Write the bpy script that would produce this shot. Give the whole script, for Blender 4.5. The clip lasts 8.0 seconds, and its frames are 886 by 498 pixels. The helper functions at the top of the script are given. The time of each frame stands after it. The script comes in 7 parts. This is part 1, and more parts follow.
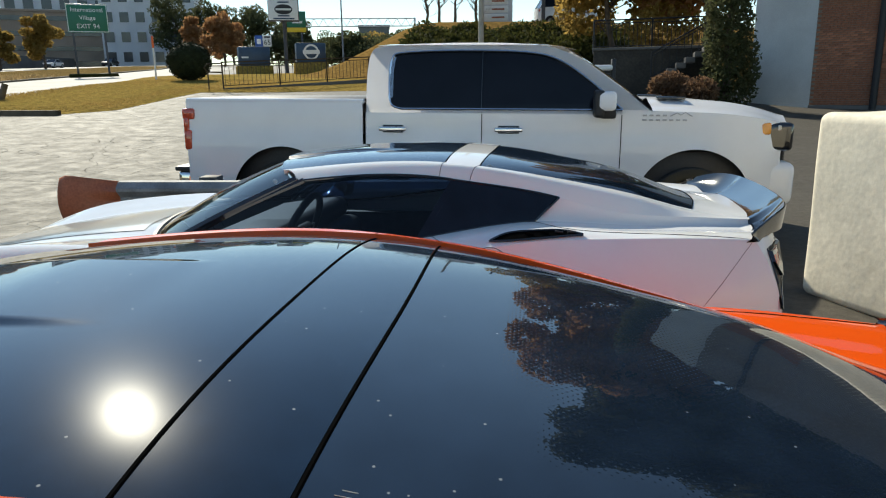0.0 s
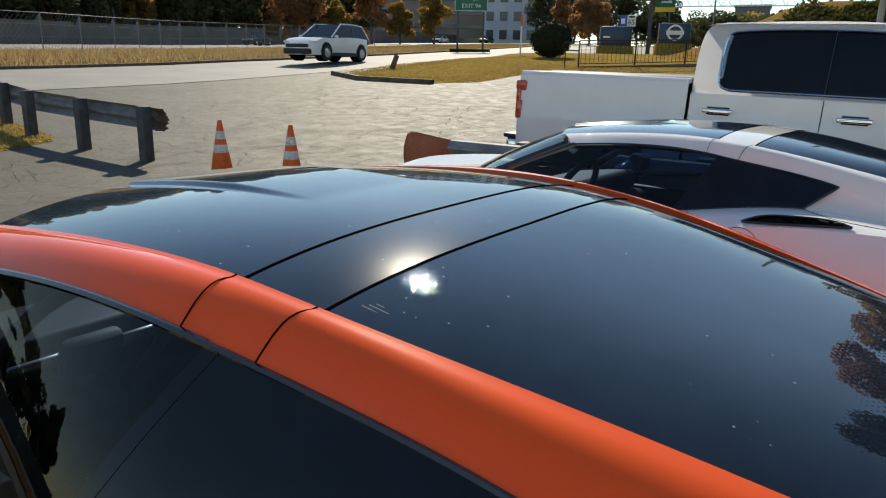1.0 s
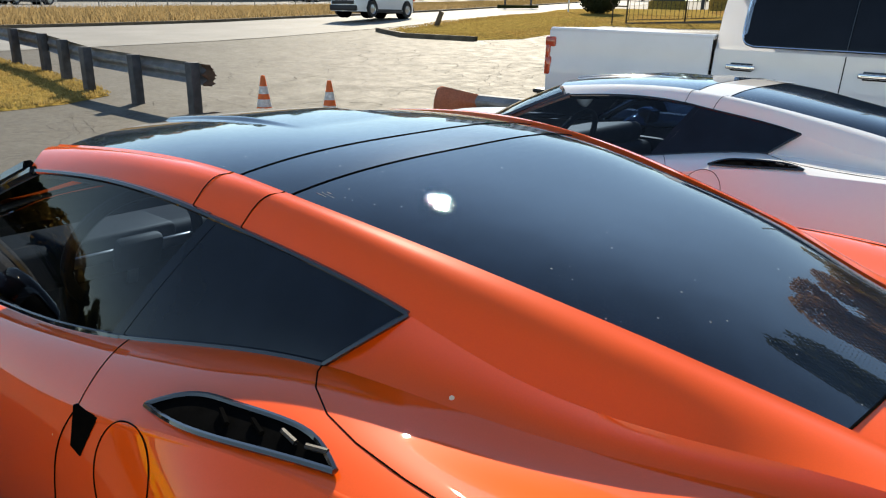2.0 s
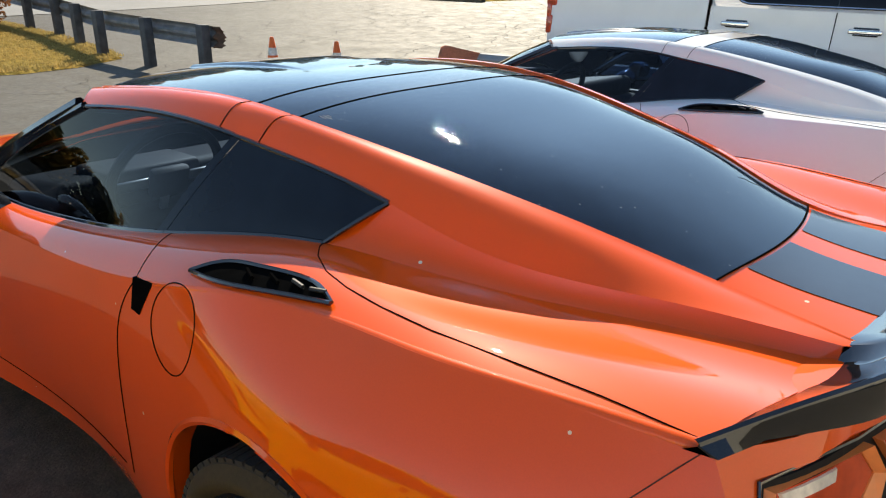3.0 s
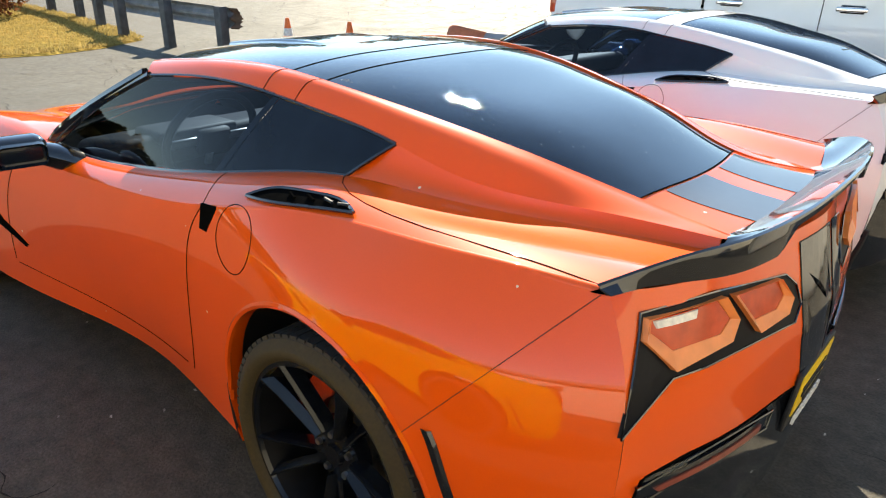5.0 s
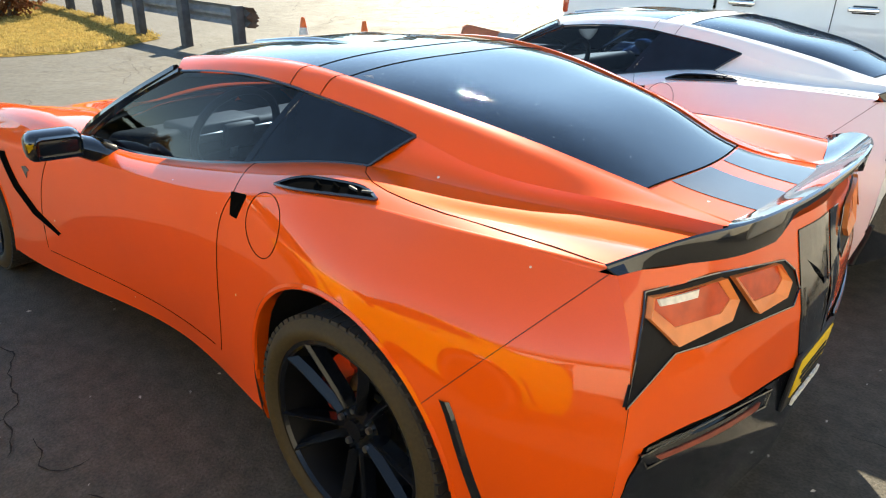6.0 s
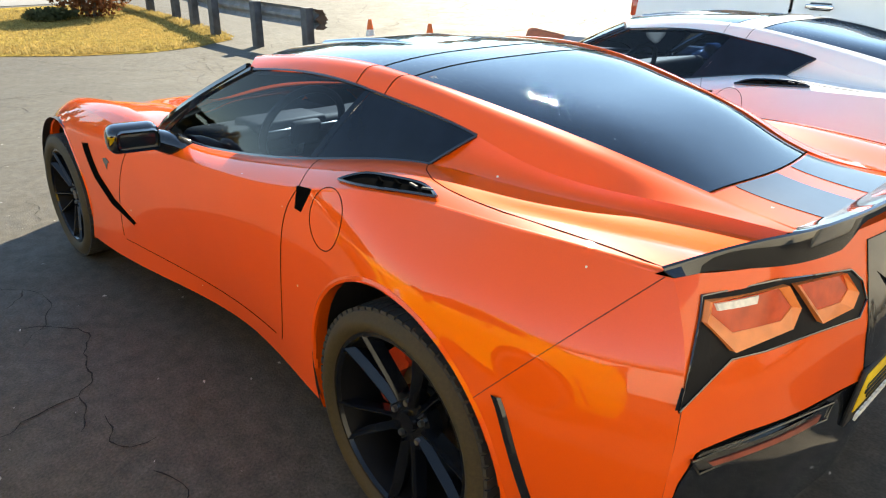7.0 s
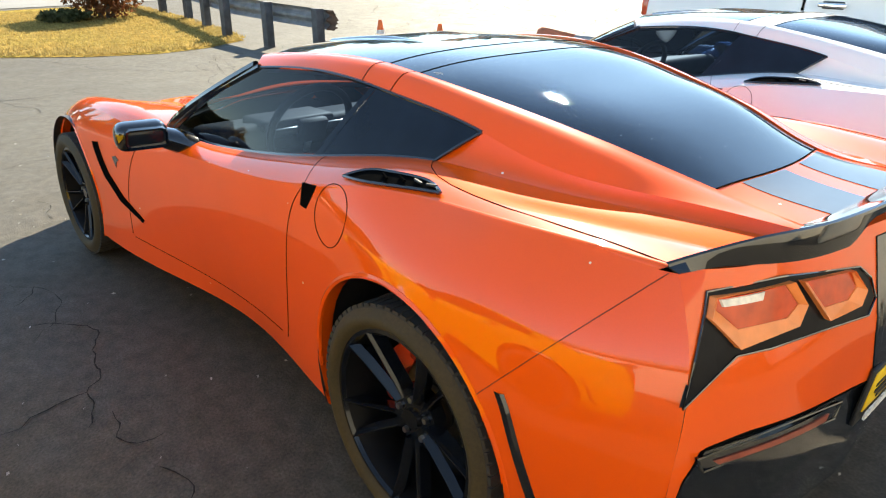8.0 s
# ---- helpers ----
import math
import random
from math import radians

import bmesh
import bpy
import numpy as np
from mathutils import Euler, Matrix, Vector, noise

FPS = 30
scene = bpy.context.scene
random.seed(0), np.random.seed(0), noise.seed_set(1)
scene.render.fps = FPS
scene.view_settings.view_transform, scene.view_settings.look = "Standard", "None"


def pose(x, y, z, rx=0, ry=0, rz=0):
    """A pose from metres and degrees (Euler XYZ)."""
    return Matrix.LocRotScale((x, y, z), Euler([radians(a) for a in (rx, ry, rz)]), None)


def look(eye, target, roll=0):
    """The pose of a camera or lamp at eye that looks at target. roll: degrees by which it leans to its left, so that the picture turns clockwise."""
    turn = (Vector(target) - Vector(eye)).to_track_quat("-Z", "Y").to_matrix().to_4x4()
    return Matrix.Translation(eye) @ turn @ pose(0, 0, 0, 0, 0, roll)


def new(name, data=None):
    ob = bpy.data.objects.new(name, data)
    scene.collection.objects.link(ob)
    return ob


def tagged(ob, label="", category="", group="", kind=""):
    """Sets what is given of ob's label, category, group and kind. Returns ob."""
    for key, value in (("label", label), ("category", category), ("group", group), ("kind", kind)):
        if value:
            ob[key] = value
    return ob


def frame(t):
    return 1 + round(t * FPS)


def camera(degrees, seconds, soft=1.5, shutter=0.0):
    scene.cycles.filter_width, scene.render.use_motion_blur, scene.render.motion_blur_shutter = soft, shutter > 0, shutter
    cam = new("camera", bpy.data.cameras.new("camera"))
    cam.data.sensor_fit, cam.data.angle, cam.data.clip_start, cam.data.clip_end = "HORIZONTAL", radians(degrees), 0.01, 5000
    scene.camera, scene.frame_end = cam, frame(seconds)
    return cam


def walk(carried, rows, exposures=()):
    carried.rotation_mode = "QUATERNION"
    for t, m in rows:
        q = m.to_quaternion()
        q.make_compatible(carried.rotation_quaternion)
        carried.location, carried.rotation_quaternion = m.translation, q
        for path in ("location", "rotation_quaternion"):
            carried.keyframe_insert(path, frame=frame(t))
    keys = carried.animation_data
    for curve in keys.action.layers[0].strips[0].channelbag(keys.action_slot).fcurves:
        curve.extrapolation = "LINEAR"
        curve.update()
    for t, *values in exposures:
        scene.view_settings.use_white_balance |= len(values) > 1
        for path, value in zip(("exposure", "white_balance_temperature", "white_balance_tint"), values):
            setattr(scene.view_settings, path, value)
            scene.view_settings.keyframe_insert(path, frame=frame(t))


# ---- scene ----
cam = camera(64.84, 8.0, soft=1.15)
# seconds, eye x, y, z, yaw, pitch, roll
ROWS = [
    (0.0, -0.156, -0.954, 1.507, 7.34, -13.18, -0.90),
    (0.1, -0.092, -0.960, 1.502, 10.75, -13.22, -0.50),
    (0.3, 0.007, -0.952, 1.494, 18.85, -13.42, 0.30),
    (0.5, 0.074, -0.967, 1.491, 25.15, -13.63, 0.70),
    (0.7, 0.143, -1.007, 1.478, 31.34, -13.90, 1.16),
    (1.0, 0.215, -1.062, 1.464, 34.97, -14.79, 1.44),
    (1.5, 0.429, -1.157, 1.484, 38.01, -17.20, 1.19),
    (1.7, 0.499, -1.183, 1.479, 38.41, -17.63, 1.25),
    (2.8, 0.793, -1.422, 1.454, 39.65, -20.25, 0.97),
    (3.0, 0.847, -1.446, 1.454, 39.69, -20.98, 0.86),
    (3.5, 0.949, -1.518, 1.465, 39.94, -21.84, 0.93),
    (4.0, 0.996, -1.599, 1.462, 40.21, -22.20, 0.68),
    (4.5, 1.088, -1.675, 1.476, 40.47, -22.40, 0.46),
    (5.8, 1.205, -1.826, 1.488, 41.36, -22.52, 0.46),
    (6.0, 1.213, -1.835, 1.490, 41.73, -22.51, 0.46),
    (6.5, 1.225, -1.851, 1.490, 45.22, -22.35, 0.44),
    (7.0, 1.235, -1.855, 1.488, 46.87, -22.32, 0.40),
    (7.5, 1.242, -1.849, 1.482, 47.53, -22.20, 0.20),
    (8.0, 1.245, -1.843, 1.476, 47.82, -22.25, 0.18),
]
walk(cam, [(t, pose(x, y, z, 90 + pitch, 0, yaw) @ pose(0, 0, 0, 0, 0, roll)) for t, x, y, z, yaw, pitch, roll in ROWS],
     [(0.0, 0.68, 7000, 3), (0.5, 0.57, 7400, 7), (1.0, 0.55, 7400, 6), (1.5, 0.82, 7450, 7), (3.0, 1.16, 7500, 7), (3.5, 1.30, 7600, 7), (4.5, 1.67, 7650, 6), (6.0, 1.92, 7700, 4), (8.0, 2.04, 7650, 4)])

# ---- world and sun ----
SUN_LEFT, SUN_UP = radians(34.5), radians(35.3)      # sun stands left of +y, above the horizon
sun_way = Vector((-math.sin(SUN_LEFT) * math.cos(SUN_UP), math.cos(SUN_LEFT) * math.cos(SUN_UP), math.sin(SUN_UP)))
world = bpy.data.worlds.new("sky")
scene.world = world
world.use_nodes = True
wn, wl = world.node_tree.nodes, world.node_tree.links
sky = wn.new("ShaderNodeTexSky")
sky.sky_type, sky.sun_disc = "NISHITA", False
sky.sun_elevation, sky.sun_rotation = SUN_UP, -SUN_LEFT
sky.air_density, sky.dust_density, sky.ozone_density = 1.0, 0.0, 2.6
wn["Background"].inputs["Strength"].default_value = 0.104
wl.new(sky.outputs["Color"], wn["Background"].inputs["Color"])
sun = new("sun", bpy.data.lights.new("sun", "SUN"))
sun.data.energy, sun.data.angle, sun.data.color = 3.8, radians(0.53), (1.0, 0.94, 0.84)
sun.matrix_world = look((0, 0, 30), Vector((0, 0, 30)) - sun_way)
scene.view_settings.exposure = 0.0

# ---- materials ----
def material(name, color, rough=0.5, metal=0.0, spec=0.5, coat=0.0, coat_rough=0.03, vary=0.0, scale=8.0, vary2=0.0, scale2=90.0, vary3=0.0, scale3=300.0, bump=0.0, bump_scale=60.0, tint=None, per_object=0.0):
    """A surface with mottling at two scales, grain and relief, in metres."""
    m = bpy.data.materials.new(name)
    m.use_nodes = True
    n, l = m.node_tree.nodes, m.node_tree.links
    b = n["Principled BSDF"]
    b.inputs["Base Color"].default_value = (*color, 1)
    b.inputs["Roughness"].default_value, b.inputs["Metallic"].default_value = rough, metal
    b.inputs["Specular IOR Level"].default_value = spec
    b.inputs["Coat Weight"].default_value, b.inputs["Coat Roughness"].default_value = coat, coat_rough
    co = n.new("ShaderNodeTexCoord")
    last = None
    if vary or vary2 or per_object:
        rgb = n.new("ShaderNodeRGB")
        rgb.outputs[0].default_value = (*color, 1)
        last = rgb.outputs[0]
        for amount, sc in ((vary, scale), (vary2, scale2), (vary3, scale3)):
            if not amount:
                continue
            t = n.new("ShaderNodeTexNoise")
            t.inputs["Scale"].default_value, t.inputs["Detail"].default_value = sc, 5
            l.new(co.outputs["Object"], t.inputs["Vector"])
            r = n.new("ShaderNodeMapRange")
            r.inputs["From Min"].default_value, r.inputs["From Max"].default_value = 0.3, 0.7
            r.inputs["To Min"].default_value, r.inputs["To Max"].default_value = 1 - amount, 1 + amount
            l.new(t.outputs["Fac"], r.inputs["Value"])
            if tint and sc == scale:
                x = n.new("ShaderNodeMix")
                x.data_type = "RGBA"
                x.inputs["B"].default_value = (*tint, 1)
                r.inputs["To Min"].default_value, r.inputs["To Max"].default_value = 0, amount
                l.new(r.outputs[0], x.inputs["Factor"])
                l.new(last, x.inputs["A"])
                last = x.outputs["Result"]
            else:
                x = n.new("ShaderNodeVectorMath")
                x.operation = "SCALE"
                l.new(last, x.inputs[0])
                l.new(r.outputs[0], x.inputs["Scale"])
                last = x.outputs[0]
        if per_object:
            oi = n.new("ShaderNodeObjectInfo")
            r = n.new("ShaderNodeMapRange")
            r.inputs["To Min"].default_value, r.inputs["To Max"].default_value = 1 - per_object, 1 + per_object
            l.new(oi.outputs["Random"], r.inputs["Value"])
            x = n.new("ShaderNodeVectorMath")
            x.operation = "SCALE"
            l.new(last, x.inputs[0])
            l.new(r.outputs[0], x.inputs["Scale"])
            last = x.outputs[0]
        l.new(last, b.inputs["Base Color"])
    if bump:
        t = n.new("ShaderNodeTexNoise")
        t.inputs["Scale"].default_value, t.inputs["Detail"].default_value = bump_scale, 4
        l.new(co.outputs["Object"], t.inputs["Vector"])
        k = n.new("ShaderNodeBump")
        k.inputs["Strength"].default_value, k.inputs["Distance"].default_value = 1.0, bump
        l.new(t.outputs["Fac"], k.inputs["Height"])
        l.new(k.outputs[0], b.inputs["Normal"])
    return m


def glass(name, tint, gloss=1.45, rough=0.0):
    """Thin tinted pane: see-through by its tint, mirrored by its angle."""
    m = bpy.data.materials.new(name)
    m.use_nodes = True
    n, l = m.node_tree.nodes, m.node_tree.links
    n.remove(n["Principled BSDF"])
    tr, gl, fr, mx = n.new("ShaderNodeBsdfTransparent"), n.new("ShaderNodeBsdfGlossy"), n.new("ShaderNodeFresnel"), n.new("ShaderNodeMixShader")
    tr.inputs[0].default_value = (*tint, 1)
    gl.inputs["Roughness"].default_value = rough
    fr.inputs["IOR"].default_value = gloss
    l.new(fr.outputs[0], mx.inputs[0])
    l.new(tr.outputs[0], mx.inputs[1])
    l.new(gl.outputs[0], mx.inputs[2])
    l.new(mx.outputs[0], n["Material Output"].inputs["Surface"])
    return m


def leafy(name, color, tint, glow=0.45, scale=1.2):
    """Leaves that let some light through."""
    m = material(name, color, rough=0.85, spec=0.12, vary=0.45, scale=scale, vary2=0.3, scale2=8, tint=tint)
    n, l = m.node_tree.nodes, m.node_tree.links
    b = n["Principled BSDF"]
    tr, mx = n.new("ShaderNodeBsdfTranslucent"), n.new("ShaderNodeMixShader")
    src = b.inputs["Base Color"].links[0].from_socket
    l.new(src, tr.inputs["Color"])
    mx.inputs[0].default_value = glow
    l.new(b.outputs[0], mx.inputs[1])
    l.new(tr.outputs[0], mx.inputs[2])
    l.new(mx.outputs[0], n["Material Output"].inputs["Surface"])
    return m


def car_paint(name, color, flake=0.15, rough=0.35, sheen=0.0):
    """Base coat with a little metal flake and dust under clear coat."""
    m = material(name, color, rough=rough, metal=flake, spec=sheen, coat=1.0, coat_rough=0.012, vary=0.03, scale=3, vary2=0.02, scale2=400)
    return m


def specks(m, scale, size, share, color):
    """Scattered dust specks on a surface: pale matt dots of uneven number."""
    n, l = m.node_tree.nodes, m.node_tree.links
    b = n["Principled BSDF"]
    co, v, a, c, k, x = n.new("ShaderNodeTexCoord"), n.new("ShaderNodeTexVoronoi"), n.new("ShaderNodeMath"), n.new("ShaderNodeMath"), n.new("ShaderNodeMath"), n.new("ShaderNodeMix")
    v.inputs["Scale"].default_value = scale
    l.new(co.outputs["Object"], v.inputs["Vector"])
    a.operation, c.operation, k.operation = "LESS_THAN", "LESS_THAN", "MULTIPLY"
    a.inputs[1].default_value, c.inputs[1].default_value = size, share
    s = n.new("ShaderNodeSeparateColor")
    l.new(v.outputs["Distance"], a.inputs[0])
    l.new(v.outputs["Color"], s.inputs[0])
    l.new(s.outputs[0], c.inputs[0])
    l.new(a.outputs[0], k.inputs[0])
    l.new(c.outputs[0], k.inputs[1])
    x.data_type = "RGBA"
    l.new(k.outputs[0], x.inputs["Factor"])
    l.new(b.inputs["Base Color"].links[0].from_socket, x.inputs["A"])
    x.inputs["B"].default_value = (*color, 1)
    l.new(x.outputs["Result"], b.inputs["Base Color"])
    return m


M_ORANGE = car_paint("orange_paint", (0.86, 0.097, 0.008), 0.0, 0.42, 0.03)
M_WHITE = car_paint("white_paint", (0.78, 0.77, 0.76), 0.0, 0.35)
M_YELLOWPAINT = car_paint("yellow_paint", (0.86, 0.52, 0.010), 0.0, 0.5)
M_TRUCK = car_paint("pearl_white_paint", (0.80, 0.80, 0.82), 0.0, 0.4)
M_GLOSSBLACK = material("gloss_black", (0.007, 0.008, 0.011), rough=0.08, spec=0.5, coat=1.0, coat_rough=0.02, vary=0.2, scale=30)
M_BLACKROOF = material("black_roof_paint", (0.005, 0.013, 0.028), rough=0.22, spec=0.012, coat=1.0, coat_rough=0.012, vary=0.2, scale=30, vary2=0.15, scale2=300)
M_REARGLASS = material("dark_tinted_rear_glass", (0.009, 0.017, 0.031), rough=0.28, spec=0.0, coat=1.0, coat_rough=0.012, vary=0.25, scale=14)
M_SATINBLACK = material("satin_black_spoiler", (0.005, 0.006, 0.008), rough=0.10, spec=0.35, coat=1.0, coat_rough=0.03, vary=0.2, scale=20)
M_MATTBLACK = material("black_plastic", (0.018, 0.018, 0.02), rough=0.55, vary=0.25, scale=40, bump=0.0003, bump_scale=500)
M_STRIPE = material("dark_stripe_film", (0.022, 0.028, 0.038), rough=0.3, coat=0.6, coat_rough=0.08, vary=0.15, scale=20)
M_RUBBER = material("tyre_rubber", (0.034, 0.026, 0.012), rough=0.75, vary=0.3, scale=12, vary2=0.2, scale2=120, bump=0.0004, bump_scale=250, tint=(0.072, 0.052, 0.020))
M_TREAD = material("tread_rubber", (0.03, 0.029, 0.028), rough=0.85, vary=0.25, scale=15, bump=0.001, bump_scale=120)
M_RIM = material("gloss_black_rim", (0.006, 0.007, 0.010), rough=0.2, spec=0.2, coat=0.4, vary=0.3, scale=25)
M_BARREL = material("dark_rim_barrel", (0.005, 0.005, 0.006), rough=0.5, spec=0.1, vary=0.3, scale=20)
M_DISC = material("brake_disc_steel", (0.25, 0.22, 0.19), rough=0.35, metal=1.0, vary=0.25, scale=40)
M_CALIPER = material("red_caliper", (0.62, 0.05, 0.015), rough=0.35, coat=0.5, vary=0.1, scale=30)
M_GLASS = glass("tinted_side_glass", (0.17, 0.25, 0.37), 1.42)
M_DARKGLASS = material("dark_quarter_glass", (0.007, 0.012, 0.021), rough=0.03, spec=0.30, vary=0.2, scale=10)
M_SHIELD = glass("windscreen_glass", (0.55, 0.6, 0.62), 1.5)
M_CABIN = material("cabin_dark_trim", (0.03, 0.03, 0.033), rough=0.6, vary=0.3, scale=25, bump=0.0005, bump_scale=300)
M_SEAT = material("black_leather", (0.04, 0.04, 0.042), rough=0.45, vary=0.2, scale=20, bump=0.0006, bump_scale=250)
M_SILVER = material("satin_silver", (0.5, 0.5, 0.5), rough=0.3, metal=1.0, vary=0.1, scale=30)
M_CHROME = material("chrome", (0.75, 0.76, 0.78), rough=0.06, metal=1.0, vary=0.05, scale=30)
M_SEAM = material("panel_gap", (0.004, 0.004, 0.004), rough=0.9, spec=0.0, vary=0.2, scale=50)
M_GAP = material("shallow_panel_gap", (0.10, 0.045, 0.03), rough=0.8, spec=0.0, vary=0.2, scale=50)
M_LAMPRED = material("orange_red_lamp_lens", (0.54, 0.055, 0.010), rough=0.22, spec=0.3, coat=0.2, vary=0.2, scale=25)
M_LAMPSALMON = material("pale_orange_lamp_rim", (0.84, 0.24, 0.065), rough=0.3, spec=0.3, coat=0.2, vary=0.1, scale=25)
M_REFLECTOR = material("dull_red_reflector", (0.26, 0.055, 0.030), rough=0.3, coat=0.3, vary=0.25, scale=30)
M_LAMPCLEAR = material("clear_ribbed_lens", (0.7, 0.62, 0.52), rough=0.12, coat=1.0, vary=0.2, scale=60)
M_ASPHALT = material("worn_asphalt", (0.066, 0.057, 0.044), rough=0.78, spec=0.22, vary=0.14, scale=0.4, vary2=0.28, scale2=14, vary3=0.32, scale3=90, bump=0.003, bump_scale=110)
M_GRASS = material("dry_autumn_lawn", (0.31, 0.200, 0.060), rough=0.95, spec=0.0, vary=0.5, scale=0.8, vary2=0.45, scale2=9, vary3=0.35, scale3=45, bump=0.03, bump_scale=25, tint=(0.20, 0.19, 0.05))
specks(M_ORANGE, 14, .055, .10, (.80, .62, .42))
specks(M_BLACKROOF, 60, .10, .16, (.26, .26, .25))
specks(M_REARGLASS, 55, .09, .16, (.22, .23, .23))
# worn asphalt: polished patches among rough ones
n, l = M_ASPHALT.node_tree.nodes, M_ASPHALT.node_tree.links
t1, r1, co = n.new("ShaderNodeTexNoise"), n.new("ShaderNodeMapRange"), n.new("ShaderNodeTexCoord")
t1.inputs["Scale"].default_value, t1.inputs["Detail"].default_value, t1.inputs["Roughness"].default_value = 3.0, 9, 0.75
r1.inputs["From Min"].default_value, r1.inputs["From Max"].default_value = 0.36, 0.62
r1.inputs["To Min"].default_value, r1.inputs["To Max"].default_value = 0.66, 0.80
l.new(co.outputs["Object"], t1.inputs["Vector"])
l.new(t1.outputs["Fac"], r1.inputs["Value"])
l.new(r1.outputs[0], n["Principled BSDF"].inputs["Roughness"])
n["Principled BSDF"].inputs["Specular IOR Level"].default_value = 0.38
M_REARGLASS.node_tree.nodes["Principled BSDF"].inputs["Coat IOR"].default_value = 1.72
n, l = M_REARGLASS.node_tree.nodes, M_REARGLASS.node_tree.links
co, mp, vo, dt, wv, ad, bp = n.new("ShaderNodeTexCoord"), n.new("ShaderNodeMapping"), n.new("ShaderNodeTexVoronoi"), n.new("ShaderNodeMapRange"), n.new("ShaderNodeTexWave"), n.new("ShaderNodeMath"), n.new("ShaderNodeBump")
mp.inputs["Rotation"].default_value = (0, 0, .785)
mp.inputs["Scale"].default_value = (1, 1, 0)
vo.inputs["Scale"].default_value, vo.inputs["Randomness"].default_value = 125, 0.0
dt.interpolation_type = "SMOOTHSTEP"
dt.inputs["From Min"].default_value, dt.inputs["From Max"].default_value = 0.0, 0.26
dt.inputs["To Min"].default_value, dt.inputs["To Max"].default_value = 0.00004, 0.0
wv.inputs["Scale"].default_value, wv.inputs["Distortion"].default_value = 11.0, 0.6
ad.operation = "MULTIPLY_ADD"
ad.inputs[1].default_value = 0.000022
bp.inputs["Strength"].default_value, bp.inputs["Distance"].default_value = 1.0, 1.0
l.new(co.outputs["Object"], mp.inputs["Vector"])
l.new(mp.outputs[0], vo.inputs["Vector"])
l.new(vo.outputs["Distance"], dt.inputs["Value"])
l.new(co.outputs["Object"], wv.inputs["Vector"])
l.new(wv.outputs["Fac"], ad.inputs[0])
l.new(dt.outputs[0], ad.inputs[2])
l.new(ad.outputs[0], bp.inputs["Height"])
l.new(bp.outputs[0], n["Principled BSDF"].inputs["Coat Normal"])
M_SIGNWHITE = material("white_sign_paint", (0.78, 0.78, 0.76), rough=0.5, vary=0.06, scale=6)
M_YELLOW = material("yellow_plate", (0.80, 0.52, 0.02), rough=0.4, vary=0.08, scale=30)
M_STEEL = material("galvanised_steel", (0.22, 0.225, 0.235), rough=0.7, metal=0.4, vary=0.25, scale=6, vary2=0.15, scale2=90)
M_POST = material("weathered_dark_post", (0.085, 0.085, 0.09), rough=0.7, metal=0.3, vary=0.3, scale=8)
M_RUST = material("faded_red_reflector_end", (0.33, 0.085, 0.035), rough=0.6, vary=0.35, scale=7, vary2=0.2, scale2=60, tint=(0.42, 0.16, 0.08))
M_CONE = material("orange_cone_plastic", (0.80, 0.14, 0.02), rough=0.5, vary=0.15, scale=14)
M_REFLECT = material("scuffed_reflective_band", (0.66, 0.62, 0.58), rough=0.45, vary=0.3, scale=25)
M_BLOCK = material("cream_painted_concrete", (0.80, 0.72, 0.57), rough=0.85, vary=0.10, scale=2.5, vary2=0.10, scale2=30, bump=0.005, bump_scale=9)
M_CONCRETE = material("pale_concrete", (0.42, 0.40, 0.36), rough=0.85, vary=0.18, scale=1.5, vary2=0.15, scale2=50, bump=0.002, bump_scale=60)
M_ROAD = material("pale_road", (0.20, 0.19, 0.175), rough=0.75, vary=0.15, scale=0.5, vary2=0.15, scale2=50)
M_KERB = material("dark_kerb_timber", (0.13, 0.095, 0.06), rough=0.85, vary=0.3, scale=4, bump=0.004, bump_scale=40)
M_MOWN = material("mown_autumn_lawn", (0.30, 0.195, 0.058), rough=0.95, spec=0.0, vary=0.5, scale=0.35, vary2=0.4, scale2=5, vary3=0.35, scale3=45, bump=0.02, bump_scale=25, tint=(0.20, 0.17, 0.042))
M_DRY = material("dry_verge_grass", (0.19, 0.125, 0.050), rough=0.95, spec=0.0, vary=0.5, scale=0.5, vary2=0.5, scale2=5, vary3=0.4, scale3=20, bump=0.05, bump_scale=8, tint=(0.13, 0.10, 0.04))
M_BLADE = leafy("straw_grass_blades", (0.37, 0.265, 0.10), (0.25, 0.21, 0.075), 0.5, 2.0)
M_MOWNBLADE = leafy("mown_grass_blades", (0.35, 0.23, 0.08), (0.21, 0.18, 0.05), 0.5, 0.35)
M_STRAWBLADE = leafy("dry_verge_blades", (0.36, 0.25, 0.12), (0.22, 0.17, 0.08), 0.5, 0.7)
M_BARK = material("grey_brown_bark", (0.10, 0.075, 0.055), rough=0.9, vary=0.3, scale=5, bump=0.01, bump_scale=25)
# Evergreen lightened and rust orange paled: distance haze put into these leaf colours.
M_LEAFGREEN = leafy("evergreen_leaves", (0.085, 0.098, 0.045), (0.12, 0.105, 0.055), 0.5)
M_LEAFDARK = material("clipped_shrub_leaves", (0.022, 0.028, 0.012), rough=0.85, spec=0.15, vary=0.4, scale=5)
M_LEAFORANGE = leafy("rust_orange_leaves", (0.38, 0.19, 0.085), (0.28, 0.20, 0.10), 0.62)
M_LEAFYELLOW = leafy("golden_leaves", (0.38, 0.25, 0.07), (0.22, 0.17, 0.06), 0.62)
M_LEAFRED = leafy("reddish_brown_shrub", (0.22, 0.08, 0.04), (0.12, 0.08, 0.03))
M_HEDGE = leafy("hedge_leaves", (0.040, 0.050, 0.016), (0.10, 0.08, 0.02))
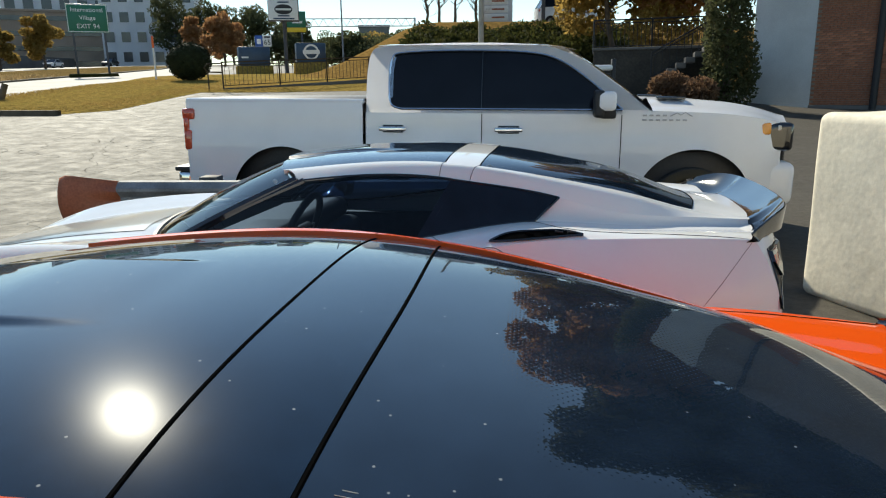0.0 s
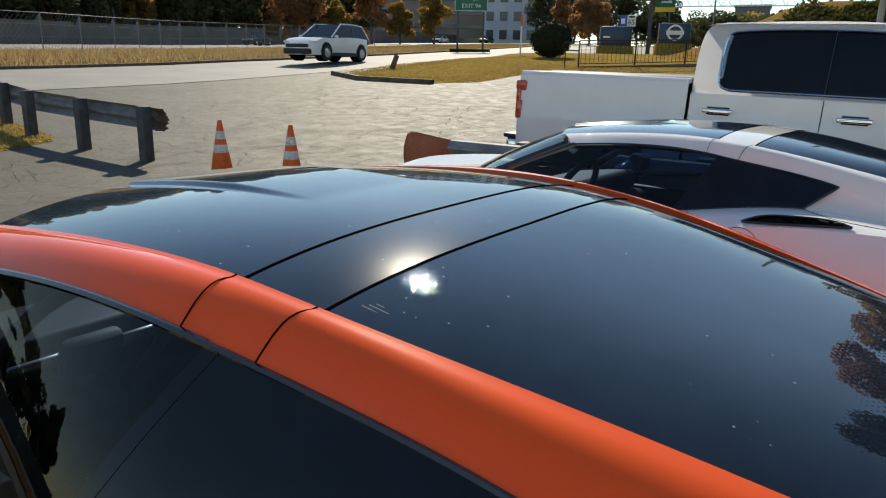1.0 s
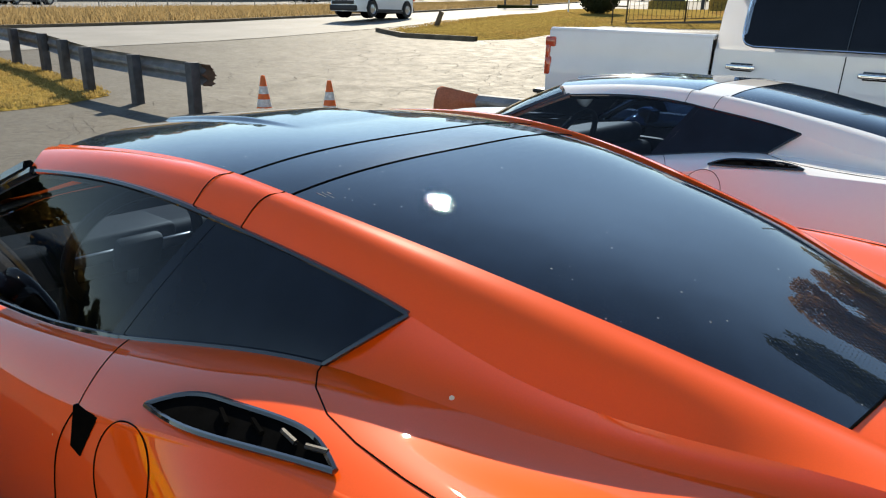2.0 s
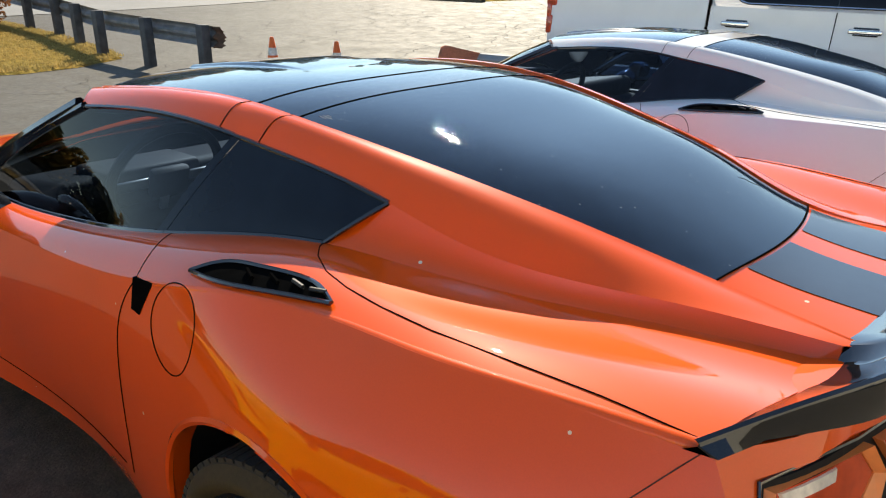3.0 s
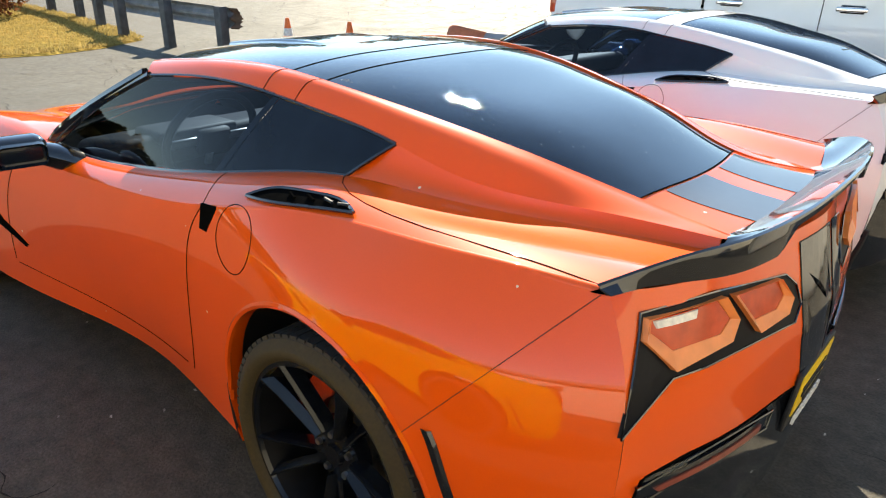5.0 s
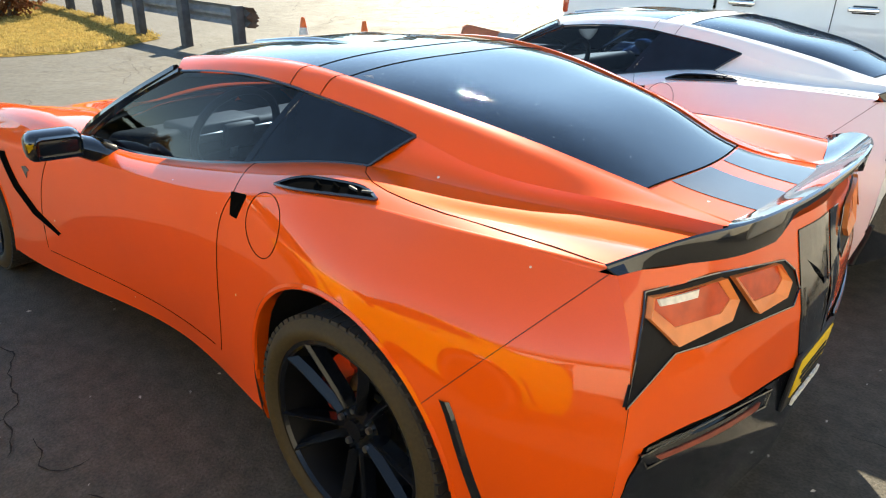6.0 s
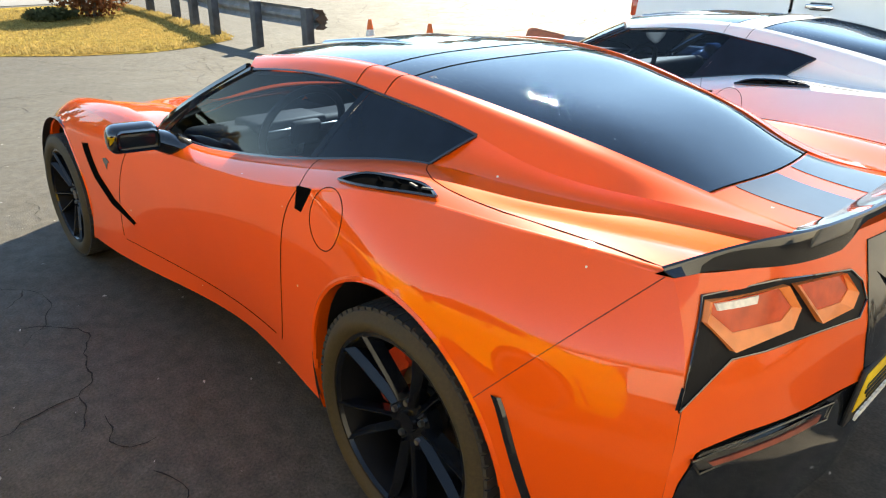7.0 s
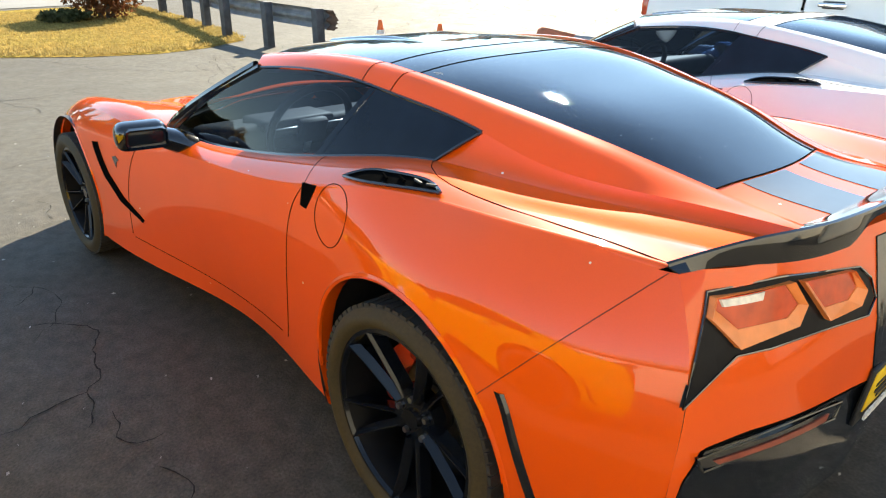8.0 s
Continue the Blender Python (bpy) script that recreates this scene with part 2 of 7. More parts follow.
M_STRAW = material("straw_covered_bank", (0.25, 0.15, 0.050), rough=0.95, spec=0.0, vary=0.5, scale=0.5, vary2=0.4, scale2=4, vary3=0.3, scale3=18, bump=0.05, bump_scale=6, tint=(0.16, 0.10, 0.03))
M_RAIL = material("bronze_painted_rail", (0.06, 0.042, 0.022), rough=0.5, metal=0.3, vary=0.2, scale=10)
M_SIGNGREEN = material("green_road_sign", (0.005, 0.14, 0.075), rough=0.4, vary=0.08, scale=2)
M_SIGNBLUE = material("dark_blue_sign", (0.012, 0.045, 0.10), rough=0.4, vary=0.12, scale=2)
M_WALLDARK = material("grey_noise_barrier", (0.13, 0.12, 0.11), rough=0.9, vary=0.2, scale=0.4, vary2=0.1, scale2=4)
M_FENCE = material("fence_wire", (0.22, 0.22, 0.22), rough=0.5, metal=0.6, vary=0.1, scale=5)
M_BEIGE = material("beige_facade", (0.60, 0.60, 0.62), rough=0.85, vary=0.08, scale=0.3, vary2=0.05, scale2=5)
M_BROWN = material("brown_facade", (0.30, 0.23, 0.18), rough=0.85, vary=0.15, scale=0.3, vary2=0.08, scale2=5)
M_WINDOW = material("far_window_glass", (0.03, 0.045, 0.06), rough=0.15, vary=0.3, scale=0.4)
M_WHITEWALL = material("white_painted_render", (0.62, 0.62, 0.60), rough=0.8, vary=0.08, scale=1.2, vary2=0.08, scale2=30, bump=0.003, bump_scale=20)
M_MORTAR = material("dark_mortar", (0.24, 0.20, 0.165), rough=0.95, vary=0.2, scale=8)
M_BRICK = material("red_brown_brick", (0.36, 0.15, 0.085), rough=0.85, vary=0.25, scale=12, vary2=0.15, scale2=120, bump=0.002, bump_scale=90, per_object=0.3)
M_SUV = car_paint("white_suv_paint", (0.74, 0.75, 0.76), 0.0, 0.35)
M_CRACK = material("crack_shadow", (0.014, 0.012, 0.010), rough=1.0, vary=0.3, scale=20)
M_PALE = material("worn_pale_patch", (0.34, 0.325, 0.29), rough=0.75, vary=0.3, scale=1.5, vary2=0.25, scale2=60, bump=0.002, bump_scale=80)
M_AMBER = material("amber_lens", (0.75, 0.28, 0.02), rough=0.15, coat=1.0, vary=0.1, scale=30)
M_TAILRED = material("truck_tail_lens", (0.50, 0.055, 0.02), rough=0.15, coat=1.0, vary=0.15, scale=20)
M_BADGE = material("dark_chrome_badge", (0.46, 0.46, 0.48), rough=0.4, metal=0.4, vary=0.1, scale=30)
M_LEAF = material("fallen_leaf", (0.30, 0.12, 0.04), rough=0.8, vary=0.3, scale=30)
M_LAMPBLACK = material("lamp_housing_black", (0.004, 0.004, 0.006), rough=0.4, spec=0.12, vary=0.2, scale=20)
M_CREAM = material("cream_bounce_face", (0.80, 0.73, 0.60), rough=0.85, vary=0.08, scale=0.8, vary2=0.06, scale2=20, bump=0.003, bump_scale=25)
M_DARKRUST = material("dark_rusty_steel", (0.10, 0.055, 0.035), rough=0.75, metal=0.2, vary=0.4, scale=14)
# Dark colour stands in for the tree shade that falls on the retaining wall.
M_RETAIN = material("dark_stained_wall", (0.045, 0.038, 0.03), rough=0.9, vary=0.35, scale=1.2, vary2=0.25, scale2=12)
M_DRYSHRUB = leafy("dry_brown_leaves", (0.20, 0.115, 0.07), (0.12, 0.09, 0.05))

# ---- mesh helpers ----
def mesh_ob(name, verts, faces, mat, parent=None, label="", smooth=True, sharp=0.6):
    me = bpy.data.meshes.new(name)
    me.from_pydata([tuple(v) for v in verts], [], faces)
    me.materials.append(mat)
    if smooth:
        me.polygons.foreach_set("use_smooth", [True] * len(me.polygons))
        me.set_sharp_from_angle(angle=sharp)
    me.update()
    ob = new(name, me)
    if parent:
        ob.parent = parent
    return tagged(ob, label)


def part(name, bm, mat, parent=None, label="", smooth=True, sharp=0.6):
    """Links a bmesh as one mesh object under a thing or a part."""
    bmesh.ops.recalc_face_normals(bm, faces=bm.faces)
    me = bpy.data.meshes.new(name)
    bm.to_mesh(me)
    bm.free()
    me.materials.append(mat)
    if smooth:
        me.polygons.foreach_set("use_smooth", [True] * len(me.polygons))
        me.set_sharp_from_angle(angle=sharp)
    ob = new(name, me)
    if parent:
        ob.parent = parent
    return tagged(ob, label)


def empty(name, label, category, group="", kind=""):
    return tagged(new(name), label, category, group, kind)


def box(bm, cx, cy, cz, sx, sy, sz, bevel=0.0, rz=0.0, ry=0.0, rx=0.0, seg=2):
    """Adds a bevelled box with its centre and full sizes."""
    m = pose(cx, cy, cz, rx, ry, rz) @ Matrix.Diagonal((sx, sy, sz, 1))
    v = bmesh.ops.create_cube(bm, size=1, matrix=m)["verts"]
    if bevel:
        e = list({x for w in v for x in w.link_edges})
        bmesh.ops.bevel(bm, geom=e, offset=bevel, segments=seg, affect="EDGES", profile=0.5)
    return bm


def cyl(bm, a, b, r1, r2=None, n=16):
    """Adds a capped tapered bar from a to b."""
    a, b = Vector(a), Vector(b)
    d = b - a
    m = Matrix.Translation((a + b) / 2) @ d.to_track_quat("Z", "Y").to_matrix().to_4x4()
    bmesh.ops.create_cone(bm, cap_ends=True, segments=n, radius1=r1, radius2=r1 if r2 is None else r2, depth=d.length, matrix=m)
    return bm


def nspline(points):
    """Natural cubic spline through (x, v...) points: f(x) -> array of v."""
    p = np.array(points, float)
    x, y = p[:, 0], p[:, 1:]
    n = len(x)
    h = np.diff(x)
    a = np.zeros((n, n))
    r = np.zeros((n, y.shape[1]))
    a[0, 0] = a[-1, -1] = 1
    for i in range(1, n - 1):
        a[i, i - 1], a[i, i], a[i, i + 1] = h[i - 1], 2 * (h[i - 1] + h[i]), h[i]
        r[i] = 6 * ((y[i + 1] - y[i]) / h[i] - (y[i] - y[i - 1]) / h[i - 1])
    m = np.linalg.solve(a, r)

    def f(q):
        q = min(max(q, x[0]), x[-1])
        i = min(max(int(np.searchsorted(x, q)) - 1, 0), n - 2)
        s, t = x[i + 1] - q, q - x[i]
        return (m[i] * s ** 3 + m[i + 1] * t ** 3) / (6 * h[i]) + (y[i] / h[i] - m[i] * h[i] / 6) * s + (y[i + 1] / h[i] - m[i + 1] * h[i] / 6) * t
    return f


def grid(rows):
    """Vertices and quads of a sheet from rows of points."""
    n = len(rows[0])
    verts = [p for r in rows for p in r]
    faces = [(i * n + j, i * n + j + 1, (i + 1) * n + j + 1, (i + 1) * n + j) for i in range(len(rows) - 1) for j in range(n - 1)]
    return verts, faces


def tube(points, r, n=6):
    """Vertices and faces of a thin bar along points."""
    pts = [Vector(p) for p in points]
    verts, faces = [], []
    for i, p in enumerate(pts):
        d = (pts[min(i + 1, len(pts) - 1)] - pts[max(i - 1, 0)]).normalized()
        q = d.to_track_quat("Z", "Y")
        for k in range(n):
            a = 2 * math.pi * k / n
            verts.append(p + q @ Vector((math.cos(a) * r, math.sin(a) * r, 0)))
    for i in range(len(pts) - 1):
        for k in range(n):
            faces.append((i * n + k, i * n + (k + 1) % n, (i + 1) * n + (k + 1) % n, (i + 1) * n + k))
    faces.append(tuple(reversed(range(n))))
    faces.append(tuple((len(pts) - 1) * n + k for k in range(n)))
    return verts, faces


def lathe(profile, n=48, axis="y"):
    """Turns (radius, along) pairs about an axis."""
    verts, faces = [], []
    k = len(profile)
    for i in range(n):
        a = 2 * math.pi * i / n
        for r, h in profile:
            verts.append((r * math.cos(a), h, r * math.sin(a)) if axis == "y" else (r * math.cos(a), r * math.sin(a), h))
    for i in range(n):
        j = (i + 1) % n
        for q in range(k - 1):
            faces.append((i * k + q, i * k + q + 1, j * k + q + 1, j * k + q))
    return verts, faces


# ---- ground ----
def rise(x, y):
    """The lot is level; beyond it the land climbs gently, most of it straight ahead."""
    d, th = math.hypot(x, y), math.degrees(math.atan2(-x, y))
    a = float(np.interp(th, [-180, -60, -20, 0, 27, 36, 57, 90, 130, 180], [0, .02, .03, .06, .07, .064, .048, .035, 0, 0]))
    return a * max(0.0, min(d, 35) - 9) + .55 * a * max(0.0, min(d, 160) - 35)


def ground_mesh():
    radii = [0, 1, 2, 3, 4, 5, 6, 7, 8, 9, 10, 11.5, 13, 15, 17, 20, 23, 27, 31, 36, 42, 50, 60, 75, 95, 120, 160, 300, 900, 3000]
    n = 120
    verts = [(r * math.cos(2 * math.pi * k / n), r * math.sin(2 * math.pi * k / n), 0) for r in radii[1:] for k in range(n)]
    verts = [(0, 0, 0)] + [(x, y, rise(x, y)) for x, y, z in verts]
    faces = [(0, 1 + k, 1 + (k + 1) % n) for k in range(n)]
    for i in range(len(radii) - 2):
        for k in range(n):
            a, b = 1 + i * n, 1 + (i + 1) * n
            faces.append((a + k, b + k, b + (k + 1) % n, a + (k + 1) % n))
    return tagged(mesh_ob("ground", verts, faces, M_ASPHALT, sharp=3.0), "grey worn asphalt parking lot with cracks", "parking lot", kind="structure")


ground_mesh()

# ---- sports coupe ----
# Car axes: x to the rear from the rear axle, y to its right, z up. Level lines of one side: x, half width, height.
LEVELS = [
    [(-3.30, .66, .17), (-2.2, .78, .15), (-1.5, .745, .16), (-.8, .74, .17), (-.35, .82, .17), (.3, .85, .22), (.70, .80, .27)],
    [(-3.40, .70, .25), (-2.9, .86, .24), (-2.25, .895, .20), (-1.6, .845, .21), (-.9, .80, .22), (-.36, .875, .22), (.3, .925, .33), (.74, .825, .40)],
    [(-3.47, .69, .40), (-2.9, .88, .45), (-2.2, .885, .45), (-1.5, .845, .43), (-.85, .845, .44), (-.4, .885, .48), (.1, .938, .56), (.45, .918, .57), (.755, .815, .60)],
    [(-3.45, .67, .54), (-3.0, .83, .66), (-2.65, .88, .70), (-2.1, .88, .68), (-1.5, .86, .66), (-.9, .868, .70), (-.45, .885, .76), (0, .918, .80), (.35, .90, .80), (.735, .772, .80)],
    [(-3.35, .63, .61), (-3.0, .77, .735), (-2.65, .81, .80), (-2.1, .83, .825), (-1.6, .835, .80), (-1.0, .85, .83), (-.42, .862, .90), (-.18, .845, .945), (.09, .80, .958), (.3, .795, .964), (.45, .768, .962), (.66, .722, .953)],
    [(-3.30, .55, .63), (-3.0, .66, .765), (-2.65, .70, .83), (-2.1, .73, .872), (-1.7, .75, .86), (-1.4, .752, .84), (-1.05, .748, .862), (-.50, .727, .942), (-.118, .631, .988), (.06, .592, .980), (.26, .53, .962), (.5, .43, .945), (.72, .362, .934)],
]
CUTS = [(-1.93, -.70), (-1.95, -.68), (-1.97, -.57), (-1.85, -.50), (-1.75, -.42), (-1.62, -.50)]   # door edges on each level
CURVES = [nspline(p) for p in LEVELS]
ARCHES = ((-2.71, .345, .385), (.03, .365, .395))
NF, ND, NR = 62, 44, 54
SEAM_F, SEAM_R = (-.484, -.486), (-.346, -.331)      # roof seams: x at the rail, x at the middle
RAIL_IN = nspline([(-1.16, .522, 1.158), (-.8, .520, 1.190), (-.481, .508, 1.190), (-.352, .503, 1.177), (.0, .440, 1.114), (.30, .364, 1.042), (.513, .301, .984), (.75, .335, .962)])
RAIL_OUT = nspline([(-1.05, .640, 1.138), (-.8, .618, 1.158), (-.489, .596, 1.149), (-.372, .581, 1.131), (-.025, .547, 1.068), (.12, .528, 1.025), (.28, .490, .996), (.5, .405, .975), (.72, .352, .960)])
CROWN = nspline([(-1.30, 1.180), (-1.0, 1.212), (-.75, 1.222), (-.486, 1.218), (-.331, 1.206), (0, 1.152), (.3, 1.086), (.55, .997), (.75, .968)])


def level_point(k, s):
    """A point of level line k; s: 0 nose, 1 and 2 the door's edges, 3 tail."""
    a, b = LEVELS[k][0][0], LEVELS[k][-1][0]
    stops = (a, CUTS[k][0], CUTS[k][1], b)
    i = min(int(s), 2)
    x = stops[i] + (stops[i + 1] - stops[i]) * (s - i)
    y, z = CURVES[k](x)
    return np.array((x, y, z))


def side_column(s):
    """The flank at s from the sill to the shoulder crease, 23 points."""
    p = [level_point(k, s) for k in range(5)]
    f = nspline([(float(i), *p[i]) for i in range(1, 5)])
    col = [p[0] + (p[1] - p[0]) * v for v in (0, .5)]
    return col + [f(1 + 3 * i / 20) for i in range(21)]


def shoulder_bulge(x, v):
    """Crown of the shoulder; behind the door it turns into a hollow at the foot of the sail."""
    k = min(1.0, max(0.0, (x + .15) / .40))
    k = k * k * (3 - 2 * k)
    return (1 - k) * .014 * 4 * v * (1 - v) + k * (.0075 * math.sin(2 * math.pi * v) + .004 * 4 * v * (1 - v))


def top_column(s):
    """From the shoulder crease to the belt, with the fender's crown."""
    a, b = level_point(4, s), level_point(5, s)
    out = []
    for i in range(17):
        v = i / 16
        q = a + (b - a) * v
        q[2] += shoulder_bulge(q[0], v)
        out.append(q)
    return out


def stations(lo, hi, n):
    return [lo + (hi - lo) * i / n for i in range(n + 1)]


def cut_arches(verts, faces):
    """Opens the wheel arches and rounds their edge; gives the lips that turn inwards."""
    v = [np.array(p, float) for p in verts]
    keep = list(faces)
    lips = []
    for cx, cz, r in ARCHES:
        ins = [math.hypot(p[0] - cx, p[2] - cz) < r for p in v]
        keep = [f for f in keep if not all(ins[i] for i in f)]
        edge = {i for f in keep for i in f if ins[i]}
        for i in edge:
            d = math.hypot(v[i][0] - cx, v[i][2] - cz)
            k = r / max(d, 1e-6)
            v[i][0], v[i][2] = cx + (v[i][0] - cx) * k, cz + (v[i][2] - cz) * k
        count = {}
        for f in keep:
            for a, b in zip(f, f[1:] + f[:1]):
                if a in edge and b in edge:
                    e = (min(a, b), max(a, b))
                    count[e] = count.get(e, 0) + 1
        lips += [e for e, c in count.items() if c == 1]
    made = {}
    for a, b in lips:
        for i in (a, b):
            if i not in made:
                made[i] = len(v)
                v.append(v[i] - np.array((0, .05, 0)))
        keep.append((a, b, made[b], made[a]))
    return [tuple(p) for p in v], keep


SIDE_COLS = [np.array(side_column(3 * i / 150)) for i in range(151)]


def side_y(x, z):
    """Half width of the flank at x and height z."""
    xs = [np.interp(z, c[2:, 2], c[2:, 0]) for c in SIDE_COLS]
    ys = [np.interp(z, c[2:, 2], c[2:, 1]) for c in SIDE_COLS]
    return float(np.interp(x, xs, ys))


def roof_rows(x_rail0, x_mid0, x_rail1, x_mid1, n, lift=0.0, wide=1.0, bubble=0.0, cols=16):
    """A sheet across the roof between two seams, each given at the rail and in the middle."""
    rows = []
    for i in range(n + 1):
        t = i / n
        row = []
        for j in range(-cols, cols + 1):
            v = j / cols * wide
            w = 1 - v * v
            xr, xm = x_rail0 + (x_rail1 - x_rail0) * t, x_mid0 + (x_mid1 - x_mid0) * t
            x = xr + (xm - xr) * w
            yr, zr = RAIL_IN(xr)
            zm = float(CROWN(xm)[0])
            z = zr + (zm - zr) * (1 - abs(v) ** (3.2 + 1.8 * min(1.0, max(0.0, (x + .33) / .2)))) + lift
            if bubble:
                z += bubble * min(1.0, max(0.0, (-.70 - x) / .22)) * min(1.0, max(0.0, (.335 - abs(v)) / .030))
            row.append((x, v * yr, z))
        rows.append(row)
    return rows


RAIL_STEPS = (0, .05, .10, .2, .32, .45, .58, .7, .8, .9, 1)


def rail_height(a, b, v, k):
    """Across the roof rail: a nearly level inner strip, a crease, then a round face down to the window."""
    flat = a[2] + .008 * k + .002
    if v <= .10:
        return flat - .002 * (v / .10)
    u = (v - .10) / .90
    return (flat - .002) + (b[2] - flat + .002) * u + .019 * k * math.sin(math.pi * u) * (1 - .25 * u)


def tail_x(y, z):
    return .86 + .022 * math.exp(-(y / .17) ** 2) - .13 * (abs(y) / .8) ** 3 - .05 * max(0.0, (z - .72) / .23) - .03 * max(0.0, (.42 - z) / .2) ** 1.5


def tail_full(y, z):
    """Depth of the tail with its turn into the flank."""
    f = nspline([(.27, .70, .80), (.40, .74, .825), (.60, .755, .815), (.80, .735, .772), (.953, .66, .722)])
    xc, yc = f(z)
    return tail_x(y, z) + (xc - tail_x(yc, z)) * min(1.2, abs(y) / yc) ** 8


def on_tail(poly, off):
    """Polygon in (y, z) laid on the tail."""
    return [(tail_full(y, z) + off, y, z) for y, z in poly]


def dense(poly, step=.03):
    out = []
    for (a, b), (c, d) in zip(poly, poly[1:] + poly[:1]):
        n = max(1, int(math.hypot(c - a, d - b) / step))
        out += [(a + (c - a) * i / n, b + (d - b) * i / n) for i in range(n)]
    return out


def plate(poly, off0, off1, shrink=1.0):
    """A raised plate with an outline in (y, z), bent with the tail."""
    bm = bmesh.new()
    poly = dense(poly)
    cy, cz = sum(p[0] for p in poly) / len(poly), sum(p[1] for p in poly) / len(poly)
    small = [(cy + (y - cy) * shrink, cz + (z - cz) * shrink) for y, z in poly]
    face = bm.faces.new([bm.verts.new((0, y, z)) for y, z in small])
    bmesh.ops.triangulate(bm, faces=[face])
    inner = [e for e in bm.edges if not e.is_boundary and e.calc_length() > .04]
    bmesh.ops.subdivide_edges(bm, edges=inner, cuts=3)
    bmesh.ops.triangulate(bm, faces=bm.faces[:])
    for v in bm.verts:
        v.co.x = tail_full(v.co.y, v.co.z) + off1
    low = {}
    for e in [e for e in bm.edges if e.is_boundary]:
        for v in e.verts:
            if v not in low:
                y, z = cy + (v.co.y - cy) / shrink, cz + (v.co.z - cz) / shrink
                low[v] = bm.verts.new((tail_full(y, z) + off0, y, z))
        a, b = e.verts
        bm.faces.new((a, b, low[b], low[a]))
    return bm


def ring_plate(outer, inner, off0, off1, sink=0.0):
    """A raised frame on the tail between two outlines of equal count, sloping inwards by sink."""
    bm = bmesh.new()
    n = len(outer)
    a = [bm.verts.new(p) for p in on_tail(outer, off0)]
    b = [bm.verts.new(p) for p in on_tail(outer, off1)]
    c = [bm.verts.new(p) for p in on_tail(inner, off1 - sink)]
    d = [bm.verts.new(p) for p in on_tail(inner, off0 - .004)]
    for i in range(n):
        j = (i + 1) % n
        for p, q in ((a, b), (b, c), (c, d)):
            bm.faces.new((p[i], p[j], q[j], q[i]))
    return bm


def seam(points, name, parent, r=.0022, mat=None):
    v, f = tube(points, r)
    return mesh_ob(name, v, f, mat or M_SEAM, parent)


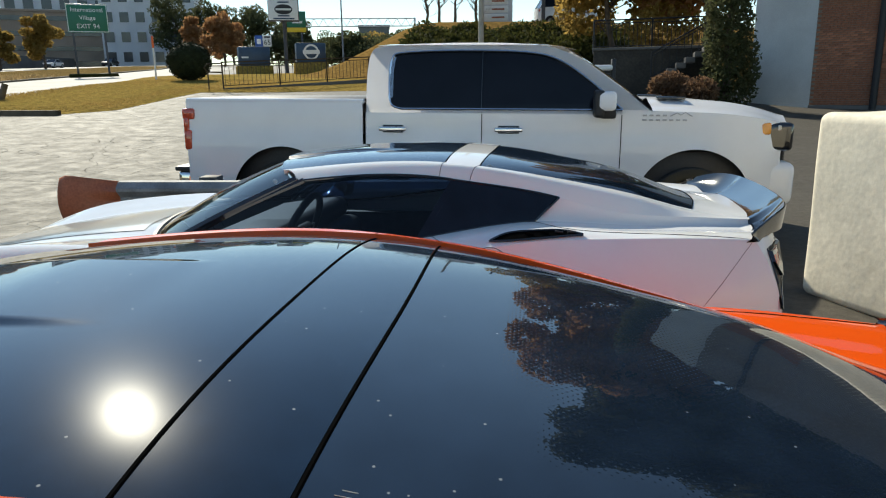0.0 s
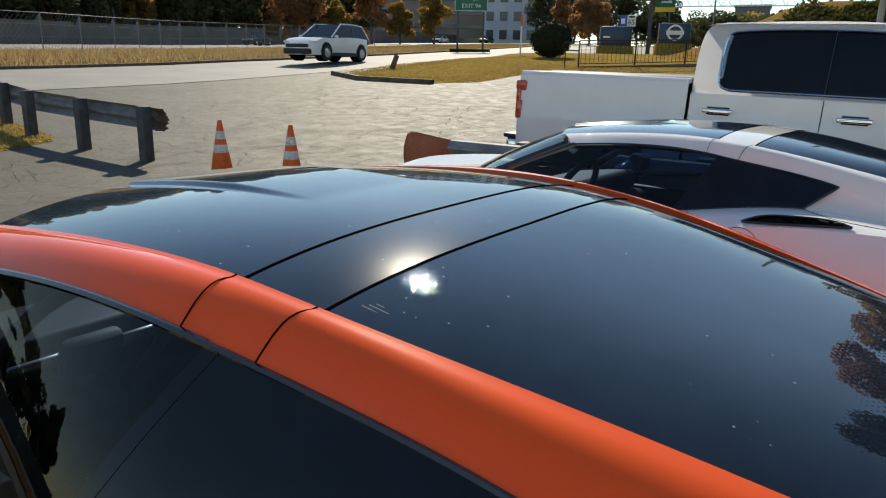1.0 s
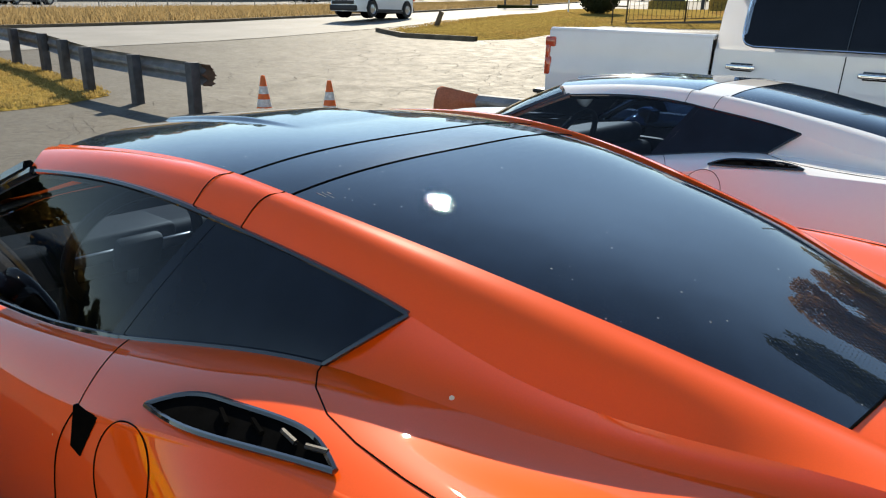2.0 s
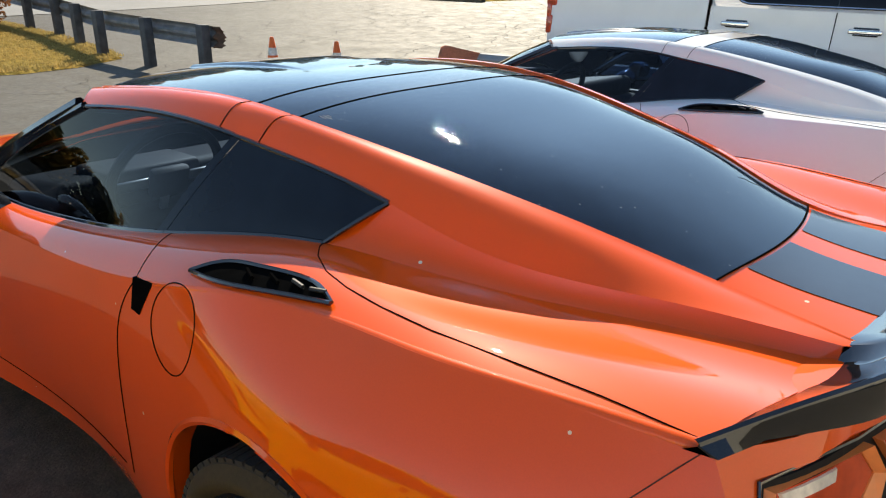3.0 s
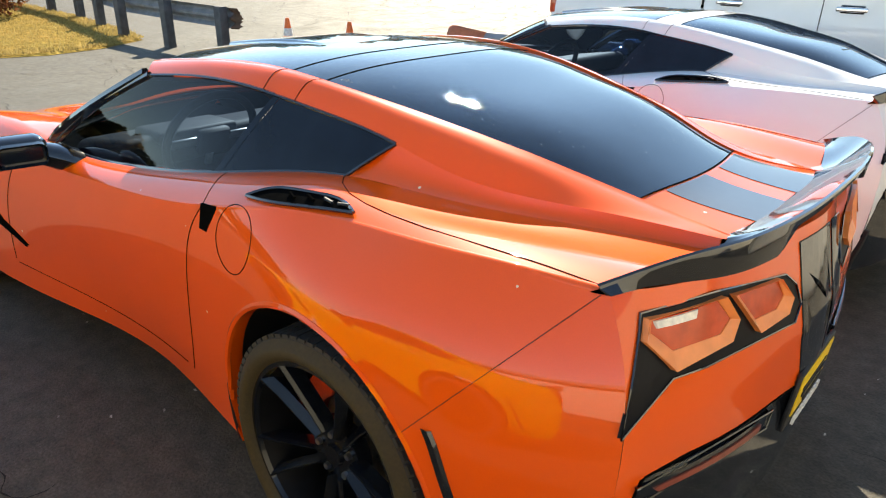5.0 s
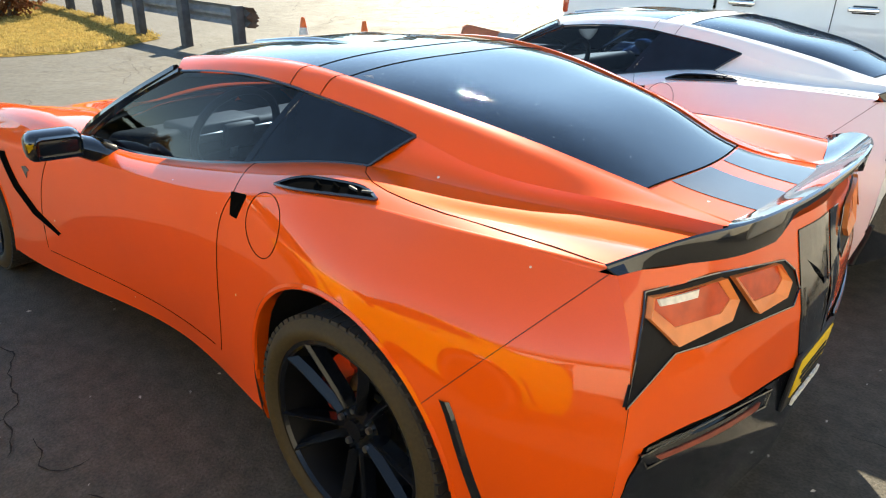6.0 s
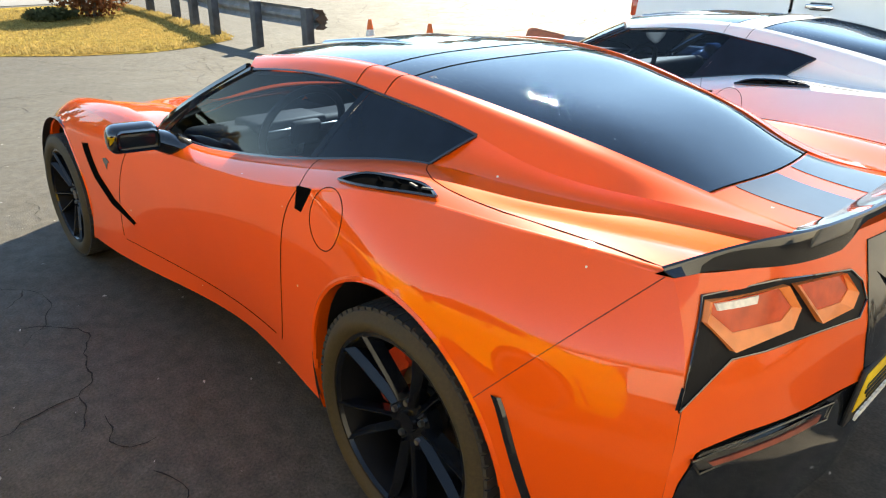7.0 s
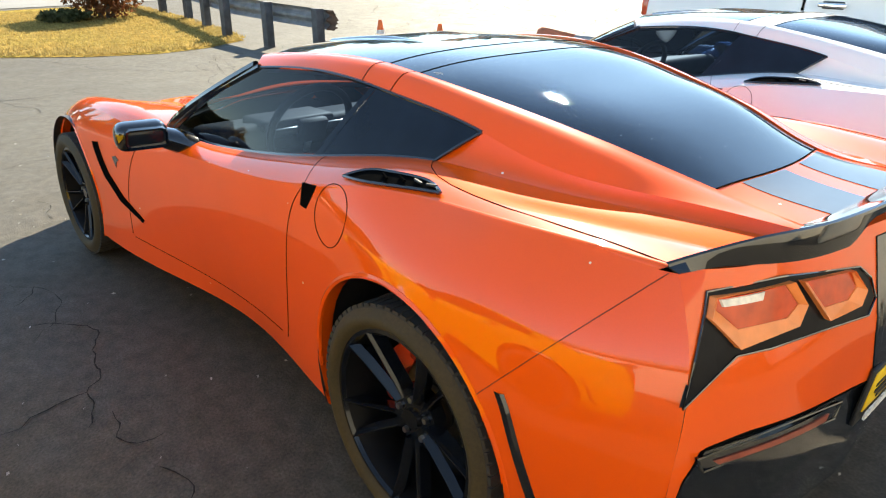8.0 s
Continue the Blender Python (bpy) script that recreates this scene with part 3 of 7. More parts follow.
def wheel(name, parent, x, y, z, radius, width, side, rim_r, caliper=True):
    """Tyre, rim with five split spokes, hub, disc and caliper."""
    w = new(name)
    w.parent = parent
    w.location = (x, y, z)
    s = side
    prof = []
    h = width / 2
    for r, a in ((rim_r, -h * .8), (rim_r + .012, -h * .93), (rim_r + .03, -h), (radius - .03, -h * .97), (radius - .01, -h * .86)):
        prof.append((r, a))
    side_prof = [(r, a * -s) for r, a in [(q[0], q[1]) for q in prof]]
    v, f = lathe(side_prof, 64)
    tyre = mesh_ob("tyre", v, f, M_RUBBER, w, "dusty brown-black tyre sidewall", sharp=1.0)
    tp = [(radius - .01, h * .86 * s), (radius, h * .78 * s)]
    for q in (.5, .2, -.2, -.5):
        tp += [(radius, h * (q + .04) * s), (radius - .008, h * (q + .03) * s), (radius - .008, h * (q - .03) * s), (radius, h * (q - .04) * s)]
    tp += [(radius, -h * .8 * s), (radius - .03, -h * s), (rim_r, -h * .8 * s)]
    v, f = lathe(tp, 64)
    tread = mesh_ob("tread", v, f, M_TREAD, w, sharp=.5)
    if caliper:
        bm = bmesh.new()
        for k in range(68):
            a = 2 * math.pi * k / 68
            for q, wd in ((.66, .26), (.0, .30), (-.66, .26)):
                box(bm, (radius - .0035) * math.cos(a), h * q * s, (radius - .0035) * math.sin(a), .010, h * wd * 1.5, .0225, ry=-math.degrees(a), rz=0)
        tagged(part("tread_block", bm, M_TREAD, tread, smooth=False), kind="stuff")
    v, f = lathe([(rim_r - .012, h * .79 * s), (rim_r - .03, h * .55 * s), (rim_r - .045, -h * .6 * s), (rim_r - .03, -h * .8 * s)], 48)
    mesh_ob("barrel", v, f, M_BARREL, w)
    v, f = lathe([(rim_r + .004, h * .80 * s), (rim_r + .006, h * .86 * s), (rim_r - .006, h * .87 * s), (rim_r - .012, h * .79 * s)], 64)
    rim = mesh_ob("rim", v, f, M_RIM, w, "gloss black alloy rim with five split spokes", sharp=.7)
    for i in range(5):
        bm = bmesh.new()
        a0 = 2 * math.pi * i / 5 + 1.03
        for sgn in (-1, 1):
            # each bar: a narrow bright ridge with a broad chamfer on its inner flank
            ring = []
            for t, off, dep in ((0, .016, .60), (.25, .025, .66), (.7, .040, .78), (1, .054, .88)):
                r = .062 + (rim_r - .010 - .062) * t
                top, low = h * dep, h * (dep - .34)
                ring.append([(r, a * s, sgn * (off + u)) for u, a in ((-.016, top - .022), (.001, top), (.005, top), (.009, top - .010), (.008, low), (-.012, low))])
            vs = []
            ca, sa = math.cos(a0), math.sin(a0)
            for q in ring:
                vs.append([bm.verts.new((px * ca - pz * sa, py, px * sa + pz * ca)) for px, py, pz in q])
            for k in range(3):
                for j in range(6):
                    bm.faces.new((vs[k][j], vs[k][(j + 1) % 6], vs[k + 1][(j + 1) % 6], vs[k + 1][j]))
            bm.faces.new(vs[0])
            bm.faces.new(vs[-1])
        part("spoke", bm, M_RIM, rim, smooth=False)
    v, f = lathe([(0, h * .56 * s), (.028, h * .56 * s), (.032, h * .48 * s), (.085, h * .46 * s), (.092, h * .2 * s), (.06, -h * .2 * s)], 32)
    mesh_ob("hub", v, f, M_RIM, rim, sharp=.5)
    for i in range(5):
        a = 2 * math.pi * (i + .5) / 5 + 1.03
        bm = cyl(bmesh.new(), (.058 * math.cos(a), h * .44 * s, .058 * math.sin(a)), (.058 * math.cos(a), h * .55 * s, .058 * math.sin(a)), .011, .009, 6)
        part("lug_nut", bm, M_SILVER, rim, smooth=False)
    if caliper:
        v, f = lathe([(.07, -h * .12 * s), (.172, -h * .12 * s), (.172, -h * .3 * s), (.07, -h * .3 * s)], 48)
        mesh_ob("brake_disc", v, f, M_DISC, w, "bare steel brake disc", sharp=.5)
        bm = bmesh.new()
        arc = []
        for k in range(13):
            a = radians(116 + k * 6.5)
            ends = .012 * (k in (0, 12))
            arc.append([bm.verts.new((r * math.cos(a), y * s, r * math.sin(a))) for r, y in ((.132 + ends, -h * .12 - .030), (.132 + ends, -h * .12 + .030), (.160, -h * .12 + .038), (.200 - ends, -h * .12 + .030), (.200 - ends, -h * .12 - .030))])
        for p, q in zip(arc, arc[1:]):
            for j in range(5):
                bm.faces.new((p[j], p[(j + 1) % 5], q[(j + 1) % 5], q[j]))
        bm.faces.new(arc[0])
        bm.faces.new(arc[-1])
        part("brake_caliper", bm, M_CALIPER, w, "red brake caliper")
    v, f = lathe([(0, -h * .45 * s), (rim_r - .02, -h * .45 * s)], 32)
    mesh_ob("inner_shield", v, f, M_MATTBLACK, w)
    return w


def coupe(name, label, paint, halo, spoiler_tall, stripes, hood_dark):
    car = empty(name, label, "sports car")
    # flanks: fender, door, quarter on both sides
    for pname, lo, hi, n, plabel in (("front_fender", 0, 1, NF, ""), ("door", 1, 2, ND, "closed door"), ("rear_quarter", 2, 3, NR, "")):
        v, f = grid([side_column(s) for s in stations(lo, hi, n)])
        v, f = cut_arches(v, f)
        tv, tf = grid([top_column(s) for s in stations(lo, hi, n)])
        k = len(v)
        v, f = v + [tuple(p) for p in tv], f + [tuple(k + i for i in q) for q in tf]
        for sgn in (-1, 1):
            mesh_ob(pname, [(x, sgn * y, z) for x, y, z in v], [q if sgn > 0 else tuple(reversed(q)) for q in f], paint, car, plabel, sharp=.5)
    # hood
    rows = []
    mid = nspline([(-3.58, .52), (-3.3, .64), (-3.0, .72), (-2.6, .795), (-2.2, .85), (-1.86, .885)])
    for i in range(31):
        t = i / 30
        row = []
        for j in range(-14, 15):
            v = j / 14
            xe = -3.30 + (-1.66 + 3.30) * t
            xm = -3.58 + (-1.86 + 3.58) * t
            ye, ze = CURVES[5](xe)
            x = xe + (xm - xe) * (1 - abs(v) ** 2.2)
            z = ze + (float(mid(xm)[0]) - ze) * (1 - abs(v) ** 3)
            z -= .022 * math.exp(-((abs(v) - .62) / .13) ** 2) * min(1, 4 * t)
            row.append((x, v * ye, z))
        rows.append(row)
    hood_rows = rows
    v, f = grid(rows)
    mesh_ob("hood", v, f, paint, car, sharp=.5)
    if hood_dark:
        v, f = grid([[(x, y, z + .003) for x, y, z in r[7:22]] for r in rows[2:29]])
        mesh_ob("hood_stripe", v, f, M_STRIPE, car, "black stripe film on the hood")
    # nose and front bumper
    nose = []
    for i in range(9):
        t = i / 8
        row = []
        for j in range(-14, 15):
            v = j / 14
            top = Vector(rows[0][j + 14])
            low = Vector((-3.30 - .28 * (1 - abs(v) ** 2.2), v * .66, .17))
            q = top.lerp(low, t)
            q.x -= .11 * math.sin(math.pi * t)
            q.y *= 1 + .24 * math.sin(math.pi * t) * abs(v)
            row.append(q)
        nose.append(row)
    v, f = grid(nose)
    mesh_ob("front_bumper", v, f, paint, car, sharp=.9)
    # underbody
    bm = bmesh.new()
    box(bm, -1.30, 0, .19, 3.9, 1.42, .06, .02)
    for cx in (-2.71, .03):
        box(bm, cx, 0, .45, .86, 1.1, .5, .05)
    part("underbody", bm, M_MATTBLACK, car)
    for cx, cz, r in ARCHES:
        for sgn in (-1, 1):
            v, f = [], []
            for i in range(25):
                a = math.pi * (-.12 + 1.24 * i / 24)
                for y in (.55, .885):
                    v.append((cx + (r + .012) * math.cos(a), sgn * y, cz + (r + .012) * math.sin(a)))
            f = [(2 * i, 2 * i + 1, 2 * i + 3, 2 * i + 2) for i in range(24)]
            mesh_ob("wheel_liner", v, f, M_MATTBLACK, car)
    # roof: removable panel, hoop, rear window, deck
    v, f = grid(roof_rows(-1.16, -1.29, SEAM_F[0] - .003, SEAM_F[1] - .003, 30, bubble=.009, cols=70))
    mesh_ob("roof_panel", v, f, M_BLACKROOF, car, "gloss black removable roof panel with sculpted ribs")
    v, f = grid(roof_rows(SEAM_F[0] + .003, SEAM_F[1] + .003, SEAM_R[0] - .003, SEAM_R[1] - .003, 6))
    mesh_ob("roof_hoop", v, f, halo, car, "gloss black roof hoop" if halo is M_BLACKROOF else "white roof hoop")
    v, f = grid(roof_rows(SEAM_R[0] + .003, SEAM_R[1] + .003, .505, .545, 30))
    glass_ob = mesh_ob("rear_window", v, f, M_REARGLASS, car, "dark tinted sloping rear window")
    for j, (k0, k1) in enumerate(((-.318, -.295), (-.313, -.282), (-.308, -.294))):
        y = -.455 + .007 * j
        pts = []
        for x in (k0, k1):
            yr, zr = RAIL_IN(x)
            zm = float(CROWN(x)[0])
            pts.append((x, y, zr + (zm - zr) * (1 - (abs(y) / yr) ** 3.2) + .0005))
        seam(pts, "glass_mark", glass_ob, .0005, M_PALE)
    for xr, xm in (SEAM_F, SEAM_R):
        r = roof_rows(xr, xm, xr + .001, xm + .001, 1, lift=-.001)[0]
        seam(r, "roof_seam", car, .0030)
    v, f = grid(roof_rows(.508, .548, .745, .752, 12, lift=-.001))
    deck = mesh_ob("rear_deck", v, f, paint, car)
    seam([(x, y, z + .001) for x, y, z in roof_rows(.508, .548, .6, .6, 1)[0]], "window_rubber", car, .0015)
    if stripes:
        for sgn in (-1, 1):
            rr = roof_rows(.515, .555, .745, .752, 12, lift=.0006)
            rows2 = []
            for r in rr:
                row = []
                for j in range(9):
                    y = .018 + sgn * (.045 + .19 * j / 8)
                    k = (y / r[-1][1] + 1) * 16
                    i0 = min(int(k), 31)
                    a, b = Vector(r[i0]), Vector(r[i0 + 1])
                    row.append(a.lerp(b, k - i0))
                rows2.append(row)
            v, f = grid(rows2)
            mesh_ob("deck_stripe", v, f, M_STRIPE, deck, "dark grey racing stripe")
    # roof rails and sail panels
    for sgn in (-1, 1):
        rows = []
        for i in range(91):
            t = i / 90
            xi, xo = -1.16 + (.75 + 1.16) * t, -1.05 + (.72 + 1.05) * t
            a, b = np.array((xi, *RAIL_IN(xi))), np.array((xo, *RAIL_OUT(xo)))
            row = [(a[0], sgn * (a[1] - .002), a[2] - .008)]
            for v in RAIL_STEPS:
                q = a + (b - a) * v
                q[2] = rail_height(a, b, v, min(1, max(0, (.62 - xi) / .35)))
                row.append((q[0], sgn * q[1], q[2]))
            rows.append(row)
        v, f = grid(rows)
        mesh_ob("roof_rail", v, f if sgn > 0 else [tuple(reversed(q)) for q in f], paint, car, sharp=.30)
        for xr, xo in ((SEAM_F[0], -.489), (SEAM_R[0], -.372)):
            a, b = np.array((xr, *RAIL_IN(xr))), np.array((xo, *RAIL_OUT(xo)))
            pts = []
            for v in RAIL_STEPS:
                q = a + (b - a) * v
                q[2] = rail_height(a, b, v, 1) + .0005
                pts.append((q[0], sgn * q[1], q[2]))
            seam(pts, "rail_seam", car, .0010)
        # sail behind the side window
        rows = []
        for i in range(41):
            t = i / 40
            xb, xt = -.118 + (.72 + .118) * t, -.025 + (.72 + .025) * t
            b, a = np.array((xb, *CURVES[5](xb))), np.array((xt, *RAIL_OUT(xt)))
            rows.append([(q[0], sgn * q[1], q[2]) for q in (b + (a - b) * (j / 12) - np.array((0, .008 * math.sin(math.pi * j / 12) * (1 - t), .006 * math.sin(math.pi * j / 12) * math.sin(math.pi * min(1, .15 + t)))) for j in range(13))])
        v, f = grid(rows)
        mesh_ob("sail_panel", v, f, paint, car, sharp=.8)
        # side windows: door glass, black post, fixed quarter glass
        for pname, b0, b1, c0, c1, mat, plabel, out in (("door_glass", 0, .70, 0, .585, M_GLASS, "tinted door glass", 0), ("window_post", .70, .722, .585, .607, M_DARKGLASS, "black window post", .001), ("quarter_glass", .722, 1, .607, 1, M_DARKGLASS, "dark fixed quarter glass", 0)):
            rows = []
            for i in range(25):
                t, u = b0 + (b1 - b0) * i / 24, c0 + (c1 - c0) * i / 24
                xb, xt = -1.585 + (-.118 + 1.585) * t, -1.03 + (-.025 + 1.03) * u
                b, a = np.array((xb, *CURVES[5](xb))), np.array((xt, *RAIL_OUT(xt)))
                row = []
                for j in range(9):
                    v = j / 8
                    q = b + (a - b) * v
                    q[1] += .008 * math.sin(math.pi * v) + out
                    q[0] -= .05 * math.sin(math.pi * v) * max(0, 1 - 2.2 * t)
                    row.append((q[0], sgn * q[1], q[2]))
                rows.append(row)
            v, f = grid(rows)
            g = mesh_ob(pname, v, f if sgn > 0 else [tuple(reversed(q)) for q in f], mat, car, plabel)
            if mat is M_GLASS:
                g.visible_shadow = False
            if pname == "door_glass":
                seam([r[0] for r in rows], "belt_trim", car, .007, M_GLOSSBLACK)
                seam([r[-1] for r in rows], "top_trim", car, .006, M_GLOSSBLACK)
                seam(rows[0], "pillar_trim", car, .012, M_GLOSSBLACK)
            else:
                seam([r[0] for r in rows], "belt_trim", car, .006, M_GLOSSBLACK)
                seam([r[-1] for r in rows], "top_trim", car, .005, M_GLOSSBLACK)
                if pname == "quarter_glass":
                    seam(rows[-1], "rear_trim", car, .005, M_GLOSSBLACK)
        # windscreen pillar
        pts = [np.array((-1.64 + (-1.06 + 1.64) * i / 10, .755 - .12 * (i / 10) ** 1.2, .84 + .30 * (i / 10) ** .85)) for i in range(11)]
        seam([(p[0], sgn * p[1], p[2] + .004) for p in pts], "windscreen_pillar", car, .017, M_GLOSSBLACK)
    # windscreen
    rows = []
    for i in range(13):
        t = i / 12
        row = []
        for j in range(-12, 13):
            v = j / 12
            x0, x1 = -1.66 - .24 * (1 - v * v), -1.09 - .20 * (1 - v * v)
            y0, y1 = .75 * v, .60 * v
            z0, z1 = .845 + .045 * (1 - v * v), 1.142 + .034 * (1 - v ** 4)
            row.append((x0 + (x1 - x0) * t, y0 + (y1 - y0) * t, z0 + (z1 - z0) * t + .018 * math.sin(math.pi * t)))
        rows.append(row)
    v, f = grid(rows)
    mesh_ob("windscreen", v, [tuple(reversed(q)) for q in f], M_SHIELD, car, "raked windscreen").visible_shadow = False
    seam([(x, y, z - .004) for x, y, z in rows[-1]], "header_trim", car, .008, M_GLOSSBLACK)
    seam(rows[0], "cowl_trim", car, .014, M_MATTBLACK)
    return car, hood_rows


def top_point(x, v, lift=.002):
    """On the shoulder at x; v: 0 the crease, 1 the belt."""
    a, b = np.array((x, *CURVES[4](x))), np.array((x, *CURVES[5](x)))
    q = a + (b - a) * v
    q[2] += shoulder_bulge(x, v) + lift
    return q


WING_X = nspline([(0, .862), (.2, .858), (.4, .838), (.55, .792), (.654, .718), (.735, .650)])
WING_Z = nspline([(0, 1.034), (.3, 1.032), (.5, 1.028), (.60, 1.016), (.66, .997), (.735, .966)])


def skin_z(x, y):
    """Height of the body's upper skin behind the cabin."""
    (y4, z4), (y5, z5) = CURVES[4](x), CURVES[5](x)
    if y < y5:
        return float(np.interp(y, [y5 - .02, y5], [.962, z5]))
    return float(top_point(min(x, .66), min(1.0, max(0.0, (y4 - y) / (y4 - y5))), 0)[2])


def flank_plate(poly, off, depth=.01):
    """A plate with an outline in (x, z) laid on the left flank, bent with it."""
    bm = bmesh.new()
    a = [bm.verts.new((x, -(side_y(x, z) + off), z)) for x, z in poly]
    b = [bm.verts.new((x, -(side_y(x, z) - depth), z)) for x, z in poly]
    n = len(poly)
    bm.faces.new(a)
    for i in range(n):
        bm.faces.new((a[i], b[i], b[(i + 1) % n], a[(i + 1) % n]))
    return bm


def mirrored(bm):
    """The mesh and its mirror image."""
    g = bmesh.ops.duplicate(bm, geom=bm.verts[:] + bm.edges[:] + bm.faces[:])
    for v in [e for e in g["geom"] if isinstance(e, bmesh.types.BMVert)]:
        v.co.y = -v.co.y
    return bm


def tail_corner(z):
    """Where flank and tail meet."""
    f = nspline([(.27, .70, .80), (.40, .74, .825), (.60, .755, .815), (.80, .735, .772), (.953, .66, .722)])
    return f(z)


def tail_point(v, z, off=0.0):
    """On the tail; v: -1 to 1 across."""
    xc, yc = tail_corner(z)
    y = v * yc
    c = xc - tail_x(yc, z)
    return (tail_x(y, z) + c * abs(v) ** 8 + off, y, z)


def tail_split(v):
    """Height at which the paint ends and the black lower bumper begins."""
    a = abs(v)
    return .545 + .072 * min(1, a / .76) - (max(0, a - .93) / .07) * .20


def mirror_housing(car, sgn):
    bm = bmesh.new()
    box(bm, -1.395, sgn * .962, .886, .100, .19, .105, .038, rz=sgn * 10, ry=8, seg=4)
    body = part("side_mirror", bm, M_GLOSSBLACK, car, "gloss black side mirror", sharp=.9)
    rows = []
    for t in (0, .25, .5, .75, 1):
        cx, cy, cz, rx, rz = -1.40 - .01 * t, .765 + .135 * t, .805 + .065 * t ** .8, .100 - .055 * t, .060 - .020 * t
        rows.append([(cx + rx * math.cos(a), sgn * cy, cz + rz * math.sin(a)) for a in [2 * math.pi * k / 14 for k in range(15)]])
    v, f = grid(rows)
    mesh_ob("mirror_arm", v, f, M_GLOSSBLACK, body)
    bm = bmesh.new()
    box(bm, -1.344, sgn * .962, .884, .006, .150, .075, .02, rz=sgn * 10, ry=8)
    # Dark pane: the mirror's dark reflection is put into its colour.
    part("mirror_glass", bm, M_DARKGLASS, body)
    return body


def cabin(car, dash_pale):
    """Dashboard, wheel, seats and tub seen through the glass."""
    bm = bmesh.new()
    box(bm, -1.0, 0, .42, 1.6, 1.40, .12, .02)
    box(bm, -.28, 0, .62, .10, 1.26, .52, .03)
    for sgn in (-1, 1):
        box(bm, -.95, sgn * .68, .58, 1.2, .05, .42, .02)
    box(bm, .1, 0, .80, .9, .9, .05, .01)
    part("cabin_tub", bm, M_CABIN, car)
    bm = bmesh.new()
    box(bm, -1.47, 0, .80, .42, 1.34, .12, .05, ry=-8, seg=4)
    box(bm, -1.30, .1, .66, .22, 1.2, .22, .05, seg=3)
    box(bm, -1.34, -.36, .872, .20, .34, .05, .02, seg=3)
    part("dashboard", bm, M_CABIN, car, "dark padded dashboard")
    v, f = lathe([(.185 + .016 * math.cos(a), .016 * math.sin(a)) for a in [2 * math.pi * k / 10 for k in range(11)]], 40, "z")
    rim = mesh_ob("steering_wheel", v, f, M_SEAT, car, "black leather steering wheel with a silver spoke")
    rim.matrix_local = pose(-1.17, -.36, .865, 0, -66, 0)
    bm = bmesh.new()
    box(bm, 0, 0, -.01, .10, .13, .04, .015)
    part("wheel_hub", bm, M_CABIN, rim)
    bm = bmesh.new()
    box(bm, 0, .115, 0, .035, .13, .012, .004)
    box(bm, 0, -.115, 0, .035, .13, .012, .004)
    box(bm, -.11, 0, 0, .13, .03, .012, .004)
    part("wheel_spoke", bm, M_SILVER, rim)
    for sy in (-.36, .36):
        bm = bmesh.new()
        box(bm, -.78, sy, .56, .48, .46, .14, .05, ry=-6, seg=4)
        seat = part("seat", bm, M_SEAT, car, "black bucket seat")
        bm = bmesh.new()
        box(bm, -.50, sy, .80, .13, .44, .50, .05, ry=16, seg=4)
        box(bm, -.42, sy, 1.04, .09, .24, .15, .04, ry=14, seg=4)
        part("backrest", bm, M_SEAT, seat)
    bm = bmesh.new()
    box(bm, -1.13, 0, 1.12, .03, .20, .06, .02, seg=3)
    part("rear_view_mirror", bm, M_CHROME, car)
    v, f = grid(roof_rows(-1.10, -1.20, -.50, -.50, 8, lift=-.034, wide=1.15))
    mesh_ob("headliner", v, f, M_CABIN, car, "dark cloth headliner")


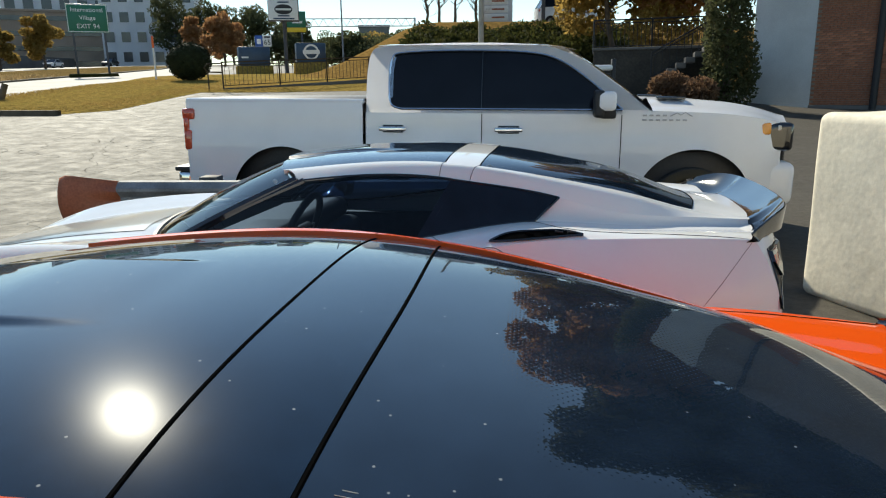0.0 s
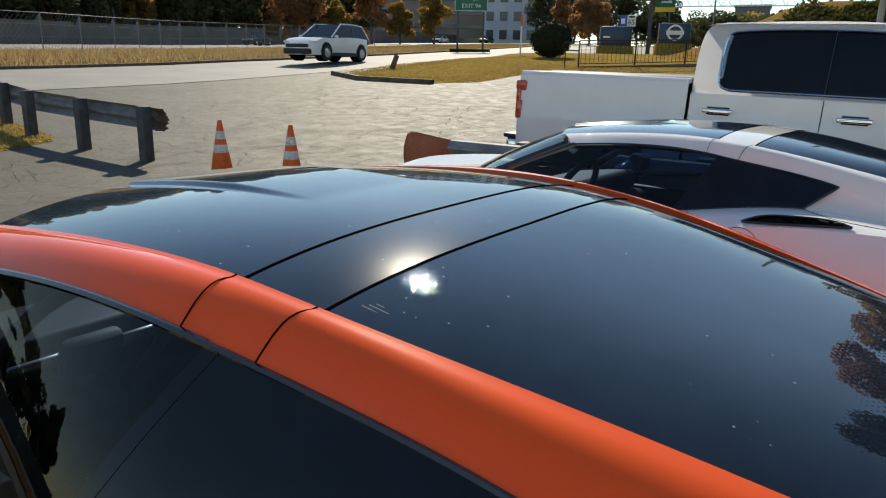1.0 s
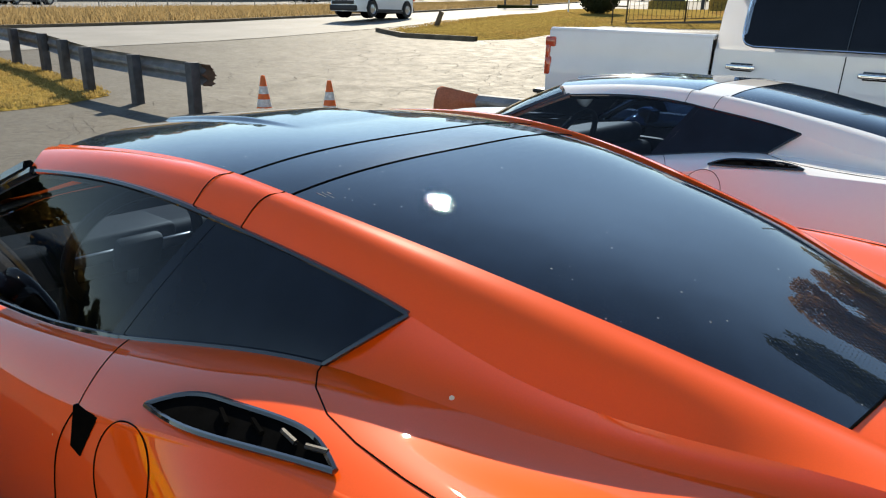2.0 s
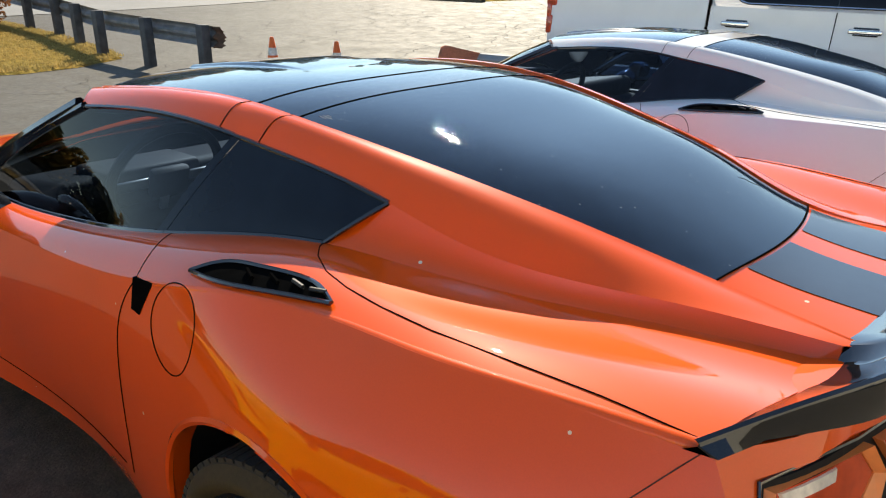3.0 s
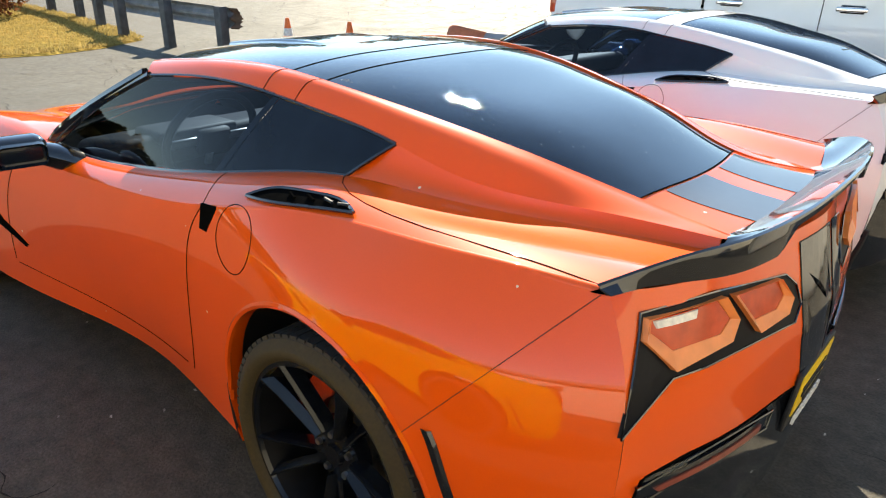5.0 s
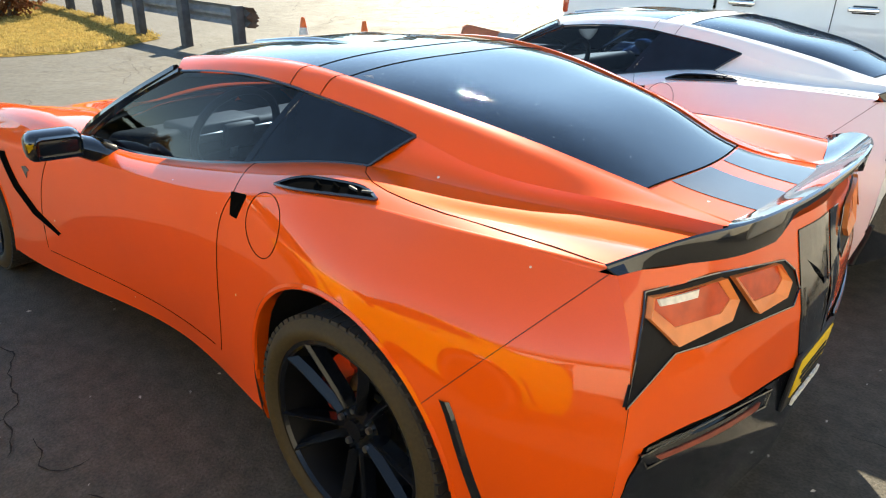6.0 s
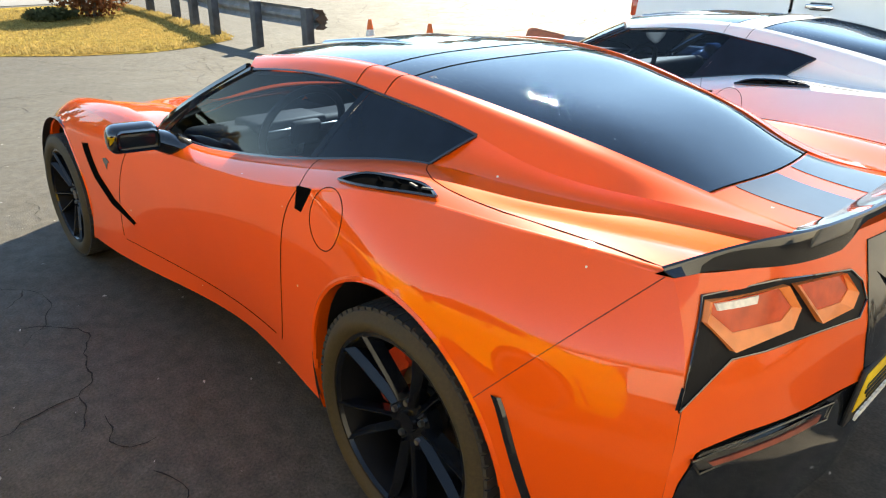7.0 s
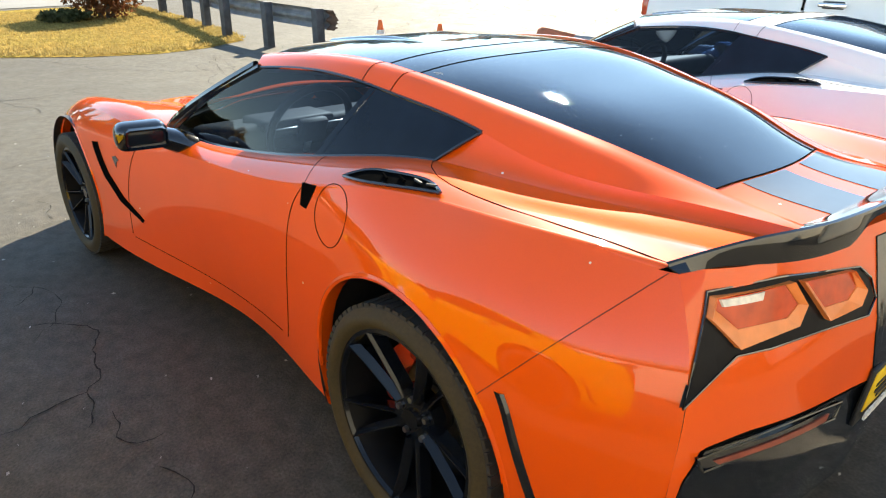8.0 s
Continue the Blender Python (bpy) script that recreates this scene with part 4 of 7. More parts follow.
def coupe_details(car, paint, spoiler_lift, stripes, plate_mat, pale_lamp):
    # tail: painted upper part and black lower bumper
    nv = 48
    rows_up, rows_low = [], []
    for j in range(17):
        rows_up.append([tail_point(v, .953 + (tail_split(v) - .953) * j / 16) for v in [-1 + 2 * i / nv for i in range(nv + 1)]])
    for j in range(11):
        rows_low.append([tail_point(v, tail_split(v) + (.23 - tail_split(v)) * j / 10, -.012 if j else -.004) for v in [-1 + 2 * i / nv for i in range(nv + 1)]])
    v, f = grid(rows_up)
    tail = mesh_ob("rear_bumper", v, f, paint, car, "rear fascia with dust specks", sharp=.9)
    v, f = grid(rows_low)
    low = mesh_ob("lower_bumper", v, f, M_GLOSSBLACK, car, "black lower rear bumper", sharp=.9)
    seam([tail_point(-1 + 2 * i / 40, tail_split(-1 + 2 * i / 40), -.001) for i in range(41)], "bumper_seam", car, .0035)
    # closing top between deck and tail, under the wing
    rows = []
    for i in range(25):
        y = -.722 + 1.444 * i / 24
        xa = .60 if abs(y) > .34 else .735
        p0 = Vector((min(.745, xa + .02), y, .925 if abs(y) > .34 else .958))
        p1 = Vector(tail_point(y / .722, .953))
        rows.append([p0.lerp(p1, t) for t in (0, .5, 1)])
    v, f = grid(rows)
    mesh_ob("wing_base", v, f, paint, car)
    # tail lamps
    frame_o = [(.697, .917), (.53, .922), (.245, .877), (.194, .842), (.170, .792), (.205, .758), (.425, .784), (.58, .791), (.668, .797), (.803, .728), (.762, .806), (.715, .882)]
    lamp1 = [(.694, .910), (.511, .910), (.476, .857), (.506, .822), (.668, .814), (.714, .875)]
    in1 = [(.684, .904), (.527, .906), (.492, .860), (.528, .840), (.658, .846), (.694, .886)]
    lamp2 = [(.486, .906), (.287, .882), (.232, .826), (.261, .799), (.398, .804)]
    in2 = [(.462, .899), (.283, .877), (.262, .838), (.302, .819), (.401, .830)]
    clear = [(.682, .903), (.583, .904), (.590, .889), (.680, .890)]
    for sgn in (-1, 1):
        def flip(p):
            q = [(sgn * y, z) for y, z in p]
            return q if sgn > 0 else q[::-1]
        lamp = part("tail_lamp", plate(flip(frame_o), -.004, .003, shrink=.985), M_LAMPBLACK, car, "angular twin tail lamp in a black housing", smooth=False)
        part("lamp_rim", ring_plate(flip(lamp1), flip(in1), .002, .016, .010), M_LAMPSALMON if pale_lamp else M_GLOSSBLACK, lamp, smooth=False)
        part("lens", plate(flip(in1), .0035, .0045, shrink=.98), M_LAMPRED, lamp, smooth=False)
        part("lamp_rim", ring_plate(flip(lamp2), flip(in2), .002, .016, .010), M_LAMPSALMON if pale_lamp else M_GLOSSBLACK, lamp, smooth=False)
        part("lens", plate(flip(in2), .0035, .0045, shrink=.98), M_LAMPRED, lamp, smooth=False)
        part("reversing_lens", plate(flip(clear), .005, .008, shrink=.95), M_LAMPCLEAR, lamp, "clear ribbed lens")
        seam(on_tail([*flip(frame_o), flip(frame_o)[0]], .004), "lamp_edge", lamp, .003, M_GLOSSBLACK)
        # reflector strip in the lower bumper
        slot = [(.763, .608), (.265, .562), (.282, .523), (.739, .570)]
        s1 = part("reflector", plate(flip(slot), -.01, .006, shrink=.97), M_GLOSSBLACK, low, "dark slot with a red-brown reflector", smooth=False)
        strip = [(.715, .588), (.32, .552), (.33, .536), (.70, .574)]
        part("reflector_lens", plate(flip(strip), .005, .009), M_REFLECTOR, s1, "dull red-brown reflector", smooth=False)
        seam(on_tail([*flip(slot), flip(slot)[0]], .008), "slot_edge", s1, .003, M_GLOSSBLACK)
        if stripes:
            st = [(-.160, .925), (.030, .925), (.030, .56), (-.100, .552), (-.155, .70)] if sgn < 0 else [(.050, .925), (.19, .905), (.185, .70), (.13, .56), (.050, .56)]
            part("tail_stripe", plate(st if sgn > 0 else st[::-1], .0005, .003, shrink=.995), M_GLOSSBLACK, tail, "gloss black racing stripe", smooth=False)
        # lower corner fin
        v, f = tube([tail_point(sgn * .985, z, .004) for z in (.45, .38, .30, .25)], .012)
        mesh_ob("corner_trim", v, f, M_MATTBLACK, low)
    # black markers behind the rear wheels
    for sgn in (-1, 1):
        line = [(.405 + .10 * (k / 12) ** .8, .645 - .30 * k / 12) for k in range(13)]
        rows = [[(x - .010, sgn * (side_y(x - .010, z) + .004), z), (x + .006, sgn * (side_y(x + .006, z) + .006), z), (x + .013, sgn * (side_y(x + .013, z) + .001), z)] for x, z in line]
        v, f = grid(rows)
        mesh_ob("side_marker", v, f, M_GLOSSBLACK, car, "narrow black side marker")
        ga = np.array([(-2.305, .690), (-2.20, .535), (-2.06, .440), (-1.84, .392)])
        gb = np.array([(-2.225, .700), (-2.135, .570), (-2.01, .478), (-1.82, .408)])
        rows = []
        for k in range(25):
            u = 3 * k / 24
            i0 = min(int(u), 2)
            p0, p1 = ga[i0] + (ga[i0 + 1] - ga[i0]) * (u - i0), gb[i0] + (gb[i0 + 1] - gb[i0]) * (u - i0)
            rows.append([(q[0], sgn * (side_y(q[0], q[1]) + (.005 if 0 < m < 4 else -.004)), q[1]) for m, q in enumerate(p0 + (p1 - p0) * w for w in (0, .12, .5, .88, 1))])
        v, f = grid(rows)
        mesh_ob("fender_vent", v, f, M_SEAM, car, "black slanted fender vent")
        bm = flank_plate([(-.428, .902), (-.352, .910), (-.368, .875), (-.388, .838), (-.424, .840)], .002)
        if sgn > 0:
            for q in bm.verts:
                q.co.y = -q.co.y
        part("door_latch_pocket", bm, M_SEAM, car, "black door latch recess", smooth=False)
        # badge on the fender: a small dark shape
        bm = flank_plate([(-2.06, .66), (-2.02, .67), (-1.985, .655), (-2.01, .645), (-2.025, .615)], .003)
        if sgn > 0:
            for q in bm.verts:
                q.co.y = -q.co.y
        part("badge", bm, M_GLOSSBLACK, car, smooth=False)
        # rolled arch lips
        for cx, cz, r in ARCHES:
            lip = []
            for k in range(41):
                b = math.pi * (-.02 + 1.04 * k / 40)
                px, pz = cx + (r + .004) * math.cos(b), cz + (r + .004) * math.sin(b)
                lip.append((px, sgn * (side_y(px, max(pz, .30)) - .004), pz))
            seam(lip, "arch_lip", car, .009, paint)
        # panel gaps
        flip3 = lambda pts: [(p[0], sgn * p[1], p[2]) for p in pts]
        for s, a in ((2.0, 5), (1.0, 5)):
            seam(flip3([p + np.array((0, .0008, 0)) for p in side_column(s)[a:]] + top_column(s)), "door_gap", car, .0012)
        seam(flip3([(x, side_y(x, .305 + .02 * math.cos(x)) + .001, .305 + .02 * math.cos(x)) for x in [-1.95 + 1.28 * i / 30 for i in range(31)]]), "door_gap", car, .0012)
        seam(flip3([(-.262 + .078 * math.cos(a), side_y(-.262 + .078 * math.cos(a), .850 + .083 * math.sin(a)) + .0006, .850 + .083 * math.sin(a)) for a in [2 * math.pi * k / 48 for k in range(49)]]), "fuel_flap_gap", car, .0012)
        hatch = [(-.118, 1.0), (-.105, .88), (-.075, .70), (-.02, .50), (.05, .36), (.14, .26), (.25, .20), (.40, .14), (.52, .09), (.64, .03)]
        seam(flip3([top_point(x, v, .0008) for x, v in hatch]), "hatch_gap", car, .0011)
        cnr = [(.335 + .315 * i / 14, .600 + .345 * (i / 14)) for i in range(15)]
        seam(flip3([(x, side_y(x, z) + .0006, z) for x, z in cnr]), "bumper_gap", car, .0008, M_GAP)
        # rounded crease of the haunch
        edge = []
        for k in range(61):
            x = -.36 + 1.015 * k / 60
            y, z = CURVES[4](x)
            edge.append((x, sgn * (y - .0085), z - .0095))
        v, f = tube(edge, .0125, 20)
        mesh_ob("haunch_edge", v, f, paint, car)
        # cooling inlet on the haunch
        up = nspline([(-.265, .14), (-.225, .27), (-.14, .31), (-.05, .30), (.005, .26), (.066, .11)])
        lo = nspline([(-.265, .13), (-.19, .06), (-.06, .05), (.066, .10)])
        xs = [-.265 + .331 * k / 20 for k in range(21)]
        rows = [[top_point(x, float(lo(x)[0]) + (float(up(x)[0]) - float(lo(x)[0])) * q / 6, .0045) * np.array((1, sgn, 1)) for q in range(7)] for x in xs]
        v, f = grid(rows)
        inlet = mesh_ob("haunch_inlet", v, f, M_SEAM, car, "gloss black air inlet")
        ring = [top_point(x, float(up(x)[0]), .007) for x in xs] + [top_point(x, float(lo(x)[0]), .007) for x in reversed(xs)]
        ring = [(p[0], sgn * p[1], p[2]) for p in ring]
        seam(ring + ring[:1], "inlet_frame", inlet, .0045, M_GLOSSBLACK)
        for k, x in enumerate((-.14, -.085, -.035, .01)):
            a, b = float(up(x)[0]), float(lo(x + .03)[0])
            p0, p1 = top_point(x, a - .08, .009), top_point(x + .03, b + .10, .009)
            v, f = tube([(p[0], sgn * p[1], p[2]) for p in (p0, p1)], .004)
            mesh_ob("slat", v, f, M_MATTBLACK if k > 1 else M_SEAM, inlet)
        mirror_housing(car, sgn)
    # wing: broad top, upright rear face that dips at the ends, pointed tips
    rows = []
    for i in range(65):
        y = -.735 + 1.47 * i / 64
        a = abs(y)
        xf, xr, zr = .735 - .090 * (a / .735) ** 2.5, float(WING_X(a)[0]), float(WING_Z(a)[0]) + spoiler_lift
        zf = skin_z(xf, a) + .001
        deep = min(1.0, max(0.0, (a - .29) / .07))
        zl = (zr - .030) * (1 - deep) + .957 * deep - .007 * max(0.0, (a - .60) / .135)
        zl = min(zl, zr - .002)
        rows.append([(xf, y, zf - .010 * (1 - (a / .735) ** 8)), (xf, y, zf), (xf + (xr - xf) * .3, y, zf + (zr - zf) * .20), (xf + (xr - xf) * .65, y, zf + (zr - zf) * .58), (xr - .008, y, zr - .001), (xr - .002, y, zr - .003), (xr, y, zr - .008), (xr - .008 + .03 * max(0.0, (a - .66) / .075), y, zl + .001), (xr - .020, y, zl - .004), (xf + .02, y, min(zl, zf) - .012 * (1 - (a / .735) ** 8))])
    v, f = grid(rows)
    f.append(tuple(range(10)))
    f.append(tuple(reversed(range(64 * 10, 65 * 10))))
    mesh_ob("rear_wing", v, f, M_GLOSSBLACK if stripes else M_SATINBLACK, car, "gloss black lip spoiler across the tail", sharp=.5)
    # emblem shape and dealer plate
    bm = bmesh.new()
    for sgn in (-1, 1):
        v = [bm.verts.new((tail_x(0, .80) + .012, sgn * y, z)) for y, z in ((.005, .765), (.03, .80), (.075, .835), (.055, .80), (.02, .755))]
        bm.faces.new(v if sgn > 0 else v[::-1])
    part("emblem", bm, M_CHROME if not stripes else M_GLOSSBLACK, car, "small winged emblem", smooth=False)
    bm = box(bmesh.new(), .872, .025, .510, .012, .31, .17, .006, ry=6)
    pl = part("plate_frame", bm, M_MATTBLACK, car, "black plate frame with white marks")
    bm = box(bmesh.new(), .880, .025, .524, .006, .275, .115, .003, ry=6)
    part("dealer_plate", bm, plate_mat, pl, "yellow dealer plate")
    for k, (z, wd) in enumerate(((.555, .17), (.535, .21), (.517, .21), (.499, .17))):
        part("plate_mark", box(bmesh.new(), .8845, .025, z, .003, wd, .009, ry=6), M_MATTBLACK, pl, smooth=False)
    for k in range(8):
        part("plate_mark", box(bmesh.new(), .879, -.08 + .03 * k, .446, .006, .02, .022, ry=6), M_SIGNWHITE, pl, smooth=False)

# ---- pickup ----
def rounded(pts):
    """An open line with its corners cut round."""
    for _ in range(3):
        out = [pts[0]]
        for (a, b), (c, d) in zip(pts, pts[1:]):
            out += [(a + (c - a) * .25, b + (d - b) * .25), (a + (c - a) * .75, b + (d - b) * .75)]
        pts = out + [pts[-1]]
    return pts


def pickup(at):
    """Crew-cab pickup: x forward from the tail, y to its right side (near), z up; near flank at y = -1.0."""
    t = empty("pickup_truck", "white crew-cab pickup with dark windows and closed bed", "pickup truck")
    W = 1.0
    arches = ((1.0, .43, .52), (4.85, .45, .52))

    def flank(x0, x1, zs, n, name, label=""):
        rows = []
        for i in range(n + 1):
            x = x0 + (x1 - x0) * i / n
            row = []
            for z0, w in zs(x):
                row.append((x, w, z0))
            rows.append(row)
        v, f = grid(rows)
        keep = list(f)
        v = [np.array(p, float) for p in v]
        for cx, cz, r in arches:
            ins = [math.hypot(p[0] - cx, p[2] - cz) < r for p in v]
            keep = [q for q in keep if not all(ins[k] for k in q)]
            edge = {k for q in keep for k in q if ins[k]}
            for k in edge:
                d = max(math.hypot(v[k][0] - cx, v[k][2] - cz), 1e-6)
                v[k][0], v[k][2] = cx + (v[k][0] - cx) * r / d, cz + (v[k][2] - cz) * r / d
        for sgn in (-1, 1):
            mesh_ob(name, [(p[0], sgn * p[1], p[2]) for p in v], keep, M_TRUCK, t, label, sharp=.6)

    def section(top, bow=.04):
        f = nspline([(.42, .93), (.50, .97), (.72, .995), (.95, 1.0), (1.12, .985), (1.25, .98), (1.45, .965)])
        return lambda x: [(.44 + (top(x) - .44) * k / 24, float(f(.44 + (top(x) - .44) * k / 24)[0]) - (max(0, x - 5.15) / .55) ** 2 * .16) for k in range(25)]

    flank(.05, 1.80, section(lambda x: 1.37), 60, "bed_side")
    flank(1.83, 2.92, section(lambda x: 1.275), 34, "rear_door", "closed rear door")
    flank(2.925, 4.18, section(lambda x: 1.275), 40, "front_door", "closed front door")
    flank(4.185, 5.60, section(lambda x: 1.315 - .03 * (x - 4.2) - .07 * max(0, (x - 4.9) / .7) ** 2), 60, "front_fender")
    # bed top, tailgate, cover
    bm = bmesh.new()
    for s in (-1, 1):
        box(bm, .93, s * .93, 1.375, 1.76, .09, .05, .02)
    box(bm, .08, 0, 1.375, .09, 1.9, .05, .02)
    part("bed_rail", bm, M_TRUCK, t)
    part("bed_cover", box(bmesh.new(), .95, 0, 1.380, 1.66, 1.78, .04, .012), M_MATTBLACK, t, "black bed cover")
    part("tailgate", box(bmesh.new(), .04, 0, .97, .07, 1.72, .78, .03), M_TRUCK, t)
    bm = bmesh.new()
    box(bm, .0, 0, .60, .20, 1.94, .20, .05, seg=3)
    part("rear_bumper", bm, M_CHROME, t, "chrome rear bumper")
    bm = bmesh.new()
    box(bm, -.01, 0, .715, .22, 1.96, .05, .02)
    part("bumper_pad", bm, M_MATTBLACK, t)
    for s in (-1, 1):
        bm = bmesh.new()
        box(bm, .075, s * .95, 1.25, .13, .10, .11, .025)
        box(bm, .050, s * .952, 1.14, .055, .10, .16, .015)
        box(bm, .062, s * .957, 1.0, .085, .10, .20, .025)
        part("tail_lamp", bm, M_TAILRED, t, "orange-red notched tail lamp")
    # cab upper: pillars, roof, glass
    def cab_pt(x, z):
        k = max(0.0, z - 1.30) / .60
        return .972 - .15 * k ** 1.2
    roof = []
    for i in range(25):
        u = i / 24
        x = 1.84 + 1.92 * u
        row = []
        for j in range(-12, 13):
            v = j / 12
            z = 1.888 + .040 * (1 - v * v) - .05 * max(0, (u - .80) / .2) ** 2 - .025 * max(0, (.08 - u) / .08) ** 2
            row.append((x + .0 * v, v * .835, z))
        roof.append(row)
    v, f = grid(roof)
    mesh_ob("roof", v, f, M_TRUCK, t, sharp=.9)
    for s in (-1, 1):
        # rear pillar, top frame, front pillar as one shell around the glass
        outer = [(1.835, 1.27), (1.835, 1.36), (1.835, 1.45), (1.835, 1.64), (1.86, 1.82), (1.93, 1.885), (2.6, 1.912), (3.3, 1.905), (3.68, 1.845), (4.10, 1.57), (4.48, 1.27)]
        inner = [(2.16, 1.312), (2.08, 1.335), (2.048, 1.40), (2.045, 1.66), (2.07, 1.79), (2.13, 1.822), (2.6, 1.842), (3.3, 1.832), (3.60, 1.775), (3.90, 1.57), (4.19, 1.312)]
        outer, inner = rounded(outer), rounded(inner)
        bm = bmesh.new()
        a = [bm.verts.new((x, s * cab_pt(x, z), z)) for x, z in outer]
        b = [bm.verts.new((x, s * (cab_pt(x, z) - .012), z)) for x, z in inner]
        for i in range(len(a) - 1):
            bm.faces.new((a[i], a[i + 1], b[i + 1], b[i]))
        bm.faces.new((b[0], b[-1], a[-1], a[0]))
        bmesh.ops.solidify(bm, geom=bm.faces[:], thickness=.02)
        part("cab_pillar", bm, M_TRUCK, t, sharp=.7)
        bm = bmesh.new()
        c = [bm.verts.new((x, s * (cab_pt(x, z) - .022), z)) for x, z in inner]
        bm.faces.new(c)
        part("side_window", bm, M_TRUCKGLASS, t, "dark tinted side windows", smooth=False)
        seam([(x, s * (cab_pt(x, z) - .004), z) for x, z in inner + inner[:1]], "window_trim", t, .010, M_CHROME)
        bm = bmesh.new()
        strip = [(2.050, 1.40), (2.047, 1.66), (2.072, 1.785), (2.105, 1.785), (2.085, 1.66), (2.085, 1.42)]
        bm.faces.new([bm.verts.new((x, s * (cab_pt(x, z) - .010), z)) for x, z in strip])
        bmesh.ops.solidify(bm, geom=bm.faces[:], thickness=.008)
        part("window_surround", bm, M_CHROME, t, "bright window surround", smooth=False)
        seam([(2.915, s * (cab_pt(2.9, z) - .012), z) for z in (1.32, 1.55, 1.84)], "window_post", t, .006, M_GLOSSBLACK)
        # handles, mirror, gaps
        for x in (1.97, 3.05):
            bm = box(bmesh.new(), x + .12, s * 1.015, 1.128, .26, .028, .042, .012, seg=3)
            h = part("door_handle", bm, M_CHROME, t, "chrome door handle")
            part("handle_cup", box(bmesh.new(), x + .12, s * .982, 1.128, .20, .02, .075, .01), M_GLOSSBLACK, h)
        bm = bmesh.new()
        box(bm, 4.02, s * 1.14, 1.395, .17, .20, .17, .04, seg=3)
        mm = part("side_mirror", bm, M_TRUCK, t, "white and black towing mirror")
        bm = bmesh.new()
        box(bm, 3.96, s * 1.14, 1.37, .09, .19, .24, .03, seg=3)
        box(bm, 4.05, s * 1.03, 1.29, .14, .14, .10, .02)
        part("mirror_back", bm, M_MATTBLACK, mm)
        for x in (1.815, 2.922, 4.182):
            seam([(x, s * (p + .002), z) for z, p in section(lambda q: 1.27)(x)[2:]], "door_gap", t, .004)
        part("sill", box(bmesh.new(), 2.95, s * .93, .45, 2.7, .10, .10, .02), M_GLOSSBLACK, t)
    for k, (z, n, x0) in enumerate(((1.268, 4, 4.38), (1.228, 7, 4.38))):
        for q in range(n):
            part("badge", box(bmesh.new(), x0 + .058 * q, -.992, z, .036, .008, .016, .003), M_BADGE, t, smooth=False)
    seam([(4.60, -.992, 1.262), (4.66, -.992, 1.292), (4.69, -.992, 1.272), (4.73, -.992, 1.296), (4.79, -.992, 1.262)], "badge", t, .005, M_BADGE)
    # windscreen, hood, front
    rows = []
    for i in range(9):
        u = i / 8
        row = []
        for j in range(-10, 11):
            v = j / 10
            row.append((4.48 - .82 * u + .10 * (1 - v * v), v * (.93 - .11 * u), 1.30 + .57 * u + .01 * math.sin(math.pi * u)))
        rows.append(row)
    v, f = grid(rows)
    mesh_ob("windscreen", v, f, M_TRUCKGLASS, t, "dark windscreen")
    rows = []
    for i in range(21):
        u = i / 20
        x = 4.45 + 1.20 * u
        row = []
        for j in range(-14, 15):
            v = j / 14
            edge = section(lambda q: 1.315 - .03 * (q - 4.2) - .07 * max(0, (q - 4.9) / .7) ** 2)(min(x, 5.6))[-1]
            z = edge[0] + .085 * (1 - v ** 4) + .03 * math.exp(-((abs(v) - .55) / .12) ** 2) - .05 * u ** 4
            row.append((x + .10 * (1 - v * v) * u, v * edge[1], z))
        rows.append(row)
    v, f = grid(rows)
    mesh_ob("hood", v, f, M_TRUCK, t, sharp=.7)
    for s in (-1, 1):
        bm = box(bmesh.new(), 4.66, s * .62, 1.415, .26, .10, .03, .01)
        part("hood_vent", bm, M_GLOSSBLACK, t)
    bm = bmesh.new()
    box(bm, 5.63, 0, .96, .14, 1.50, .50, .06, seg=3)
    part("grille", bm, M_GLOSSBLACK, t, "black and chrome grille")
    bm = bmesh.new()
    box(bm, 5.60, 0, .66, .30, 1.84, .40, .08, seg=4)
    part("front_bumper", bm, M_TRUCK, t)
    for s in (-1, 1):
        bm = box(bmesh.new(), 5.545, s * .835, 1.085, .30, .18, .25, .04, seg=3)
        hl = part("headlamp", bm, M_GLOSSBLACK, t, "black headlamp with amber marker")
        part("marker_lens", box(bmesh.new(), 5.43, s * .918, 1.155, .12, .06, .11, .02), M_AMBER, hl)
        for k in range(3):
            part("lens", box(bmesh.new(), 5.56 + .045 * k, s * (.918 - .012 * k), 1.165 - .05 * (k % 2), .03, .03, .045, .006), M_LAMPCLEAR, hl)
    bm = bmesh.new()
    box(bm, 2.8, 0, .55, 5.2, 1.5, .22, .05)
    for s in (-1, 1):
        for cx, cz, r in arches:
            box(bm, cx, s * .62, .72, 1.06, .5, .46, .05)
    part("chassis", bm, M_MATTBLACK, t)
    bm = box(bmesh.new(), 3.0, 0, 1.12, 2.3, 1.8, .4, .05)
    part("cabin", bm, M_CABIN, t)
    for cx, cz, r in arches:
        for s in (-1, 1):
            wheel("wheel", t, cx, s * .85, .40, .40, .28, s, .285, False)
            v = [(cx + (r + .02) * math.cos(math.pi * i / 20), s * y, cz + (r + .02) * math.sin(math.pi * i / 20)) for i in range(21) for y in (.60, .985)]
            # Liner takes the gap black: the shade inside the arch is put into its colour.
            mesh_ob("wheel_liner", v, [(2 * i, 2 * i + 1, 2 * i + 3, 2 * i + 2) for i in range(20)], M_SEAM, t)
    t.matrix_basis = at
    return t


M_TRUCKGLASS = material("dark_truck_glass", (0.006, 0.008, 0.013), rough=0.03, spec=0.22, vary=0.2, scale=3)
